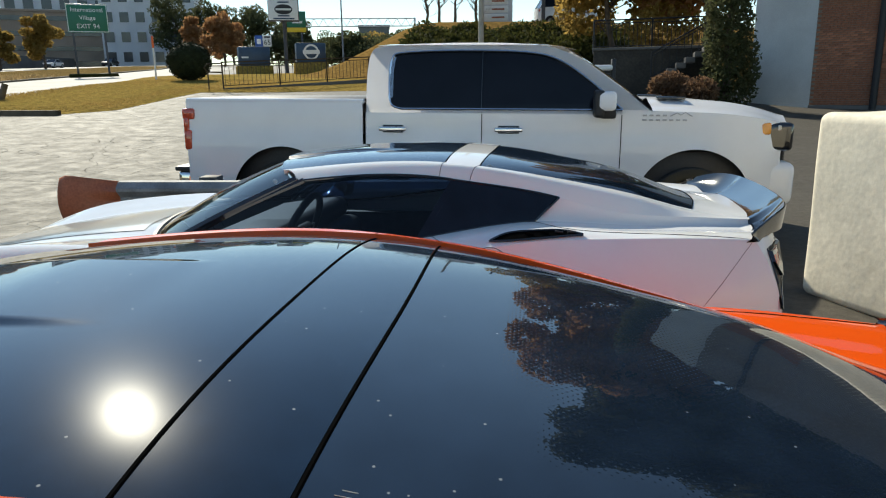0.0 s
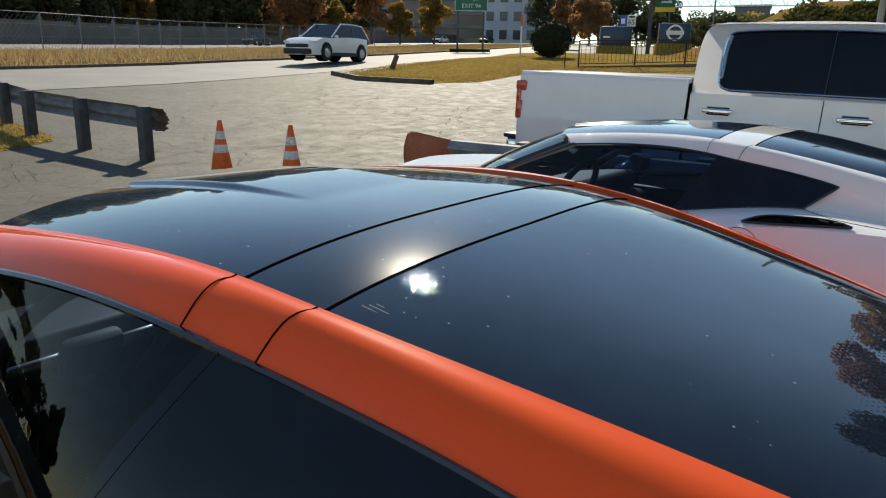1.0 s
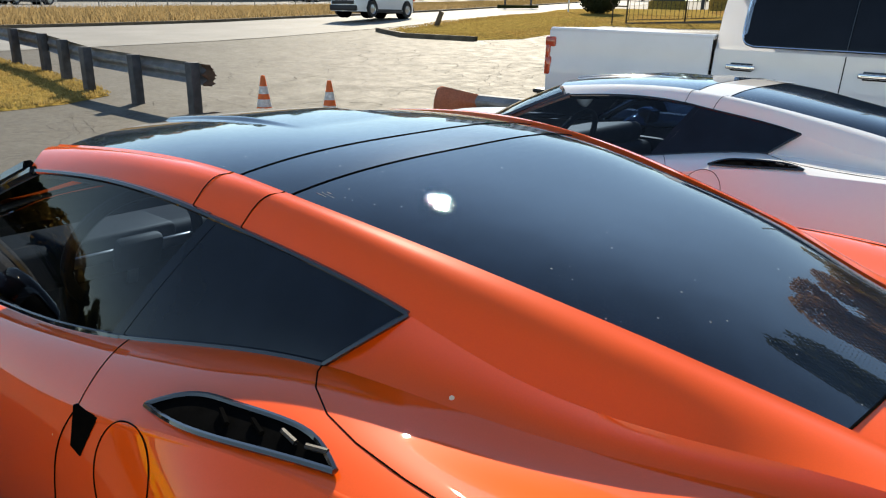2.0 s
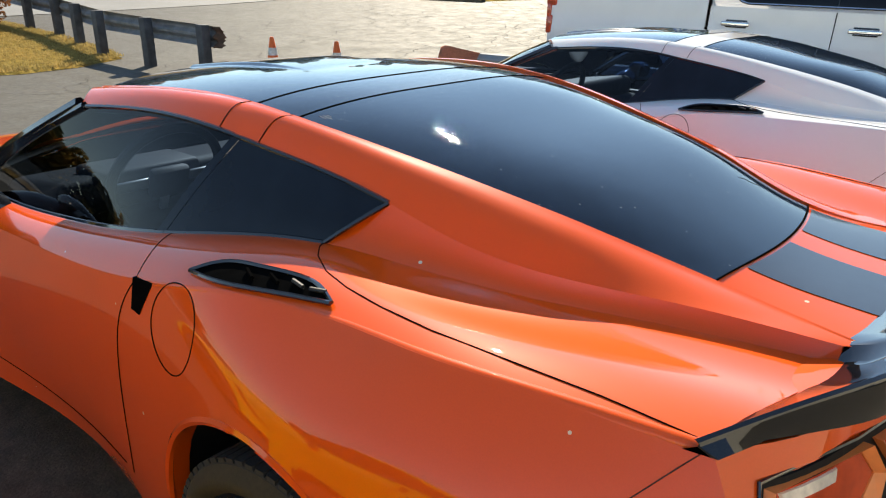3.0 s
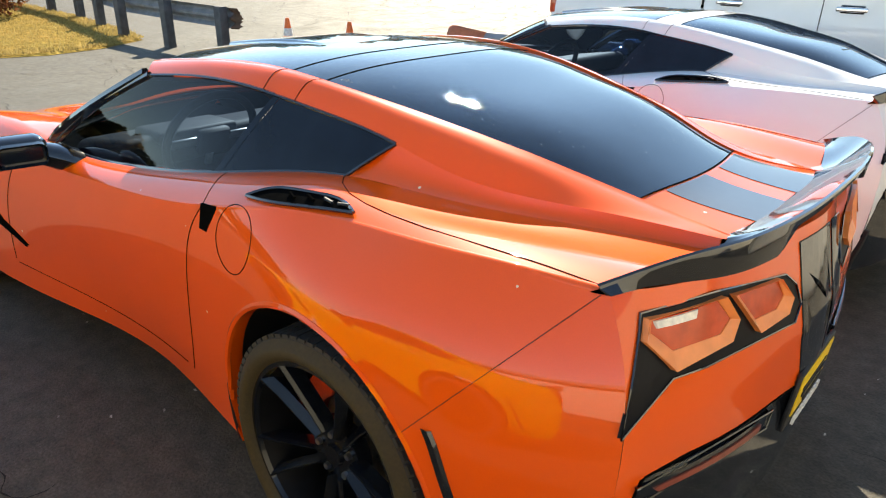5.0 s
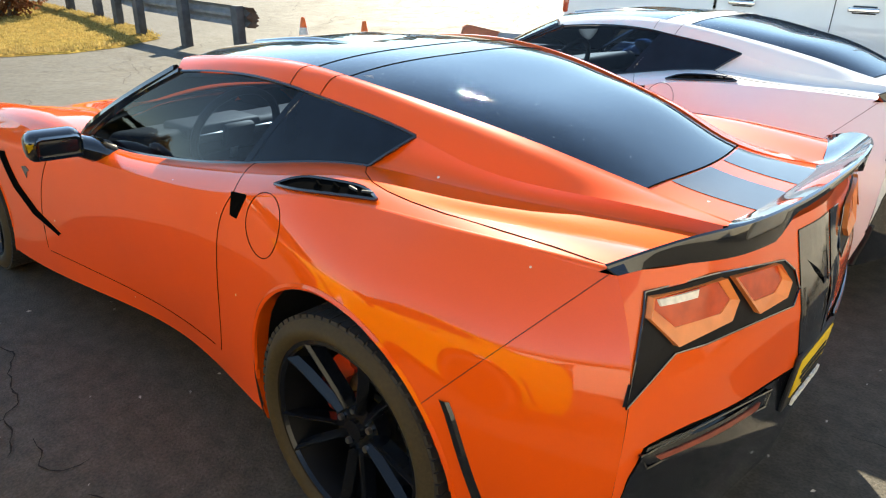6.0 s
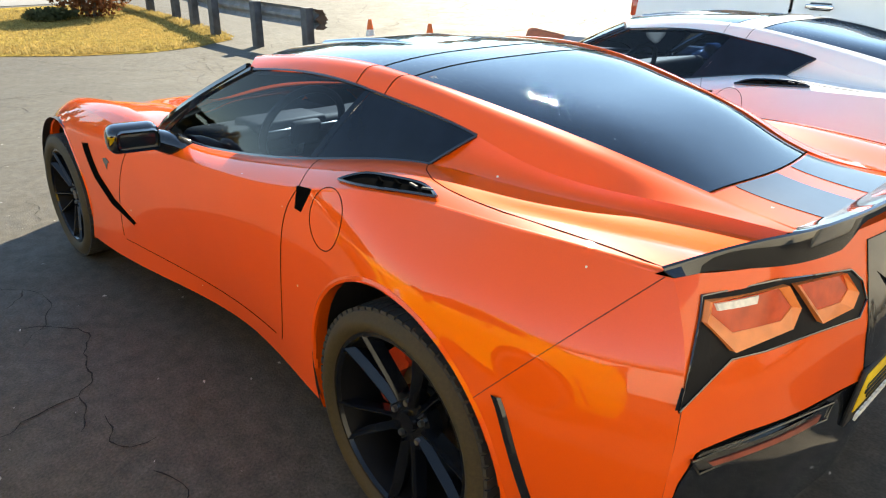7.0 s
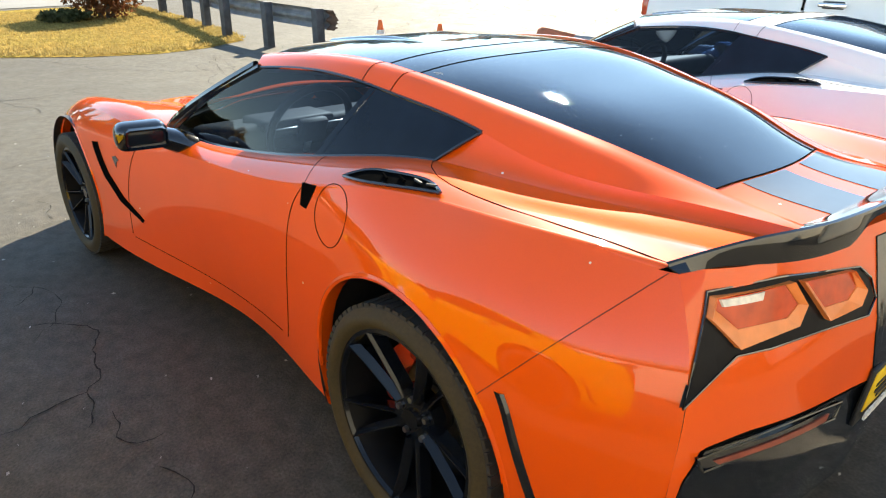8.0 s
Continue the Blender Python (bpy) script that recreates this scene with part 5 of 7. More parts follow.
pickup(pose(-3.56, 6.55, 0.03, 0, 1.0, 0))


# ---- other vehicles ----
def road_car(name, label, paint, at, long=4.6, high=1.68, suv=True, bed=False):
    """A plain road vehicle with flanks, glass, lamps and wheels; x forward from the tail."""
    t = empty(name, label, "car")
    W = .92
    belt, r = high * .60, .34 if suv else .31
    arches = ((long * .185, r), (long * .80, r))
    prof_top = nspline([(0, belt * .98), (long * .1, belt * 1.02), (long * .6, belt), (long * .72, belt * .97), (long * .95, belt * .80), (long, belt * .66)])
    rows = []
    n = 64
    for i in range(n + 1):
        x = long * i / n
        top = float(prof_top(x)[0])
        end = max(0, abs(x / long - .5) - .40) / .10
        row = []
        for k in range(13):
            z = .22 + (top - .22) * k / 12
            row.append((x, W - .06 * abs(k / 12 - .45) - .22 * end ** 2, z))
        rows.append(row)
    v, f = grid(rows)
    v = [np.array(p, float) for p in v]
    keep = list(f)
    for cx, cz in arches:
        ins = [math.hypot(p[0] - cx, p[2] - cz) < r + .06 for p in v]
        keep = [q for q in keep if not all(ins[k] for k in q)]
        for k in {k for q in keep for k in q if ins[k]}:
            d = max(math.hypot(v[k][0] - cx, v[k][2] - cz), 1e-6)
            v[k][0], v[k][2] = cx + (v[k][0] - cx) * (r + .06) / d, cz + (v[k][2] - cz) * (r + .06) / d
    for s in (-1, 1):
        mesh_ob("body_side", [(p[0], s * p[1], p[2]) for p in v], keep, paint, t, sharp=.7)
    v, f = grid([[(r_[-1][0], s * r_[-1][1], r_[-1][2] + (.03 if abs(s) < .9 else 0)) for s in (-1, -.6, 0, .6, 1)] for r_ in rows])
    mesh_ob("hood", v, f, paint, t)
    for x, nm in ((0, "tail_panel"), (long, "front_panel")):
        rr = rows[0] if x == 0 else rows[-1]
        v, f = grid([[(p[0] + (.05 if x else -.05) * (1 - s * s), s * p[1], p[2]) for s in (-1, -.5, 0, .5, 1)] for p in rr])
        mesh_ob(nm, v, f, paint, t)
    x0, x1, x2, x3 = ((.03, .12, .50, .70) if suv else (.14, .30, .58, .76)) if not bed else (.42, .46, .62, .76)
    gw = []
    for s in (-1, 1):
        q = [(long * x0, s * (W - .06), belt), (long * x1, s * (W - .20), high - .07), (long * (x1 + x2) / 2, s * (W - .20), high - .03), (long * x2, s * (W - .20), high - .06), (long * x3, s * (W - .06), belt)]
        bm = bmesh.new()
        bm.faces.new([bm.verts.new(p) for p in q])
        part("side_window", bm, M_DARKGLASS, t, "dark side glass", smooth=False)
        gw.append(q)
        mid = long * (x1 + x2) / 2
        seam([(mid, s * (W - .055), belt), (mid, s * (W - .195), high - .04)], "window_post", t, .03, M_GLOSSBLACK)
        seam([(a, b, c + .01) for a, b, c in q], "roof_frame", t, .035, paint)
        part("headlamp", box(bmesh.new(), long * .955, s * .70, belt * .76, .22, .30, .10, .03), M_LAMPCLEAR, t)
        part("tail_lamp", box(bmesh.new(), long * .02, s * .78, belt * .85, .12, .18, .16, .03), M_TAILRED, t)
        part("sill", box(bmesh.new(), long * .49, s * .88, .24, long * .46, .08, .10, .02), M_MATTBLACK, t)
        part("side_mirror", box(bmesh.new(), long * .66, s * 1.0, belt + .05, .12, .16, .12, .03), paint, t)
    for i, nm, mat in ((0, "rear_window", M_DARKGLASS), (1, "roof", paint), (2, "roof", paint), (3, "windscreen", M_DARKGLASS)):
        a, b = gw
        bm = bmesh.new()
        bm.faces.new([bm.verts.new(p) for p in (a[i], a[i + 1], b[i + 1], b[i])])
        part(nm, bm, mat, t, smooth=False)
    part("grille", box(bmesh.new(), long + .02, 0, belt * .60, .10, 1.20, .16, .04, seg=3), M_MATTBLACK, t, "black grille")
    part("lower_bumper", box(bmesh.new(), long - .01, 0, .36, .20, 1.46, .24, .06, seg=3), M_MATTBLACK, t, "black lower bumper")
    part("rear_bumper", box(bmesh.new(), .02, 0, .40, .20, 1.46, .24, .06, seg=3), M_MATTBLACK, t)
    for s in (-1, 1):
        low = [[(q[0], s * (q[1] + .008), q[2]) for q in r_[:3]] for r_ in rows if all(abs(r_[0][0] - cx) > r + .07 for cx, _ in arches) and long * .2 < r_[0][0] < long * .79]
        v, f = grid(low)
        mesh_ob("cladding", v, f, M_MATTBLACK, t, "black sill cladding")
        for cx, cz in arches:
            seam([(cx + (r + .075) * math.cos(math.pi * k / 14), s * (W - .03), cz + (r + .075) * math.sin(math.pi * k / 14)) for k in range(15)], "arch_trim", t, .035, M_MATTBLACK)
            part("wheel_well", cyl(bmesh.new(), (cx, s * .50, cz), (cx, s * .84, cz), r + .05, r + .05, 20), M_SEAM, t)
    if suv and not bed:
        for s in (-1, 1):
            seam([(long * .14, s * .62, high), (long * .35, s * .62, high + .03), (long * .54, s * .62, high)], "roof_bar", t, .02, M_MATTBLACK)
    part("underbody", box(bmesh.new(), long / 2, 0, .32, long * .9, 1.4, .2, .03), M_MATTBLACK, t)
    for cx, cz in arches:
        for s in (-1, 1):
            w = new("wheel")
            w.parent = t
            v, f = lathe([(r * .62, s * .10), (r * .97, s * .11), (r, s * .07), (r, -s * .1), (r * .6, -s * .1)], 28)
            a = mesh_ob("tyre", v, f, M_TREAD, w)
            v, f = lathe([(0, s * .085), (r * .2, s * .085), (r * .55, s * .06), (r * .64, s * .10)], 20)
            mesh_ob("rim", v, f, M_SILVER, w)
            w.location = (cx, s * .86, r)
    t.matrix_basis = at
    return t


def on_land(x, y, rz, dz=0.0):
    return pose(x, y, rise(x, y) + dz, 0, 0, rz)


road_car("suv", "white compact sport utility car driving on the road", M_SUV, on_land(-24.2, 25.8, -81), 4.6, 1.66)
DARKCAR = car_paint("dark_grey_paint", (0.03, 0.032, 0.036), 0.3)
SILVERCAR = car_paint("silver_paint", (0.38, 0.39, 0.40), 0.6)
REDCAR = car_paint("maroon_paint", (0.16, 0.02, 0.018), 0.2)
for nm, lab, pt, x, y, rz, ln, hi, sv, bd in (
        ("pickup_truck", "dark red pickup on the far highway", REDCAR, -84, 88, -78, 5.6, 1.85, True, True),
        ("car", "silver crossover on the far highway", SILVERCAR, -64, 26, -75, 4.7, 1.66, True, False),
        ("car", "white sedan on the far highway", M_SUV, -88, 124, -80, 4.7, 1.46, False, False),
        ("car", "dark sedan on the far highway", DARKCAR, -83, 134, -80, 4.8, 1.46, False, False),
        ("car", "dark sedan on the far highway", DARKCAR, -79, 68, -76, 4.8, 1.46, False, False),
        ("car", "maroon sedan on the far highway", REDCAR, -61, 14, -80, 4.7, 1.46, False, False)):
    road_car(nm, lab, pt, on_land(x, y, rz), ln, hi, sv, bd)

# ---- lot: barriers, cones, lawn, kerbs ----
def draped(name, outline, mat, lift, label, category, kind="structure", step=1.2, extra=None, ragged=0.0):
    """A sheet over the land inside an outline in (x, y)."""
    bm = bmesh.new()
    pts = []
    rnd = random.Random(len(name) + len(outline))
    for (a, b), (c, d) in zip(outline, outline[1:] + outline[:1]):
        n = max(1, int(math.hypot(c - a, d - b) / step))
        for i in range(n):
            pts.append((a + (c - a) * i / n + rnd.uniform(-ragged, ragged), b + (d - b) * i / n + rnd.uniform(-ragged, ragged)))
    f = bm.faces.new([bm.verts.new((x, y, 0)) for x, y in pts])
    bmesh.ops.triangulate(bm, faces=[f])
    for _ in range(4):
        long = [e for e in bm.edges if e.calc_length() > step * 1.6]
        if not long:
            break
        bmesh.ops.subdivide_edges(bm, edges=long, cuts=1)
        bmesh.ops.triangulate(bm, faces=bm.faces[:])
    for v in bm.verts:
        edge = any(e.is_boundary for e in v.link_edges)
        v.co.z = rise(v.co.x, v.co.y) + (lift if not edge else min(lift, .006)) + (extra(v.co.x, v.co.y) if extra and not edge else 0)
    return tagged(part(name, bm, mat, sharp=3.0), label, category, kind=kind)


def strip(name, line, width, mat, lift, label, category, high=0.0):
    """A band along a line of (x, y); with high it is a kerb with sides."""
    verts, faces = [], []
    pts = []
    for (a, b), (c, d) in zip(line, line[1:]):
        n = max(1, int(math.hypot(c - a, d - b) / 2.0))
        pts += [(a + (c - a) * i / n, b + (d - b) * i / n) for i in range(n)]
    pts.append(line[-1])
    for i, (x, y) in enumerate(pts):
        a, b = pts[max(i - 1, 0)], pts[min(i + 1, len(pts) - 1)]
        d = Vector((b[0] - a[0], b[1] - a[1])).normalized()
        nx, ny = -d.y, d.x
        z = rise(x, y)
        for s, h in ((-.5, 0), (-.5, high), (.5, high), (.5, 0)) if high else ((-.5, 0), (-.2, 0), (.2, 0), (.5, 0)):
            qx, qy = x + nx * width * s, y + ny * width * s
            verts.append((qx, qy, (rise(qx, qy) if not high else z) + lift + h - (.05 if high and not h else 0)))
    for i in range(len(pts) - 1):
        for k in range(3):
            faces.append((4 * i + k, 4 * i + k + 1, 4 * i + 5 + k, 4 * i + 4 + k))
    return tagged(mesh_ob(name, verts, faces, mat, sharp=.5), label, category, kind="structure")


def guardrail(name, label, pts, posts, end_flare, high=.70):
    """W-beam rail on posts along pts (x, y), with a flared reflector end at the first point."""
    g = empty(name, label, "guardrail")
    prof = [(0, .155), (.03, .145), (.075, .10), (.075, .075), (.02, .02), (.02, -.02), (.075, -.075), (.075, -.10), (.03, -.145), (0, -.155)]
    rows = []
    for i, (x, y) in enumerate(pts):
        a, b = pts[max(i - 1, 0)], pts[min(i + 1, len(pts) - 1)]
        d = Vector((b[0] - a[0], b[1] - a[1])).normalized()
        z = rise(x, y) + high - .155
        rows.append([(x + d.y * o, y - d.x * o, z + h) for o, h in prof])
    v, f = grid(rows)
    mesh_ob("rail_beam", v, f, M_STEEL, g, "weathered steel beam", sharp=.35)
    back = [[(p[0] - .004, p[1] + .004, p[2]) for p in r] for r in rows]
    v, f = grid(back)
    mesh_ob("rail_back", v, f, M_STEEL, g, sharp=.35)
    for x, y in posts:
        z = rise(x, y)
        bm = box(bmesh.new(), x, y, z + (high + .02) / 2 - .05, .15, .15, high + .12, .012, rz=4)
        part("post", bm, M_POST, g, "dark weathered post")
    x, y = pts[0]
    d = Vector((pts[0][0] - pts[1][0], pts[0][1] - pts[1][1])).normalized()
    z = rise(x, y) + high - .155
    verts = []
    reach = end_flare[0]
    for i in range(11):
        u = i / 10
        corner = min(1.0, max(0.0, (u - .92) / .08))
        hh = .155 + end_flare[1] * min(1, u * 1.2) - .022 * corner ** 2
        for k in range(13):
            w = -1 + 2 * k / 12
            bow = .045 * math.cos(w * math.pi * 2.2) * (1 - u) ** 3 - .06 * u * (1 - w * w)
            rag = end_flare[2] * noise.noise(Vector((w * 4, 3.1, x))) * (u > .95)
            verts.append((x + d.x * (reach * u + rag) + d.y * bow, y + d.y * (reach * u + rag) - d.x * bow, z - end_flare[1] * .25 + hh * w))
    v, f = verts, [(i * 13 + k, i * 13 + k + 1, i * 13 + k + 14, i * 13 + k + 13) for i in range(10) for k in range(12)]
    me = mesh_ob("rail_end", v, f, end_flare[3], g, "bent rusty rail end")
    md = me.modifiers.new("thick", "SOLIDIFY")
    md.thickness = .006
    return g


guardrail("guardrail", "weathered steel guardrail on dark posts beside the lot entrance", [(-8.75, 4.70), (-10.3, 4.58), (-11.8, 4.52), (-14.9, 5.05), (-16.6, 5.15), (-19.0, 5.4)], [(-8.9, 4.60), (-10.3, 4.46), (-11.76, 4.39), (-13.3, 4.70), (-14.87, 5.0), (-16.43, 5.05)], (.16, .0, .12, M_DARKRUST), .74)
guardrail("guardrail", "steel guardrail with a faded red flared end between the cars", [(-3.46, 4.30), (-2.6, 4.32), (-1.2, 4.35), (.5, 4.38)], [(-2.75, 4.44), (-1.2, 4.47), (.4, 4.5)], (.52, .055, .0, M_RUST), .80)


def traffic_cone(x, y, rz, tilt=0.0):
    c = empty("traffic_cone", "scuffed orange traffic cone with two pale bands", "traffic cone", "cones in the lot")
    base = part("base", box(bmesh.new(), 0, 0, .018, .36, .36, .036, .015, seg=3), M_TREAD, c, "black rubber base")
    v, f = lathe([(.135, .034), (.142, .05), (.028, .70), (.020, .712), (.0, .712)], 32, "z")
    mesh_ob("body", v, f, M_CONE, c)
    for z0, z1 in ((.30, .40), (.47, .57)):
        r = lambda z: .142 + (.028 - .142) * (z - .05) / .65 + .002
        v, f = lathe([(r(z0), z0), (r(z1), z1)], 32, "z")
        mesh_ob("band", v, f, M_REFLECT, c, "scuffed pale reflective band")
    c.matrix_basis = on_land(x, y, rz) @ pose(0, 0, 0, tilt, 0, 0)
    return c


traffic_cone(-7.37, 4.70, 20)
traffic_cone(-6.24, 4.87, 50, -1.5)

# cream concrete block
bm = box(bmesh.new(), 2.88, 2.86, .64, 3.4, .95, 1.30, .07, seg=5, rz=-68)
bmesh.ops.subdivide_edges(bm, edges=[e for e in bm.edges if e.calc_length() > .4], cuts=9, use_grid_fill=True)
for v in bm.verts:
    v.co += Vector((1, 1, 1)) * .018 * noise.noise(v.co * 1.6) + Vector((0, 0, 0))
tagged(part("concrete_block", bm, M_BLOCK, sharp=1.0), "cream painted concrete barrier block with chipped rounded edges", "barrier")
# lawn beside the guardrail, and the wedge of grass at the entrance
LAWN = [(-11.35, 4.55), (-10.85, 3.6), (-10.75, 2.7), (-11.05, 1.6), (-11.7, .5), (-12.6, -1.5), (-15, -4.5), (-19, -5), (-19.2, 5.2), (-14.9, 5.0), (-12.2, 4.75)]
draped("lawn", LAWN, M_GRASS, .05, "dry yellow-green autumn lawn with tree shadows", "lawn", step=.7, ragged=.06)
WEDGE = [(-18.6, 18.9), (-16.5, 17.7), (-13.6, 18.0), (-12.7, 19.3), (-13.1, 23.4), (-13.0, 25.6), (-11.0, 26.6), (-7.5, 28.5), (2, 30), (2, 60), (-16, 66), (-24, 41), (-20.6, 29), (-20.0, 23.8)]
draped("entrance_lawn", WEDGE, M_MOWN, .10, "dry sloping lawn at the lot entrance", "lawn", step=1.6, ragged=.08)
strip("kerb", [(-18.9, 18.75), (-16.5, 17.55), (-13.6, 17.85)], .22, M_KERB, .0, "dark weathered kerb timber at the lawn tip", "kerb", .14)
bm = cyl(bmesh.new(), (-18.45, 21.6, rise(-18.45, 21.6) - .05), (-18.25, 21.75, rise(-18.45, 21.6) + .62), .11, .10, 14)
tagged(part("stump_post", bm, M_KERB), "short leaning dark timber post", "post")


def blades(name, mat, n, outline_box, lift, high, seed, label, inside=None, wide=.010):
    rnd = random.Random(seed)
    v, f = [], []
    x0, x1, y0, y1 = outline_box
    while len(f) < n:
        x, y = rnd.uniform(x0, x1), rnd.uniform(y0, y1)
        if inside and not inside(x, y):
            continue
        a, h, w = rnd.uniform(0, 6.28), high * rnd.uniform(.5, 1.3), wide * rnd.uniform(.6, 1.4)
        z = rise(x, y) + lift - .02
        lx, ly = rnd.uniform(-.6, .6) * h, rnd.uniform(-.6, .6) * h
        k = len(v)
        v += [(x - w * math.cos(a), y - w * math.sin(a), z), (x + w * math.cos(a), y + w * math.sin(a), z), (x + lx, y + ly, z + h)]
        f.append((k, k + 1, k + 2))
    return tagged(mesh_ob(name, v, f, mat, smooth=False), label, "grass", kind="stuff")


def in_poly(poly):
    def test(x, y):
        c = False
        for (a, b), (p, q) in zip(poly, poly[1:] + poly[:1]):
            if (b > y) != (q > y) and x < (p - a) * (y - b) / (q - b) + a:
                c = not c
        return c
    return test


blades("grass", M_BLADE, 52000, (-18, -10.7, -1.5, 5.2), .05, .050, 3, "short straw-coloured grass blades", in_poly(LAWN))

blades("grass", M_MOWNBLADE, 22000, (-20, -10, 17.6, 34), .10, .045, 4, "short dry grass at the lot entrance", in_poly(WEDGE), .022)

# road, verge, highway
road_line = [(-23.4, -60), (-23.5, 0), (-23.7, 12), (-24.1, 24), (-26.2, 36), (-30.5, 52), (-38, 76), (-52, 110)]
strip("road", road_line, 8.0, M_ROAD, .012, "pale asphalt side road", "road")
strip("kerb", [(x - 4.15, y) for x, y in road_line], .30, M_KERB, .0, "dark stained kerb along the road", "kerb", .12)
verge = [(-27.8, -60), (-27.8, 12), (-28.4, 24), (-30.5, 36), (-34.8, 52), (-42, 76), (-56, 110), (-78, 130), (-69, 82), (-63, 56), (-56, 38), (-52, 29.5), (-47, 22), (-44, 12), (-42, -60)]
draped("verge", verge, M_DRY, .06, "dry straw-coloured verge between road and fence", "verge", step=3.0)
blades("grass", M_STRAWBLADE, 26000, (-52, -28, 2, 46), .06, .30, 6, "rough straw grass on the verge", in_poly(verge), .035)
hw = [(-58, -60), (-60, 12), (-64, 24), (-68, 34), (-76, 56), (-81, 84), (-86, 120), (-92, 160)]
strip("highway", hw, 24, M_ROAD, .03, "pale multi-lane highway", "road")
wall_line = [(-71, -60), (-73, 12), (-77, 22), (-82, 32), (-90, 52), (-95, 82), (-99, 120), (-105, 160)]
rows = []
for (a, b), (c, d) in zip(wall_line, wall_line[1:]):
    for i in range(8):
        x, y = a + (c - a) * i / 8, b + (d - b) * i / 8
        z = rise(x, y)
        rows.append([(x, y, z - .5), (x, y, z + 2.6), (x - .4, y, z + 2.6), (x - .4, y, z - .5)])
v, f = grid(rows)
tagged(mesh_ob("noise_barrier", v, f, M_WALLDARK, sharp=.5), "long grey concrete barrier along the highway", "wall", kind="structure")


def wire_fence():
    g = empty("wire_fence", "tall grey wire fence with steel posts along the verge", "fence")
    line = [(-42, -30), (-44.5, 10), (-47.5, 22), (-52, 29.5), (-56, 38), (-63, 56), (-69, 82)]
    pts = []
    for (a, b), (c, d) in zip(line, line[1:]):
        n = max(1, round(math.hypot(c - a, d - b) / 3.6))
        pts += [(a + (c - a) * i / n, b + (d - b) * i / n) for i in range(n)]
    for x, y in pts:
        z = rise(x, y)
        part("post", cyl(bmesh.new(), (x, y, z - .1), (x, y, z + 2.5), .04, .04, 8), M_FENCE, g)
    for h, r in ((2.45, .025), (1.75, .012), (1.0, .010), (.15, .012)):
        seam([(x, y, rise(x, y) + h) for x, y in pts], "rail", g, r, M_FENCE)
    v, f = [], []
    for (a, b), (c, d) in zip(pts, pts[1:]):
        za, zb = rise(a, b), rise(c, d)
        for i in range(12):
            for s in (0, 1):
                u0 = i / 12
                u1 = min(1, max(0, u0 + (.5 if s else -.5)))
                k = len(v)
                p0, p1 = Vector((a + (c - a) * u0, b + (d - b) * u0, za + (zb - za) * u0 + .1)), Vector((a + (c - a) * u1, b + (d - b) * u1, za + (zb - za) * u1 + 2.4))
                w = Vector((.0, .010, 0))
                v += [p0 - w, p0 + w, p1 + w, p1 - w]
                f.append((k, k + 1, k + 2, k + 3))
    tagged(mesh_ob("mesh", v, f, M_FENCE, g, smooth=False), kind="stuff")
    return g


wire_fence()

# ---- plants ----
def leaf_cloud(blobs, n, size, seed, flat=.0):
    """Small leaf quads scattered in the shells of ellipsoids (x, y, z, rx, ry, rz)."""
    rnd = np.random.RandomState(seed)
    vol = np.array([b[3] * b[4] * b[5] for b in blobs]) ** (2 / 3)
    pick = rnd.choice(len(blobs), n, p=vol / vol.sum())
    B = np.array(blobs)[pick]
    d = rnd.normal(size=(n, 3))
    d /= np.linalg.norm(d, axis=1)[:, None]
    rad = rnd.uniform(.45, 1.05, (n, 1)) ** .6
    c = B[:, :3] + d * rad * B[:, 3:]
    a = rnd.normal(size=(n, 3))
    a /= np.linalg.norm(a, axis=1)[:, None]
    b = np.cross(a, rnd.normal(size=(n, 3)))
    b /= np.linalg.norm(b, axis=1)[:, None]
    s = size * rnd.uniform(.6, 1.4, (n, 1))
    q = np.stack([c - a * s, c - b * s * .55, c + a * s, c + b * s * .55], 1).reshape(-1, 3)
    return q.tolist(), [(4 * i, 4 * i + 1, 4 * i + 2, 4 * i + 3) for i in range(n)]


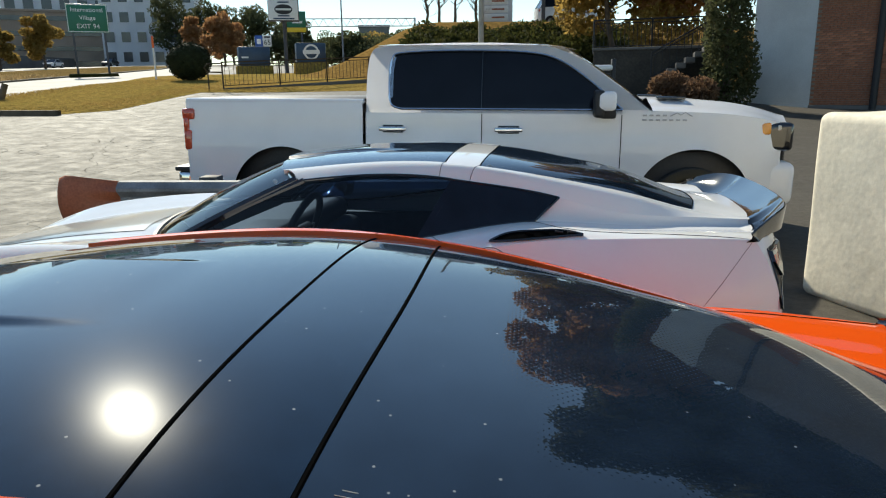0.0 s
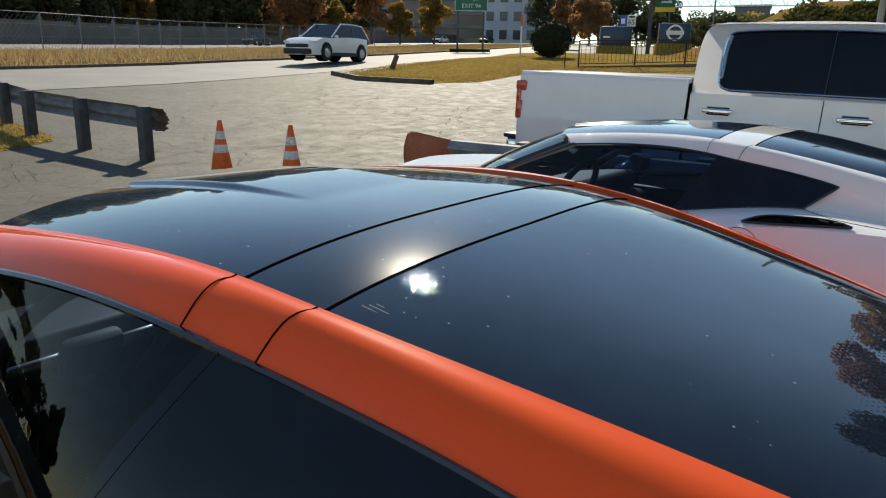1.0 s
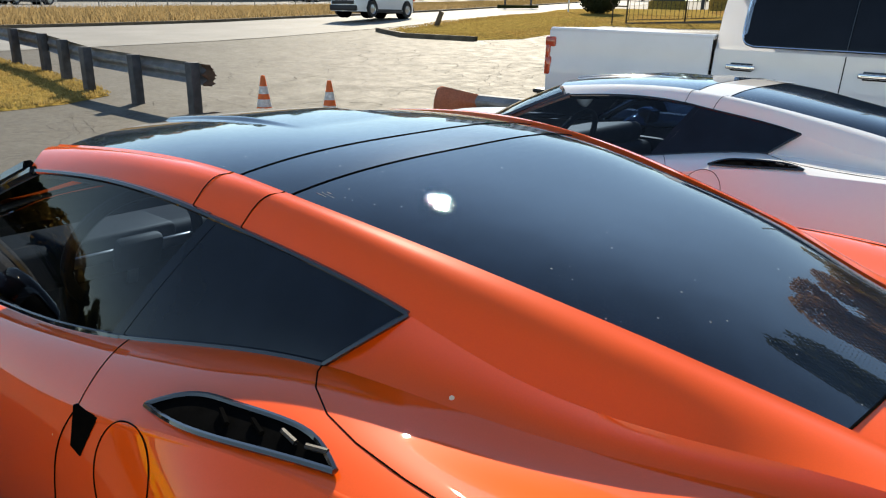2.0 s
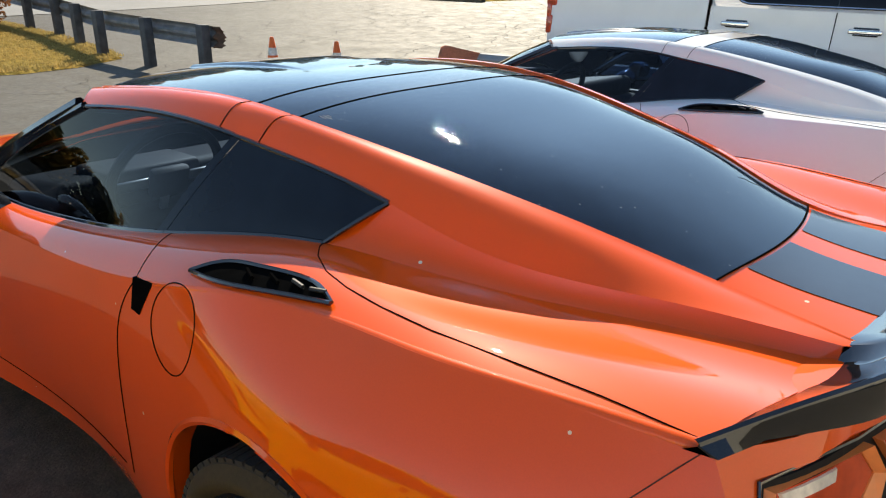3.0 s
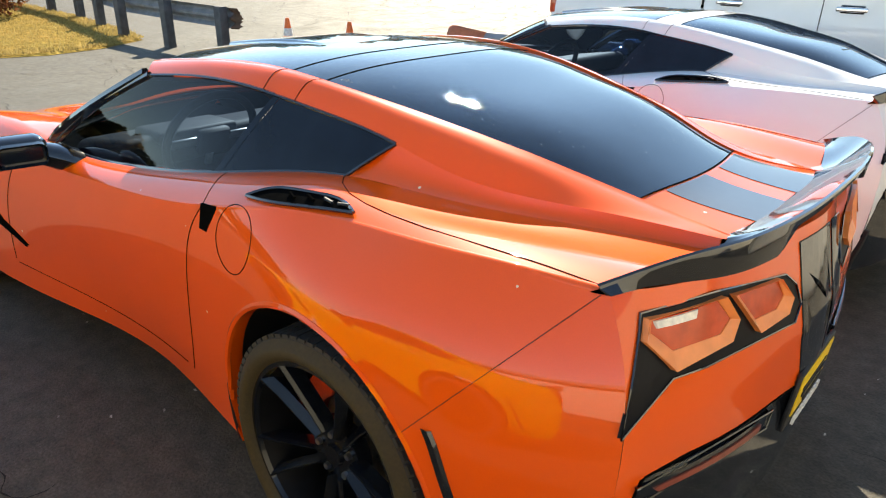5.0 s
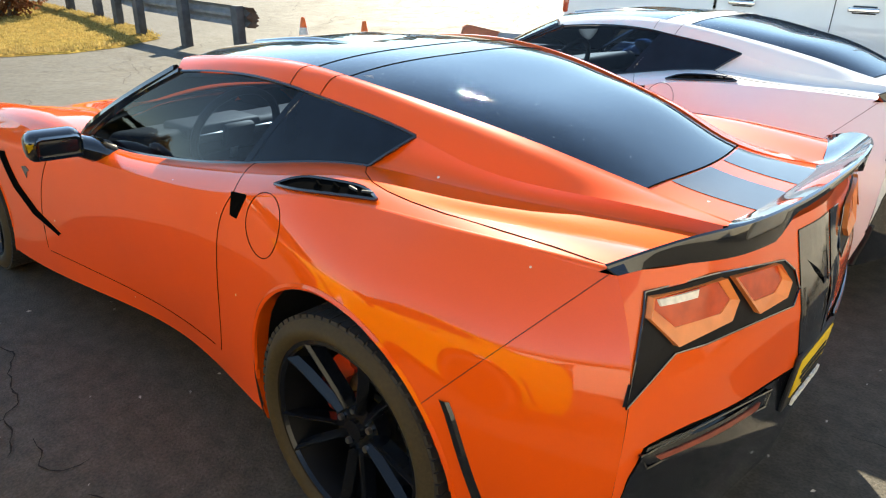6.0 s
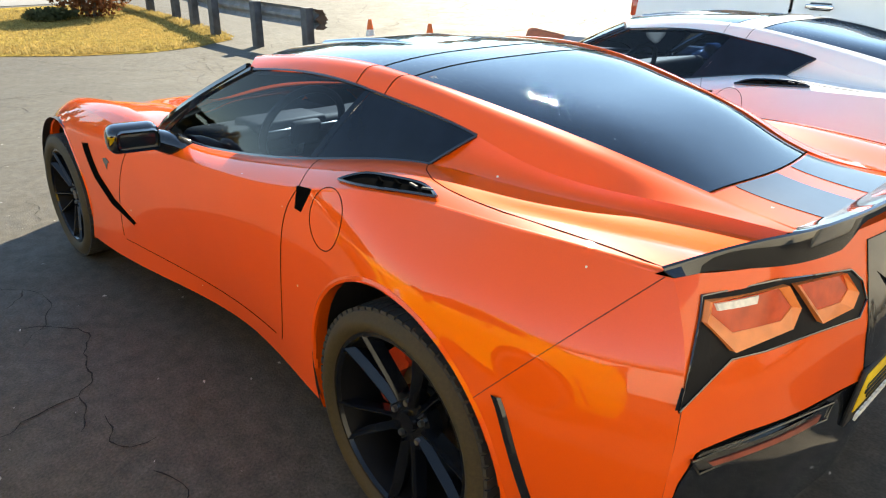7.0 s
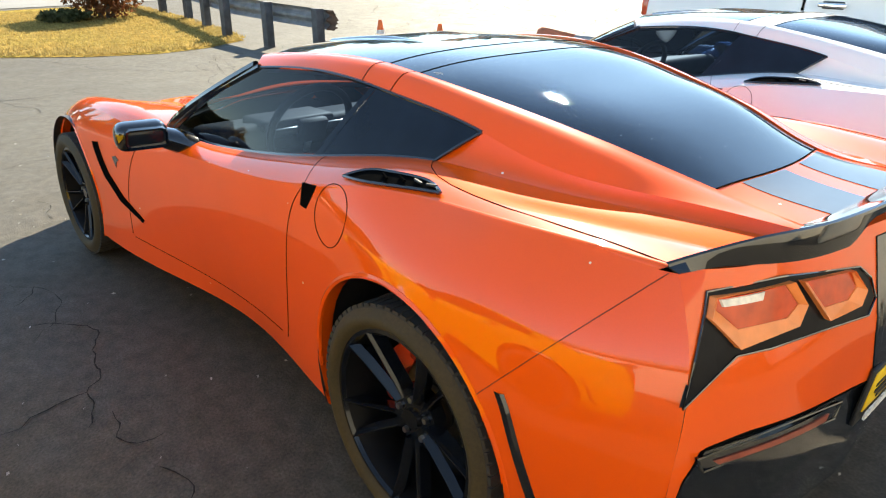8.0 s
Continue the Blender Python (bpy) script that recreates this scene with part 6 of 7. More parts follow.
def tree(name, label, x, y, high, wide, mat, seed, leaves=2600, size=.16, trunk_share=.3, bare=False, dz=0.0):
    t = empty(name, label, "tree")
    rnd = random.Random(seed)
    r0 = high * .018 + .05
    verts, faces = [], []

    def limb(p, q, r1, r2, n=4):
        pts = [p.lerp(q, i / n) + Vector((rnd.uniform(-1, 1), rnd.uniform(-1, 1), 0)) * (q - p).length * .04 * (0 < i < n) for i in range(n + 1)]
        k0 = len(verts)
        for i, pt in enumerate(pts):
            r = r1 + (r2 - r1) * i / n
            for j in range(7):
                a = 2 * math.pi * j / 7
                verts.append(pt + Vector((math.cos(a) * r, math.sin(a) * r, 0)))
        for i in range(n):
            for j in range(7):
                faces.append((k0 + i * 7 + j, k0 + i * 7 + (j + 1) % 7, k0 + i * 7 + 7 + (j + 1) % 7, k0 + i * 7 + 7 + j))
        return pts[-1]
    top = limb(Vector((0, 0, -.2)), Vector((rnd.uniform(-.3, .3), rnd.uniform(-.3, .3), high * .72)), r0, r0 * .3, 6)
    blobs = []
    for i in range(17):
        h = high * (trunk_share + (.62 - trunk_share) * rnd.random())
        a = rnd.uniform(0, 6.28)
        reach = wide * rnd.uniform(.45, .95) * (1.15 - .5 * h / high)
        e = limb(Vector((0, 0, h)), Vector((math.cos(a) * reach, math.sin(a) * reach, h + high * rnd.uniform(.08, .28))), r0 * .38, r0 * .08)
        if bare:
            for _ in range(4):
                limb(Vector((0, 0, h)).lerp(e, rnd.uniform(.4, .9)), e + Vector((rnd.uniform(-.5, .5), rnd.uniform(-.5, .5), rnd.uniform(.3, 1.0))) * wide * .4, r0 * .1, r0 * .03)
        s = wide * rnd.uniform(.26, .46)
        blobs.append((e.x, e.y, e.z, s, s, s * rnd.uniform(.6, .9)))
    blobs.append((top.x, top.y, high * .80, wide * .38, wide * .38, high * .18))
    blobs.append((top.x, top.y, high * .60, wide * .5, wide * .5, high * .2))
    mesh_ob("trunk", verts, faces, M_BARK, t)
    if not bare:
        v, f = leaf_cloud(blobs, leaves, size, seed)
        mesh_ob("crown", v, f, mat, t, smooth=False)
    t.matrix_basis = on_land(x, y, 0, dz)
    return t


def shrub(name, label, x, y, rx, ry, rz, mat, seed, n=5000, size=.045, dz=0.0, ball=False):
    """A clipped or loose shrub: short stems and a leafy shell."""
    s = empty(name, label, "shrub")
    bm = bmesh.new()
    for k in range(5):
        a = k * 1.26
        cyl(bm, (.08 * math.cos(a), .08 * math.sin(a), -.1), (.4 * rx * math.cos(a), .4 * ry * math.sin(a), rz), .05, .02, 6)
    part("stem", bm, M_BARK, s)
    rnd = np.random.RandomState(seed)
    blobs = [(0, 0, rz, rx, ry, rz)]
    if not ball:
        blobs += [(rx * rnd.uniform(-.5, .5), ry * rnd.uniform(-.5, .5), rz * rnd.uniform(.8, 1.4), rx * .6, ry * .6, rz * .6) for _ in range(5)]
    v, f = leaf_cloud(blobs, n, size, seed)
    mesh_ob("foliage", v, f, mat, s, smooth=False)
    if ball:
        bm = bmesh.new()
        bmesh.ops.create_icosphere(bm, subdivisions=4, radius=1, matrix=Matrix.Translation((0, 0, rz)) @ Matrix.Diagonal((rx * .93, ry * .93, rz * .93, 1)))
        for q in bm.verts:
            q.co += (q.co - Vector((0, 0, rz))) * .05 * noise.noise(q.co * 4)
        part("inner_foliage", bm, mat, s)
    s.matrix_basis = on_land(x, y, 0, dz)
    return s


shrub("ball_shrub", "large dark shrub clipped into a ball", -16.54, 31.92, 1.03, 1.03, .90, M_LEAFDARK, 5, 9000, .05, .08, True)
shrub("shrub", "dark reddish shrub on the lawn", -15.9, 3.55, .85, .95, .75, M_LEAFRED, 6, 9000, .05, .03)
shrub("shrub", "low green plant at the shrub's foot", -15.6, 2.6, .45, .5, .14, M_LEAFGREEN, 7, 900, .06, .03)

# woods behind the highway
woods = [("autumn_tree", "tall rust-orange autumn tree", M_LEAFORANGE), ("pine_tree", "tall dark green pine tree", M_LEAFGREEN), ("autumn_tree", "golden autumn tree among the woods", M_LEAFYELLOW)]
rnd = random.Random(12)
spots = []
for i in range(110):
    u = i / 109
    k = u * (len(wall_line) - 2)
    a, b = wall_line[int(k)], wall_line[min(int(k) + 1, len(wall_line) - 1)]
    fx = k - int(k)
    spots.append((a[0] + (b[0] - a[0]) * fx - rnd.uniform(3, 16), a[1] + (b[1] - a[1]) * fx + rnd.uniform(-3, 3)))
for i, (x, y) in enumerate(spots):
    nm, lab, mat = woods[rnd.choice((0, 1, 1, 2, 1, 1))]
    tree(nm, lab, x, y, rnd.uniform(9, 15.5), rnd.uniform(2.8, 4.4), mat, 100 + i, 3800, .36, .06)

# trees towards the gantry and over the bank
far = [(-48.8, 108.7, 8.6, 3.2, M_LEAFORANGE, "autumn_tree", "rust-orange autumn tree beyond the highway"),
       (-57.6, 115.6, 8.2, 2.6, M_LEAFORANGE, "autumn_tree", "pale orange autumn tree"),
       (-74, 143, 14.5, 5, M_LEAFGREEN, "pine_tree", "tall dark evergreen tree"),
       (-69, 146, 14, 5, M_LEAFGREEN, "pine_tree", "tall dark evergreen tree"),
       (-64, 148, 12.5, 5, M_LEAFGREEN, "pine_tree", "tall dark evergreen tree"),
       (-59, 150, 13, 4.5, M_LEAFGREEN, "pine_tree", "tall dark evergreen tree"),
       (-53, 155, 12, 4, M_LEAFGREEN, "pine_tree", "tall dark evergreen tree")]
for az, d, h, w in ((46, 124, 10.5, 3.2), (44, 125, 7.5, 2.6), (41.2, 127, 11.5, 3.4), (39, 128, 7.5, 2.4), (36.3, 131, 8.5, 2.9), (47.5, 124, 12, 3.5)):
    far.append((-math.sin(radians(az)) * d, math.cos(radians(az)) * d, h, w, M_LEAFORANGE if w > 3.0 else M_LEAFYELLOW, "autumn_tree", "orange autumn tree before the parking deck"))
rnd = random.Random(8)
for k in range(13):
    az = 19.5 - 1.15 * k
    d = rnd.uniform(150, 185)
    far.append((-math.sin(radians(az)) * d, math.cos(radians(az)) * d, rnd.uniform(5.5, 8.0), rnd.uniform(5, 7), M_LEAFYELLOW if k % 4 == 2 else M_LEAFGREEN, "autumn_tree" if k % 4 == 2 else "far_tree", "far hazy tree on the horizon"))
for i, (x, y, h, w, mat, nm, lab) in enumerate(far):
    tree(nm, lab, x, y, h, w, mat, 300 + i, 5200, .27, .06)

# ---- signs and far buildings ----
def lettering(text, size, mat, parent, m, name="lettering"):
    cu = bpy.data.curves.new(name, "FONT")
    cu.body, cu.size, cu.extrude = text, size, .004
    cu.align_x, cu.align_y = "CENTER", "CENTER"
    tmp = bpy.data.objects.new("tmp", cu)
    dg = bpy.context.evaluated_depsgraph_get()
    me = bpy.data.meshes.new_from_object(tmp.evaluated_get(dg))
    bpy.data.objects.remove(tmp)
    me.materials.clear()
    me.materials.append(mat)
    ob = new(name, me)
    ob.parent = parent
    ob.matrix_local = m
    return ob


def facing(x, y, z, az):
    """Pose of a sign that looks back along bearing az (degrees left of +y); its local x runs to the right, local z up."""
    return pose(x, y, z, 0, 0, az)


def at_bearing(az, d):
    return -math.sin(radians(az)) * d, math.cos(radians(az)) * d


# green highway sign
x, y = -31.16, 46.8
g = empty("highway_sign", "green highway exit sign with white border on two posts", "road sign")
g.matrix_basis = facing(x, y, rise(x, y), 34)
for s in (-1.0, 1.0):
    part("post", box(bmesh.new(), s, 0, 1.9, .14, .14, 4.4, .01), M_POST, g)
part("panel", box(bmesh.new(), 0, -.10, 4.0, 2.62, .05, 1.92, .02), M_SIGNGREEN, g)
for sx, sz, wd, hh in ((0, 4.90, 2.5, .045), (0, 3.10, 2.5, .045), (-1.26, 4.0, .045, 1.84), (1.26, 4.0, .045, 1.84)):
    part("border", box(bmesh.new(), sx, -.128, sz, wd, .012, hh), M_SIGNWHITE, g, smooth=False)
for k, (txt, z, sz) in enumerate((("International", 4.55, .40), ("Village", 4.02, .40), ("EXIT 94", 3.45, .44))):
    lettering(txt, sz, M_SIGNWHITE, g, pose(0, -.135, z, 90, 0, 0))
part("footing", box(bmesh.new(), 0, 0, .1, 3.2, .5, .3, .1), M_HEDGE, g)

# pylon sign with white face
x, y = at_bearing(19.76, 61)
g = empty("pylon_sign", "white sign board with a dark oval logo on a pole", "sign")
g.matrix_basis = facing(x, y, rise(x, y), 19.4)
part("pole", cyl(bmesh.new(), (0, 0, -.3), (0, 0, 4.4), .14, .14, 12), M_POST, g)
part("cabinet", box(bmesh.new(), 0, 0, 5.03, 2.5, .5, 1.75, .04), M_POST, g)
part("face", box(bmesh.new(), -.03, -.27, 5.03, 2.38, .04, 1.58, .02), M_SIGNWHITE, g)
v, f = lathe([(0, -.32), (.72, -.32), (.72, -.30)], 28)
o = mesh_ob("logo", [(a, b, c * .55 + 5.08) for a, b, c in v], f, M_MATTBLACK, g)
for z, wd in ((5.64, .9), (4.58, .9), (4.36, 1.7)):
    part("bar", box(bmesh.new(), 0, -.30, z, wd, .02, .11), M_SIGNBLUE, g, smooth=False)
part("bar", box(bmesh.new(), 0, -.335, 5.08, 1.25, .02, .15), M_SIGNWHITE, g, smooth=False)

# second green sign, speed and blue signs
x, y = at_bearing(18.75, 77)
g = empty("highway_sign", "green highway sign with a yellow lower panel", "road sign")
g.matrix_basis = facing(x, y, rise(x, y), 18)
part("panel", box(bmesh.new(), 0, 0, 5.18, 1.95, .06, 1.6, .02), M_SIGNGREEN, g)
part("panel", box(bmesh.new(), 0, -.02, 4.14, 1.95, .06, .46, .02), M_YELLOW, g)
part("bar", box(bmesh.new(), .1, -.06, 4.9, 1.0, .02, .22), M_SIGNWHITE, g, smooth=False)
part("post", cyl(bmesh.new(), (.5, .1, -.2), (.5, .1, 6.0), .1, .1, 8), M_POST, g)
x, y = at_bearing(21.25, 59)
g = empty("speed_sign", "white speed limit sign on a post", "road sign")
g.matrix_basis = facing(x, y, rise(x, y), 21)
part("post", cyl(bmesh.new(), (.1, .05, -.2), (.1, .05, 2.6), .05, .05, 8), M_POST, g)
part("panel", box(bmesh.new(), .1, 0, 2.55, .66, .03, .87, .02), M_SIGNWHITE, g)
lettering("65", .55, M_MATTBLACK, g, pose(.1, -.03, 2.42, 90, 0, 0))
part("bar", box(bmesh.new(), .1, -.03, 2.84, .45, .02, .12), M_MATTBLACK, g, smooth=False)
g2 = empty("blue_sign", "small blue service sign", "road sign")
g2.matrix_basis = facing(*at_bearing(21.78, 60), rise(*at_bearing(21.78, 60)), 21)
part("panel", box(bmesh.new(), 0, 0, 2.52, .6, .03, .95, .02), material("blue_sign_face", (.02, .09, .35), .4, vary=.1, scale=3), g2)
part("bar", box(bmesh.new(), 0, -.03, 2.52, .3, .02, .4), M_SIGNWHITE, g2, smooth=False)
part("post", cyl(bmesh.new(), (0, .05, -.2), (0, .05, 2.4), .05, .05, 8), M_POST, g2)

# blue containers with plain marks
for az, d, up, wd, lab in ((22.29, 55, .63, 2.25, "dark blue storage box with a small white mark"), (17.95, 53, .91, 2.1, "dark blue board sign with a round white logo")):
    x, y = at_bearing(az, d)
    g = empty("blue_box", lab, "sign")
    g.matrix_basis = facing(x, y, rise(x, y), az + 6)
    part("body", box(bmesh.new(), 0, 0, up + .68, wd, 1.2, 1.36, .05), M_SIGNBLUE, g)
    part("plinth", box(bmesh.new(), 0, 0, up / 2 - .1, wd * 1.15, 1.6, up + .2, .08), M_GRASS, g, "grass mound")
    if az < 20:
        v, f = lathe([(.42, -.63), (.55, -.63), (.55, -.60), (.42, -.60)], 28)
        mesh_ob("logo", [(a, b, c + up + .72) for a, b, c in v], f, M_SIGNWHITE, g)
        part("bar", box(bmesh.new(), 0, -.635, up + .72, 1.2, .02, .28), M_SIGNWHITE, g, smooth=False)
    else:
        part("bar", box(bmesh.new(), -.7, -.615, up + .6, .5, .02, .12), M_SIGNWHITE, g, smooth=False)

# white and orange delineator
x, y = -19.93, 34.88
g = empty("delineator", "thin white and orange marker post", "post")
part("stem", cyl(bmesh.new(), (0, 0, -.1), (0, 0, 1.7), .05, .05, 8), M_SIGNWHITE, g)
part("top", cyl(bmesh.new(), (0, 0, 1.7), (0, 0, 2.3), .06, .06, 8), M_CONE, g)
g.matrix_basis = on_land(x, y, 0)

# overhead gantry and lamp pole
x, y = at_bearing(13.7, 120)
g = empty("sign_gantry", "white steel truss gantry over the highway", "gantry")
g.matrix_basis = facing(x, y, rise(x, y), 13.7)
for zz in (6.5, 7.7):
    part("chord", cyl(bmesh.new(), (-9, 0, zz), (9, 0, zz), .09, .09, 8), M_SIGNWHITE, g)
for k in range(24):
    part("brace", cyl(bmesh.new(), (-9 + .75 * k, 0, 6.5 if k % 2 else 7.7), (-9 + .75 * (k + 1), 0, 7.7 if k % 2 else 6.5), .05, .05, 6), M_SIGNWHITE, g)
part("leg", cyl(bmesh.new(), (9, 0, -1), (9, 0, 7.8), .16, .16, 8), M_SIGNWHITE, g)
x, y = at_bearing(15.2, 90)
tagged(part("lamp_pole", cyl(bmesh.new(), (x, y, rise(x, y) - .2), (x, y, rise(x, y) + 10), .12, .08, 8), M_STEEL), "tall thin grey highway pole", "pole")


def block_building(name, label, az, d, wide, deep, high, mat, cols, rows_n, turn, band=False):
    """A far building with storeys of recessed windows and a parapet."""
    x, y = at_bearing(az, d)
    b = empty(name, label, "building")
    part("wall", box(bmesh.new(), 0, deep / 2, high / 2 - 1, wide, deep, high + 2), mat, b, smooth=False)
    part("roof", box(bmesh.new(), 0, deep / 2, high + .15, wide + .5, deep + .5, .5, .05), mat, b)
    sh, sw = high / rows_n, wide / cols
    for r in range(rows_n):
        if band:
            part("opening", box(bmesh.new(), 0, -.05, sh * (r + .55), wide * .94, .3, sh * .30), M_WINDOW, b, "dark open parking level", smooth=False)
            continue
        for c in range(cols):
            w = part("window", box(bmesh.new(), -wide / 2 + sw * (c + .5), -.04, sh * (r + .55), sw * .55, .2, sh * .5), M_WINDOW, b, smooth=False)
    b.matrix_basis = facing(x, y, rise(x, y), turn)
    return b


block_building("office_building", "pale grey office building with rows of windows", 29.2, 175, 20, 20, 17, M_BEIGE, 6, 4, 20)
block_building("parking_deck", "brown concrete parking deck with open levels", 38.5, 185, 44, 24, 13, M_BROWN, 8, 4, 32, True)
block_building("office_building", "white office building beyond the parking deck", 34.5, 190, 26, 20, 21, M_BEIGE, 7, 5, 28)
block_building("office_building", "far grey office building on the horizon", 12.6, 170, 7, 9, 9, M_WINDOW, 4, 3, 12)

# ---- bank, hedge and ramp ahead ----
def bank_height(x, y):
    u = min(1, max(0, (y - 36) / 16))
    w = min(1, max(0, (x + 17) / 10))
    return 3.9 * u * u * (3 - 2 * u) * w * w * (3 - 2 * w)


rows = []
for i in range(33):
    x = -19 + 39 * i / 32
    rows.append([(x, y, rise(x, y) - .1 + bank_height(x, y)) for y in [33 + 2.2 * j for j in range(16)]])
v, f = grid(rows)
tagged(mesh_ob("bank", v, f, M_STRAW, sharp=3.0), "straw-covered grass bank", "bank", kind="structure")
blobs = []
rnd = random.Random(5)
for i in range(46):
    x = -7.6 + 12.6 * i / 45
    y = 41.5 + rnd.uniform(-1, 1)
    blobs.append((x, y, rise(x, y) + bank_height(x, y) + .40, .8, .9, .85 + .25 * rnd.random()))
    blobs.append((x + .3, y + 3.0, rise(x, y) + bank_height(x, y + 3.0) + .25, 1.0, 1.2, .7 + .3 * rnd.random()))
h = empty("hedge", "long rough dark hedge on the bank", "hedge")
v, f = leaf_cloud(blobs, 30000, .13, 9)
mesh_ob("foliage", v, f, M_HEDGE, h, smooth=False)
for i, (az, d, hh) in enumerate(((8.6, 56, 4.2), (7.6, 57, 4.6), (6.4, 55, 4.4), (4.6, 56, 4.6))):
    x, y = at_bearing(az, d)
    tree("bare_tree", "small leafless multi-stem tree on the bank", x, y, hh, 1.5, M_LEAFGREEN, 60 + i, trunk_share=.12, bare=True, dz=bank_height(x, y))
x, y = at_bearing(3.1, 58)
g = empty("tenant_sign", "beige tenant board with white panels", "sign")
g.matrix_basis = facing(x, y, rise(x, y) + bank_height(x, y), 3)
part("frame", box(bmesh.new(), 0, 0, 1.6, 2.6, .3, 3.6, .04), M_BEIGE, g)
for k in range(4):
    part("panel", box(bmesh.new(), 0, -.17, .5 + .62 * k, 1.9, .05, .52, .02), M_SIGNWHITE, g)
    part("bar", box(bmesh.new(), .15, -.21, .5 + .62 * k, 1.0, .02, .12), M_RUST, g, smooth=False)
x, y = at_bearing(4.4, 40)
tagged(part("utility_pole", cyl(bmesh.new(), (x, y, rise(x, y) - .2), (x, y, rise(x, y) + 9), .16, .12, 12), M_CONCRETE), "pale wooden utility pole", "pole")
x, y = at_bearing(-.6, 58)
tagged(part("sign_post", cyl(bmesh.new(), (x, y, rise(x, y) + 3), (x, y, rise(x, y) + 11), .16, .14, 10), M_POST), "dark sign pole on the bank", "pole")
x, y = at_bearing(-1.9, 60)
g = road_car("box_truck", "white delivery truck on the upper drive", M_SUV, pose(x - 2, y, rise(x, y) + 3.9, 0, 0, 15), 5.5, 2.3, True, False)
tree("autumn_tree", "golden autumn tree above the hedge", *at_bearing(-5.8, 40), 8.0, 4.4, M_LEAFYELLOW, 71, 16000, .17, .05, dz=1.2)
tree("autumn_tree", "tall orange-leaved tree behind the building", *at_bearing(-13, 36), 15.5, 5.6, M_LEAFORANGE, 72, 16000, .26, .25)
tree("pine_tree", "tall dark pine behind the building", *at_bearing(-26, 34), 26.0, 7.0, M_LEAFGREEN, 73, 24000, .40, .3)
tree("pine_tree", "tall dark pine behind the building", *at_bearing(-40, 36), 30.0, 8.0, M_LEAFGREEN, 74, 24000, .44, .25)


def railing(name, label, pts, high, mat, step=.16, mid=True):
    """Posts, rails and pickets along (x, y, z) points."""
    g = empty(name, label, "railing")
    P = [Vector(p) for p in pts]
    for a, b in zip(P, P[1:]):
        n = max(1, round((b - a).length / 1.8))
        for i in range(n + 1):
            q = a.lerp(b, i / n)
            part("post", cyl(bmesh.new(), q - Vector((0, 0, .15)), q + Vector((0, 0, high)), .035, .035, 8), mat, g)
        k = max(1, round((b - a).length / step))
        for i in range(k):
            q = a.lerp(b, (i + .5) / k)
            o = mesh_ob("picket", *tube([q + Vector((0, 0, .10)), q + Vector((0, 0, high - .12))], .011, 4), mat, g, smooth=False)
    for hh in (high, high - .12, .10):
        seam([p + Vector((0, 0, hh)) for p in P], "rail", g, .028 if hh == high else .018, mat)
    return g


ramp = [(-12.53, 26.62), (-10.9, 28.7), (-9.4, 30.7), (-7.9, 32.6), (-6.5, 34.4)]
railing("ramp_railing", "bronze steel ramp railing with thin pickets", [(x, y, rise(x, y) + .12 + .05 * i) for i, (x, y) in enumerate(ramp)], 1.02, M_RAIL, .20)
loop = empty("handrail_loop", "bronze handrail loop at the ramp foot", "railing")
zl = rise(-12.53, 26.62) + .12
seam([(-12.53, 26.62, zl + .98), (-12.95, 26.2, zl + .95), (-13.05, 26.1, zl + .80), (-12.95, 26.2, zl + .64), (-12.53, 26.62, zl + .62)], "rail", loop, .03, M_RAIL)
seam([(-12.95, 26.2, zl - .2), (-12.95, 26.2, zl + .66)], "post", loop, .03, M_RAIL)
g = empty("ramp", "concrete access ramp edge", "ramp")
rows = []
for i, (x, y) in enumerate(ramp):
    z = rise(x, y)
    rows.append([(x, y - .10, z - .2), (x, y - .10, z + .12 + .05 * i), (x, y + 1.5, z + .12 + .05 * i)])
v, f = grid(rows)
# Dark grey slab: the shade on the concrete is put into its colour.
mesh_ob("slab", v, f, M_WALLDARK, g)

# retaining wall, steps and upper landing beside the building
g = empty("retaining_wall", "retaining wall coloured dark for tree shade, with a pale coping", "wall")
x0, y0 = at_bearing(-4.5, 27)
x1, y1 = at_bearing(-13.5, 27)
mid = Vector(((x0 + x1) / 2, (y0 + y1) / 2, 0))
ang = math.degrees(math.atan2(y1 - y0, x1 - x0))
part("wall", box(bmesh.new(), mid.x, mid.y, 1.35, math.hypot(x1 - x0, y1 - y0), .35, 2.7, .02, rz=ang), M_RETAIN, g)
part("coping", box(bmesh.new(), mid.x, mid.y, 2.74, math.hypot(x1 - x0, y1 - y0) + .1, .45, .10, .02, rz=ang), M_WALLDARK, g)
part("landing", box(bmesh.new(), mid.x + .5, mid.y + 2.2, 2.2, math.hypot(x1 - x0, y1 - y0), 4.0, .9, .02, rz=ang), M_STRAW, g)
railing("landing_railing", "dark steel landing railing", [(x0, y0 + .2, 2.75), ((x0 + x1) / 2, (y0 + y1) / 2 + .2, 2.75), (x1, y1 + .2, 2.75)], 1.05, M_MATTBLACK, .15)
st = empty("steps", "grey concrete outdoor steps", "stairs")
for k in range(6):
    part("step", box(bmesh.new(), x1 - .4 - .3 * k, y1 - .9, 2.6 - .18 * k, .32, 1.3, .18, .01, rz=ang), M_WALLDARK, st)
railing("stair_railing", "sloping dark stair handrail", [(x1 - .2, y1 - .3, 2.7), (x1 - 2.2, y1 - .3, 1.6)], .95, M_MATTBLACK, .3)
g = empty("motorcycle_rack", "dark framed cart with a pale cover beside the wall", "cart")
x, y = at_bearing(-3.6, 21)
part("frame", box(bmesh.new(), x, y, 1.75, 1.6, .5, .08, .03), M_MATTBLACK, g)
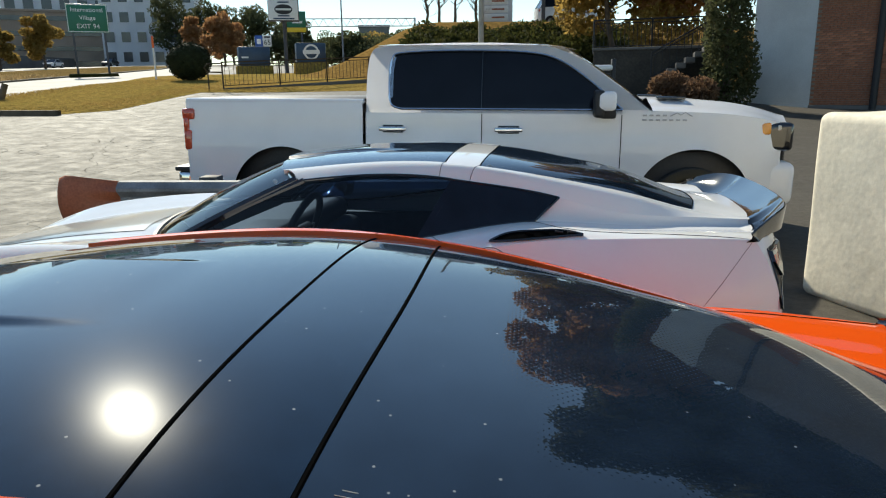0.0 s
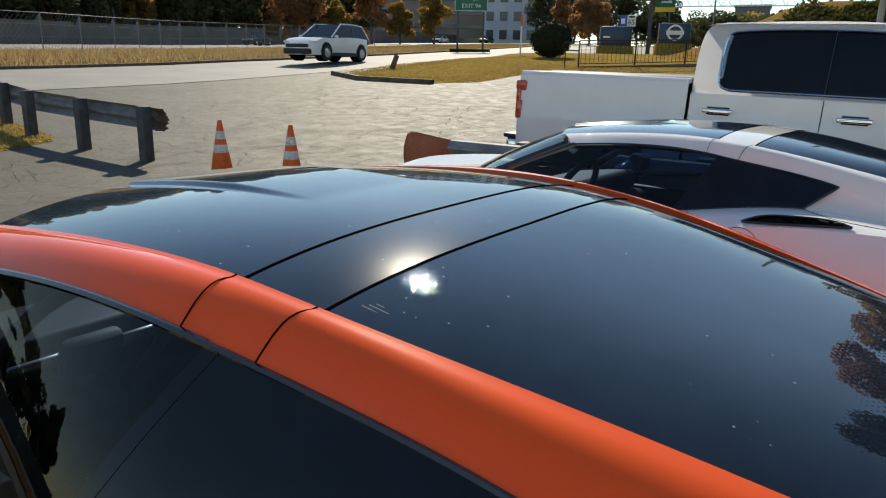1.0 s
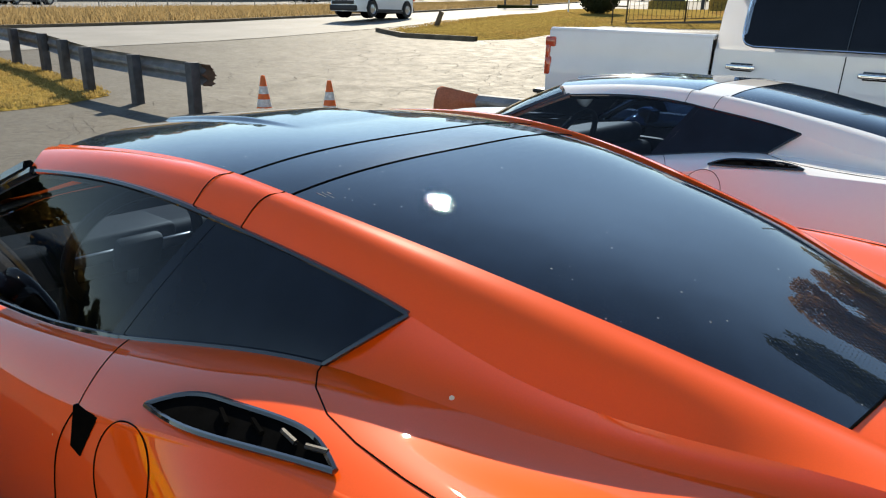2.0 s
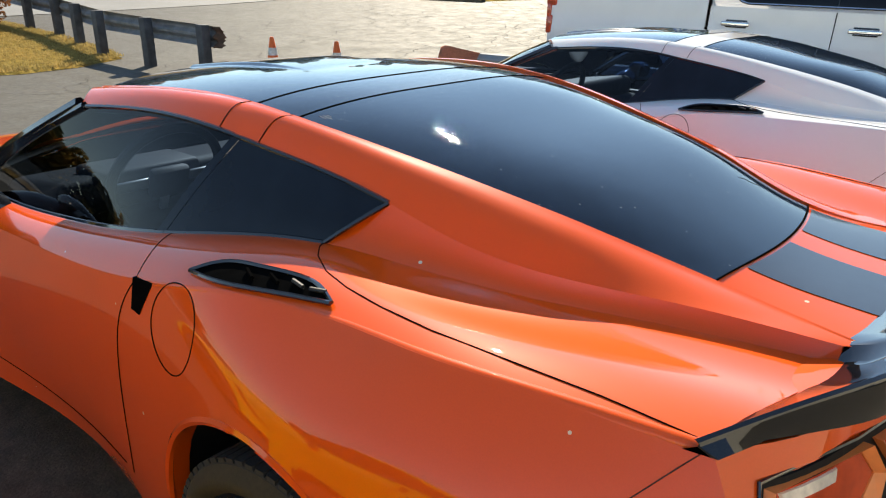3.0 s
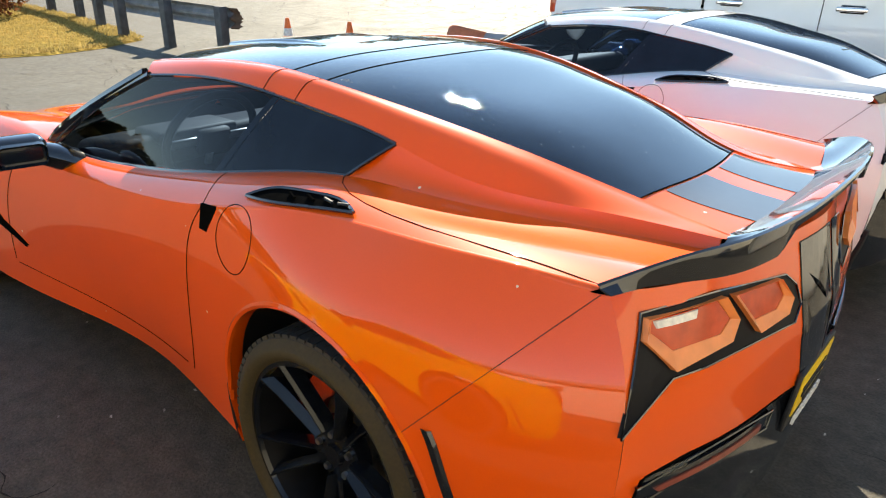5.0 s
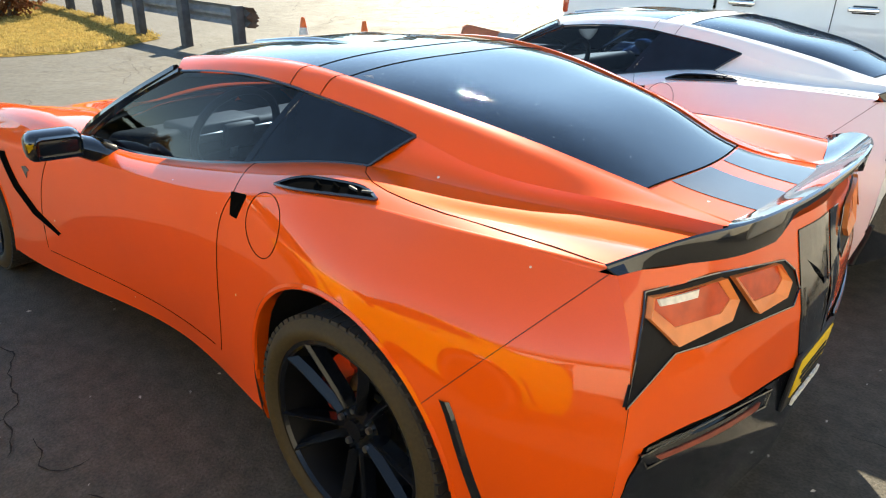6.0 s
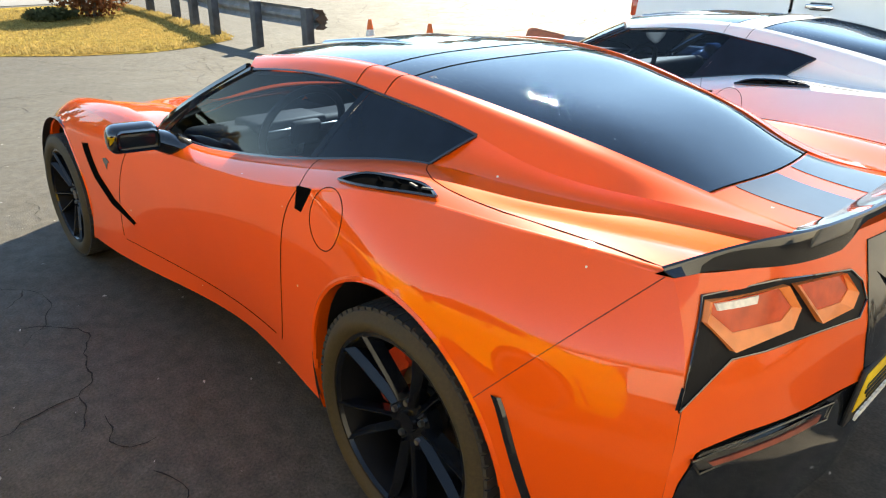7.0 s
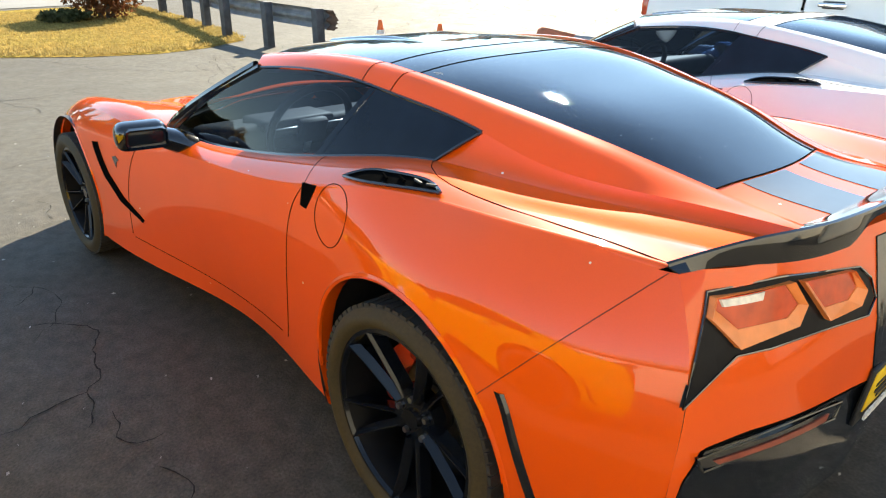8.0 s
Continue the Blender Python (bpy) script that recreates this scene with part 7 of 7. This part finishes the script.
part("cover", box(bmesh.new(), x + .1, y, 1.95, 1.5, .7, .16, .06, seg=3), M_SIGNWHITE, g)
part("frame_leg", box(bmesh.new(), x + .9, y, 1.2, .12, .3, 2.0, .02), M_MATTBLACK, g)
part("frame_leg", box(bmesh.new(), x - .8, y, 1.0, .12, .3, 1.6, .02), M_MATTBLACK, g)

shrub("shrub", "rusty brown shrub by the wall", *at_bearing(-10.5, 24.5), .70, .6, .60, M_DRYSHRUB, 21, 3500, .06, .0)
shrub("shrub", "dry pinkish shrub by the wall", *at_bearing(-12.6, 24), .65, .65, .55, M_DRYSHRUB, 22, 2500, .06, .0)
c = empty("cypress", "tall dark columnar evergreen beside the building", "tree")
blobs = [(.1 * math.sin(k), .1 * math.cos(2 * k), .6 + .55 * k, 1.0 - .045 * k, 1.0 - .045 * k, .7) for k in range(14)]
v, f = leaf_cloud(blobs, 12000, .075, 31)
mesh_ob("foliage", v, f, M_LEAFGREEN, c, smooth=False)
part("trunk", cyl(bmesh.new(), (0, 0, -.2), (0, 0, 7), .16, .05, 8), M_BARK, c)
c.matrix_basis = on_land(*at_bearing(-14.6, 25.0), 0)

# brick building with a white end bay
B0, B1, B2 = (8.0, 27.4), (9.45, 25.4), (17.5, 20.5)
b = empty("brick_building", "red-brown brick building with a white painted end bay", "building")
HB = 9.0
for (p, q, mat, nm) in ((B0, B1, M_WHITEWALL, "end_bay"), (B1, B2, M_MORTAR, "wall")):
    p, q = Vector((*p, 0)), Vector((*q, 0))
    d = (q - p).normalized()
    nrm = Vector((d.y, -d.x, 0))
    a = math.degrees(math.atan2(d.y, d.x))
    c0 = (p + q) / 2 - nrm * .3
    part(nm, box(bmesh.new(), c0.x, c0.y, HB / 2 - .2, (q - p).length, .6, HB + .4, rz=a), mat, b, smooth=False)
# brick courses on the long wall
p, q = Vector((*B1, 0)), Vector((*B2, 0))
d = (q - p).normalized()
nrm = Vector((d.y, -d.x, 0))
a = math.atan2(d.y, d.x)
bm = bmesh.new()
box(bm, 0, 0, 0, .20, .03, .062, .004, seg=1)
brick_me = bpy.data.meshes.new("brick")
bm.to_mesh(brick_me)
bm.free()
brick_me.materials.append(M_BRICK)
wall_parent = [o for o in b.children if o.name.startswith("wall")][0]
count = 0
rest_v, rest_f = [], []
unit = [tuple(v.co) for v in brick_me.vertices]
uf = [tuple(pl.vertices) for pl in brick_me.polygons]
for row in range(int(4.2 / .075)):
    off = .105 if row % 2 else 0
    for k in range(int(3.6 / .21)):
        s = .12 + off + k * .21
        pos = p + d * s + nrm * .012 + Vector((0, 0, .5 + .04 + row * .075))
        m = Matrix.Translation(pos) @ Matrix.Rotation(a, 4, "Z")
        if 18 <= row < 36 and count < 290:
            o = new("brick", brick_me)
            o.parent = wall_parent
            o.matrix_local = m
            count += 1
        else:
            n0 = len(rest_v)
            rest_v += [m @ Vector(c) for c in unit]
            rest_f += [tuple(n0 + i for i in fc) for fc in uf]
tagged(mesh_ob("brickwork", rest_v, rest_f, M_BRICK, wall_parent, smooth=False), kind="stuff")
pc = p + d * 1.95 + nrm * .12
part("downpipe", cyl(bmesh.new(), (pc.x, pc.y, .4), (pc.x, pc.y, HB), .11, .11, 10), M_MATTBLACK, b, "dark downpipe")
part("plinth", box(bmesh.new(), *((p + q) / 2 + nrm * .05).xy, .3, (q - p).length, .2, .7, .02, rz=math.degrees(a)), M_WALLDARK, b)

# ---- behind the camera: an unseen pale wall added to close the lot and bounce fill light ----
w = empty("shop_hall", "unseen cream wall added behind the camera for fill light", "building")
part("wall", box(bmesh.new(), 16, -15.5, 1.5, 36, .5, 3.2, .02), M_CREAM, w)
part("parapet", box(bmesh.new(), 16, -15.4, 3.1, 36.4, .8, .35, .03), M_CONCRETE, w)
# Unseen wall too; its height is made up to bounce light onto the tail.
w = empty("boundary_wall", "unseen cream wall behind the parked cars, made tall to bounce light", "wall")
part("wall", box(bmesh.new(), 4.9, -3.2, 1.5, .4, 12, 3.0, .03), M_CREAM, w)

# ---- the two coupes ----
def place_coupe(name, label, paint, halo, lift, stripes, hood_dark, plate_mat, pale_lamp, at):
    car, _ = coupe(name, label, paint, halo, lift > 0, stripes, hood_dark)
    coupe_details(car, paint, lift, stripes, plate_mat, pale_lamp)
    cabin(car, False)
    for sx, rad, wd, rr in ((-2.71, .327, .25, .247), (.03, .34, .29, .267)):
        for sgn in (-1, 1):
            wheel("wheel", car, sx, sgn * (.775 if sx > -1 else .79), rad, rad, wd, sgn, rr)
    car.matrix_basis = at @ Matrix.Diagonal((1, .978, 1, 1))
    return car


place_coupe("sports_coupe", "orange low sports coupe with black roof and dark deck stripes", M_ORANGE, M_BLACKROOF, 0.0, True, False, M_YELLOW, True, pose(0, -.021, 0))
place_coupe("sports_coupe", "white low sports coupe parked beside the orange one", M_WHITE, M_WHITE, 0.014, False, True, M_SIGNWHITE, False, pose(0.004, 2.298, 0.008, 0, 0, -2.94))
place_coupe("sports_coupe", "yellow low sports coupe parked across from the orange one", M_YELLOWPAINT, M_BLACKROOF, 0.0, False, False, M_SIGNWHITE, False, pose(0.32, -3.30, 0.004, 0, 0, 1.0))

# ---- cracks, leaves and worn patches on the lot ----
rnd = random.Random(41)


def crack(x, y, a, n, step, wide=1.0):
    pts = []
    for i in range(n):
        pts.append((x, y))
        a += rnd.uniform(-.32, .32) * (1 if i % 3 else 2.2)
        x, y = x + math.cos(a) * step * rnd.uniform(.5, 1.2), y + math.sin(a) * step * rnd.uniform(.5, 1.2)
    v, f = [], []
    for i, (px, py) in enumerate(pts):
        q = pts[min(i + 1, n - 1)] if i < n - 1 else pts[i - 1]
        d = Vector((q[0] - px, q[1] - py)).normalized()
        w = wide * rnd.uniform(.0006, .0026) * (1 + .16 * max(0, math.hypot(px, py) - 3)) * (.4 if i in (0, n - 1) else 1)
        z = rise(px, py) + .004
        v += [(px - d.y * w, py + d.x * w, z), (px + d.y * w, py - d.x * w, z)]
    f = [(2 * i, 2 * i + 1, 2 * i + 3, 2 * i + 2) for i in range(n - 1)]
    return v, f


V, F = [], []
spots = [(-1.26, -1.35, 2.75, 30, .036, 1.7), (-1.26, -1.35, -1.30, 12, .034, 1.7), (-1.26, -1.35, .05, 9, .036, 1.4), (-1.08, -1.32, .25, 14, .032, 1.6), (-.67, -1.31, -.33, 8, .04, 1.5), (-2.4, -1.25, .05, 9, .036, 1.3), (-11.2, .79, .03, 48, .10, 1.2), (-7.67, .89, 1.55, 14, .10, 1.1), (-8.17, -.2, .45, 16, .10, 1.2), (-1.8, -1.4, 2.6, 20, .05), (-3.4, -.9, 2.8, 30, .06), (-4.2, .2, 1.9, 30, .08), (-5.0, 1.0, 2.9, 40, .08), (.95, .55, -.5, 22, .05)]
for i in range(46):
    spots.append((rnd.uniform(-9.5, -5.0), rnd.uniform(1.5, 7.5), rnd.choice((.2, .5, 1.9, 2.2)) + rnd.uniform(-.3, .3), rnd.randint(14, 40), rnd.uniform(.05, .10)))
for i in range(24):
    spots.append((rnd.uniform(-16, -6), rnd.uniform(8, 19), rnd.uniform(-.2, .3), rnd.randint(14, 36), rnd.uniform(.10, .2)))
for i in range(70):
    spots.append((rnd.uniform(-14, -3.5), rnd.uniform(-3, 14), rnd.uniform(0, 6.28), rnd.randint(10, 40), rnd.uniform(.06, .16)))
for s in spots:
    v, f = crack(*s)
    k = len(V)
    V += v
    F += [tuple(k + i for i in q) for q in f]
tagged(mesh_ob("cracks", V, F, M_CRACK, smooth=False), "fine dark cracks in the asphalt", "cracks", kind="stuff")
V, F = [], []
for i in range(420):
    x, y = rnd.uniform(-6, 1.0), rnd.uniform(-4.2, 1.2)
    a, s = rnd.uniform(0, 6.28), rnd.uniform(.004, .013)
    k = len(V)
    V += [(x + math.cos(a) * s, y + math.sin(a) * s, .006), (x - math.sin(a) * s * .4, y + math.cos(a) * s * .4, .010), (x - math.cos(a) * s, y - math.sin(a) * s, .006), (x + math.sin(a) * s * .4, y - math.cos(a) * s * .4, .005)]
    F.append((k, k + 1, k + 2, k + 3))
tagged(mesh_ob("litter", V, F, M_PALE, smooth=False), "pale specks of leaf litter", "litter", kind="stuff")
bm = bmesh.new()
v = [bm.verts.new((.05 * math.cos(k * .785) * (1 if k % 2 else .7), .035 * math.sin(k * .785), .012 + .012 * (k % 3))) for k in range(8)]
bm.faces.new(v)
bmesh.ops.triangulate(bm, faces=bm.faces[:])
lf = tagged(part("leaf", bm, M_LEAF), "curled brown fallen leaf on the asphalt", "leaf")
lf.location = (-1.18, -1.72, .004)
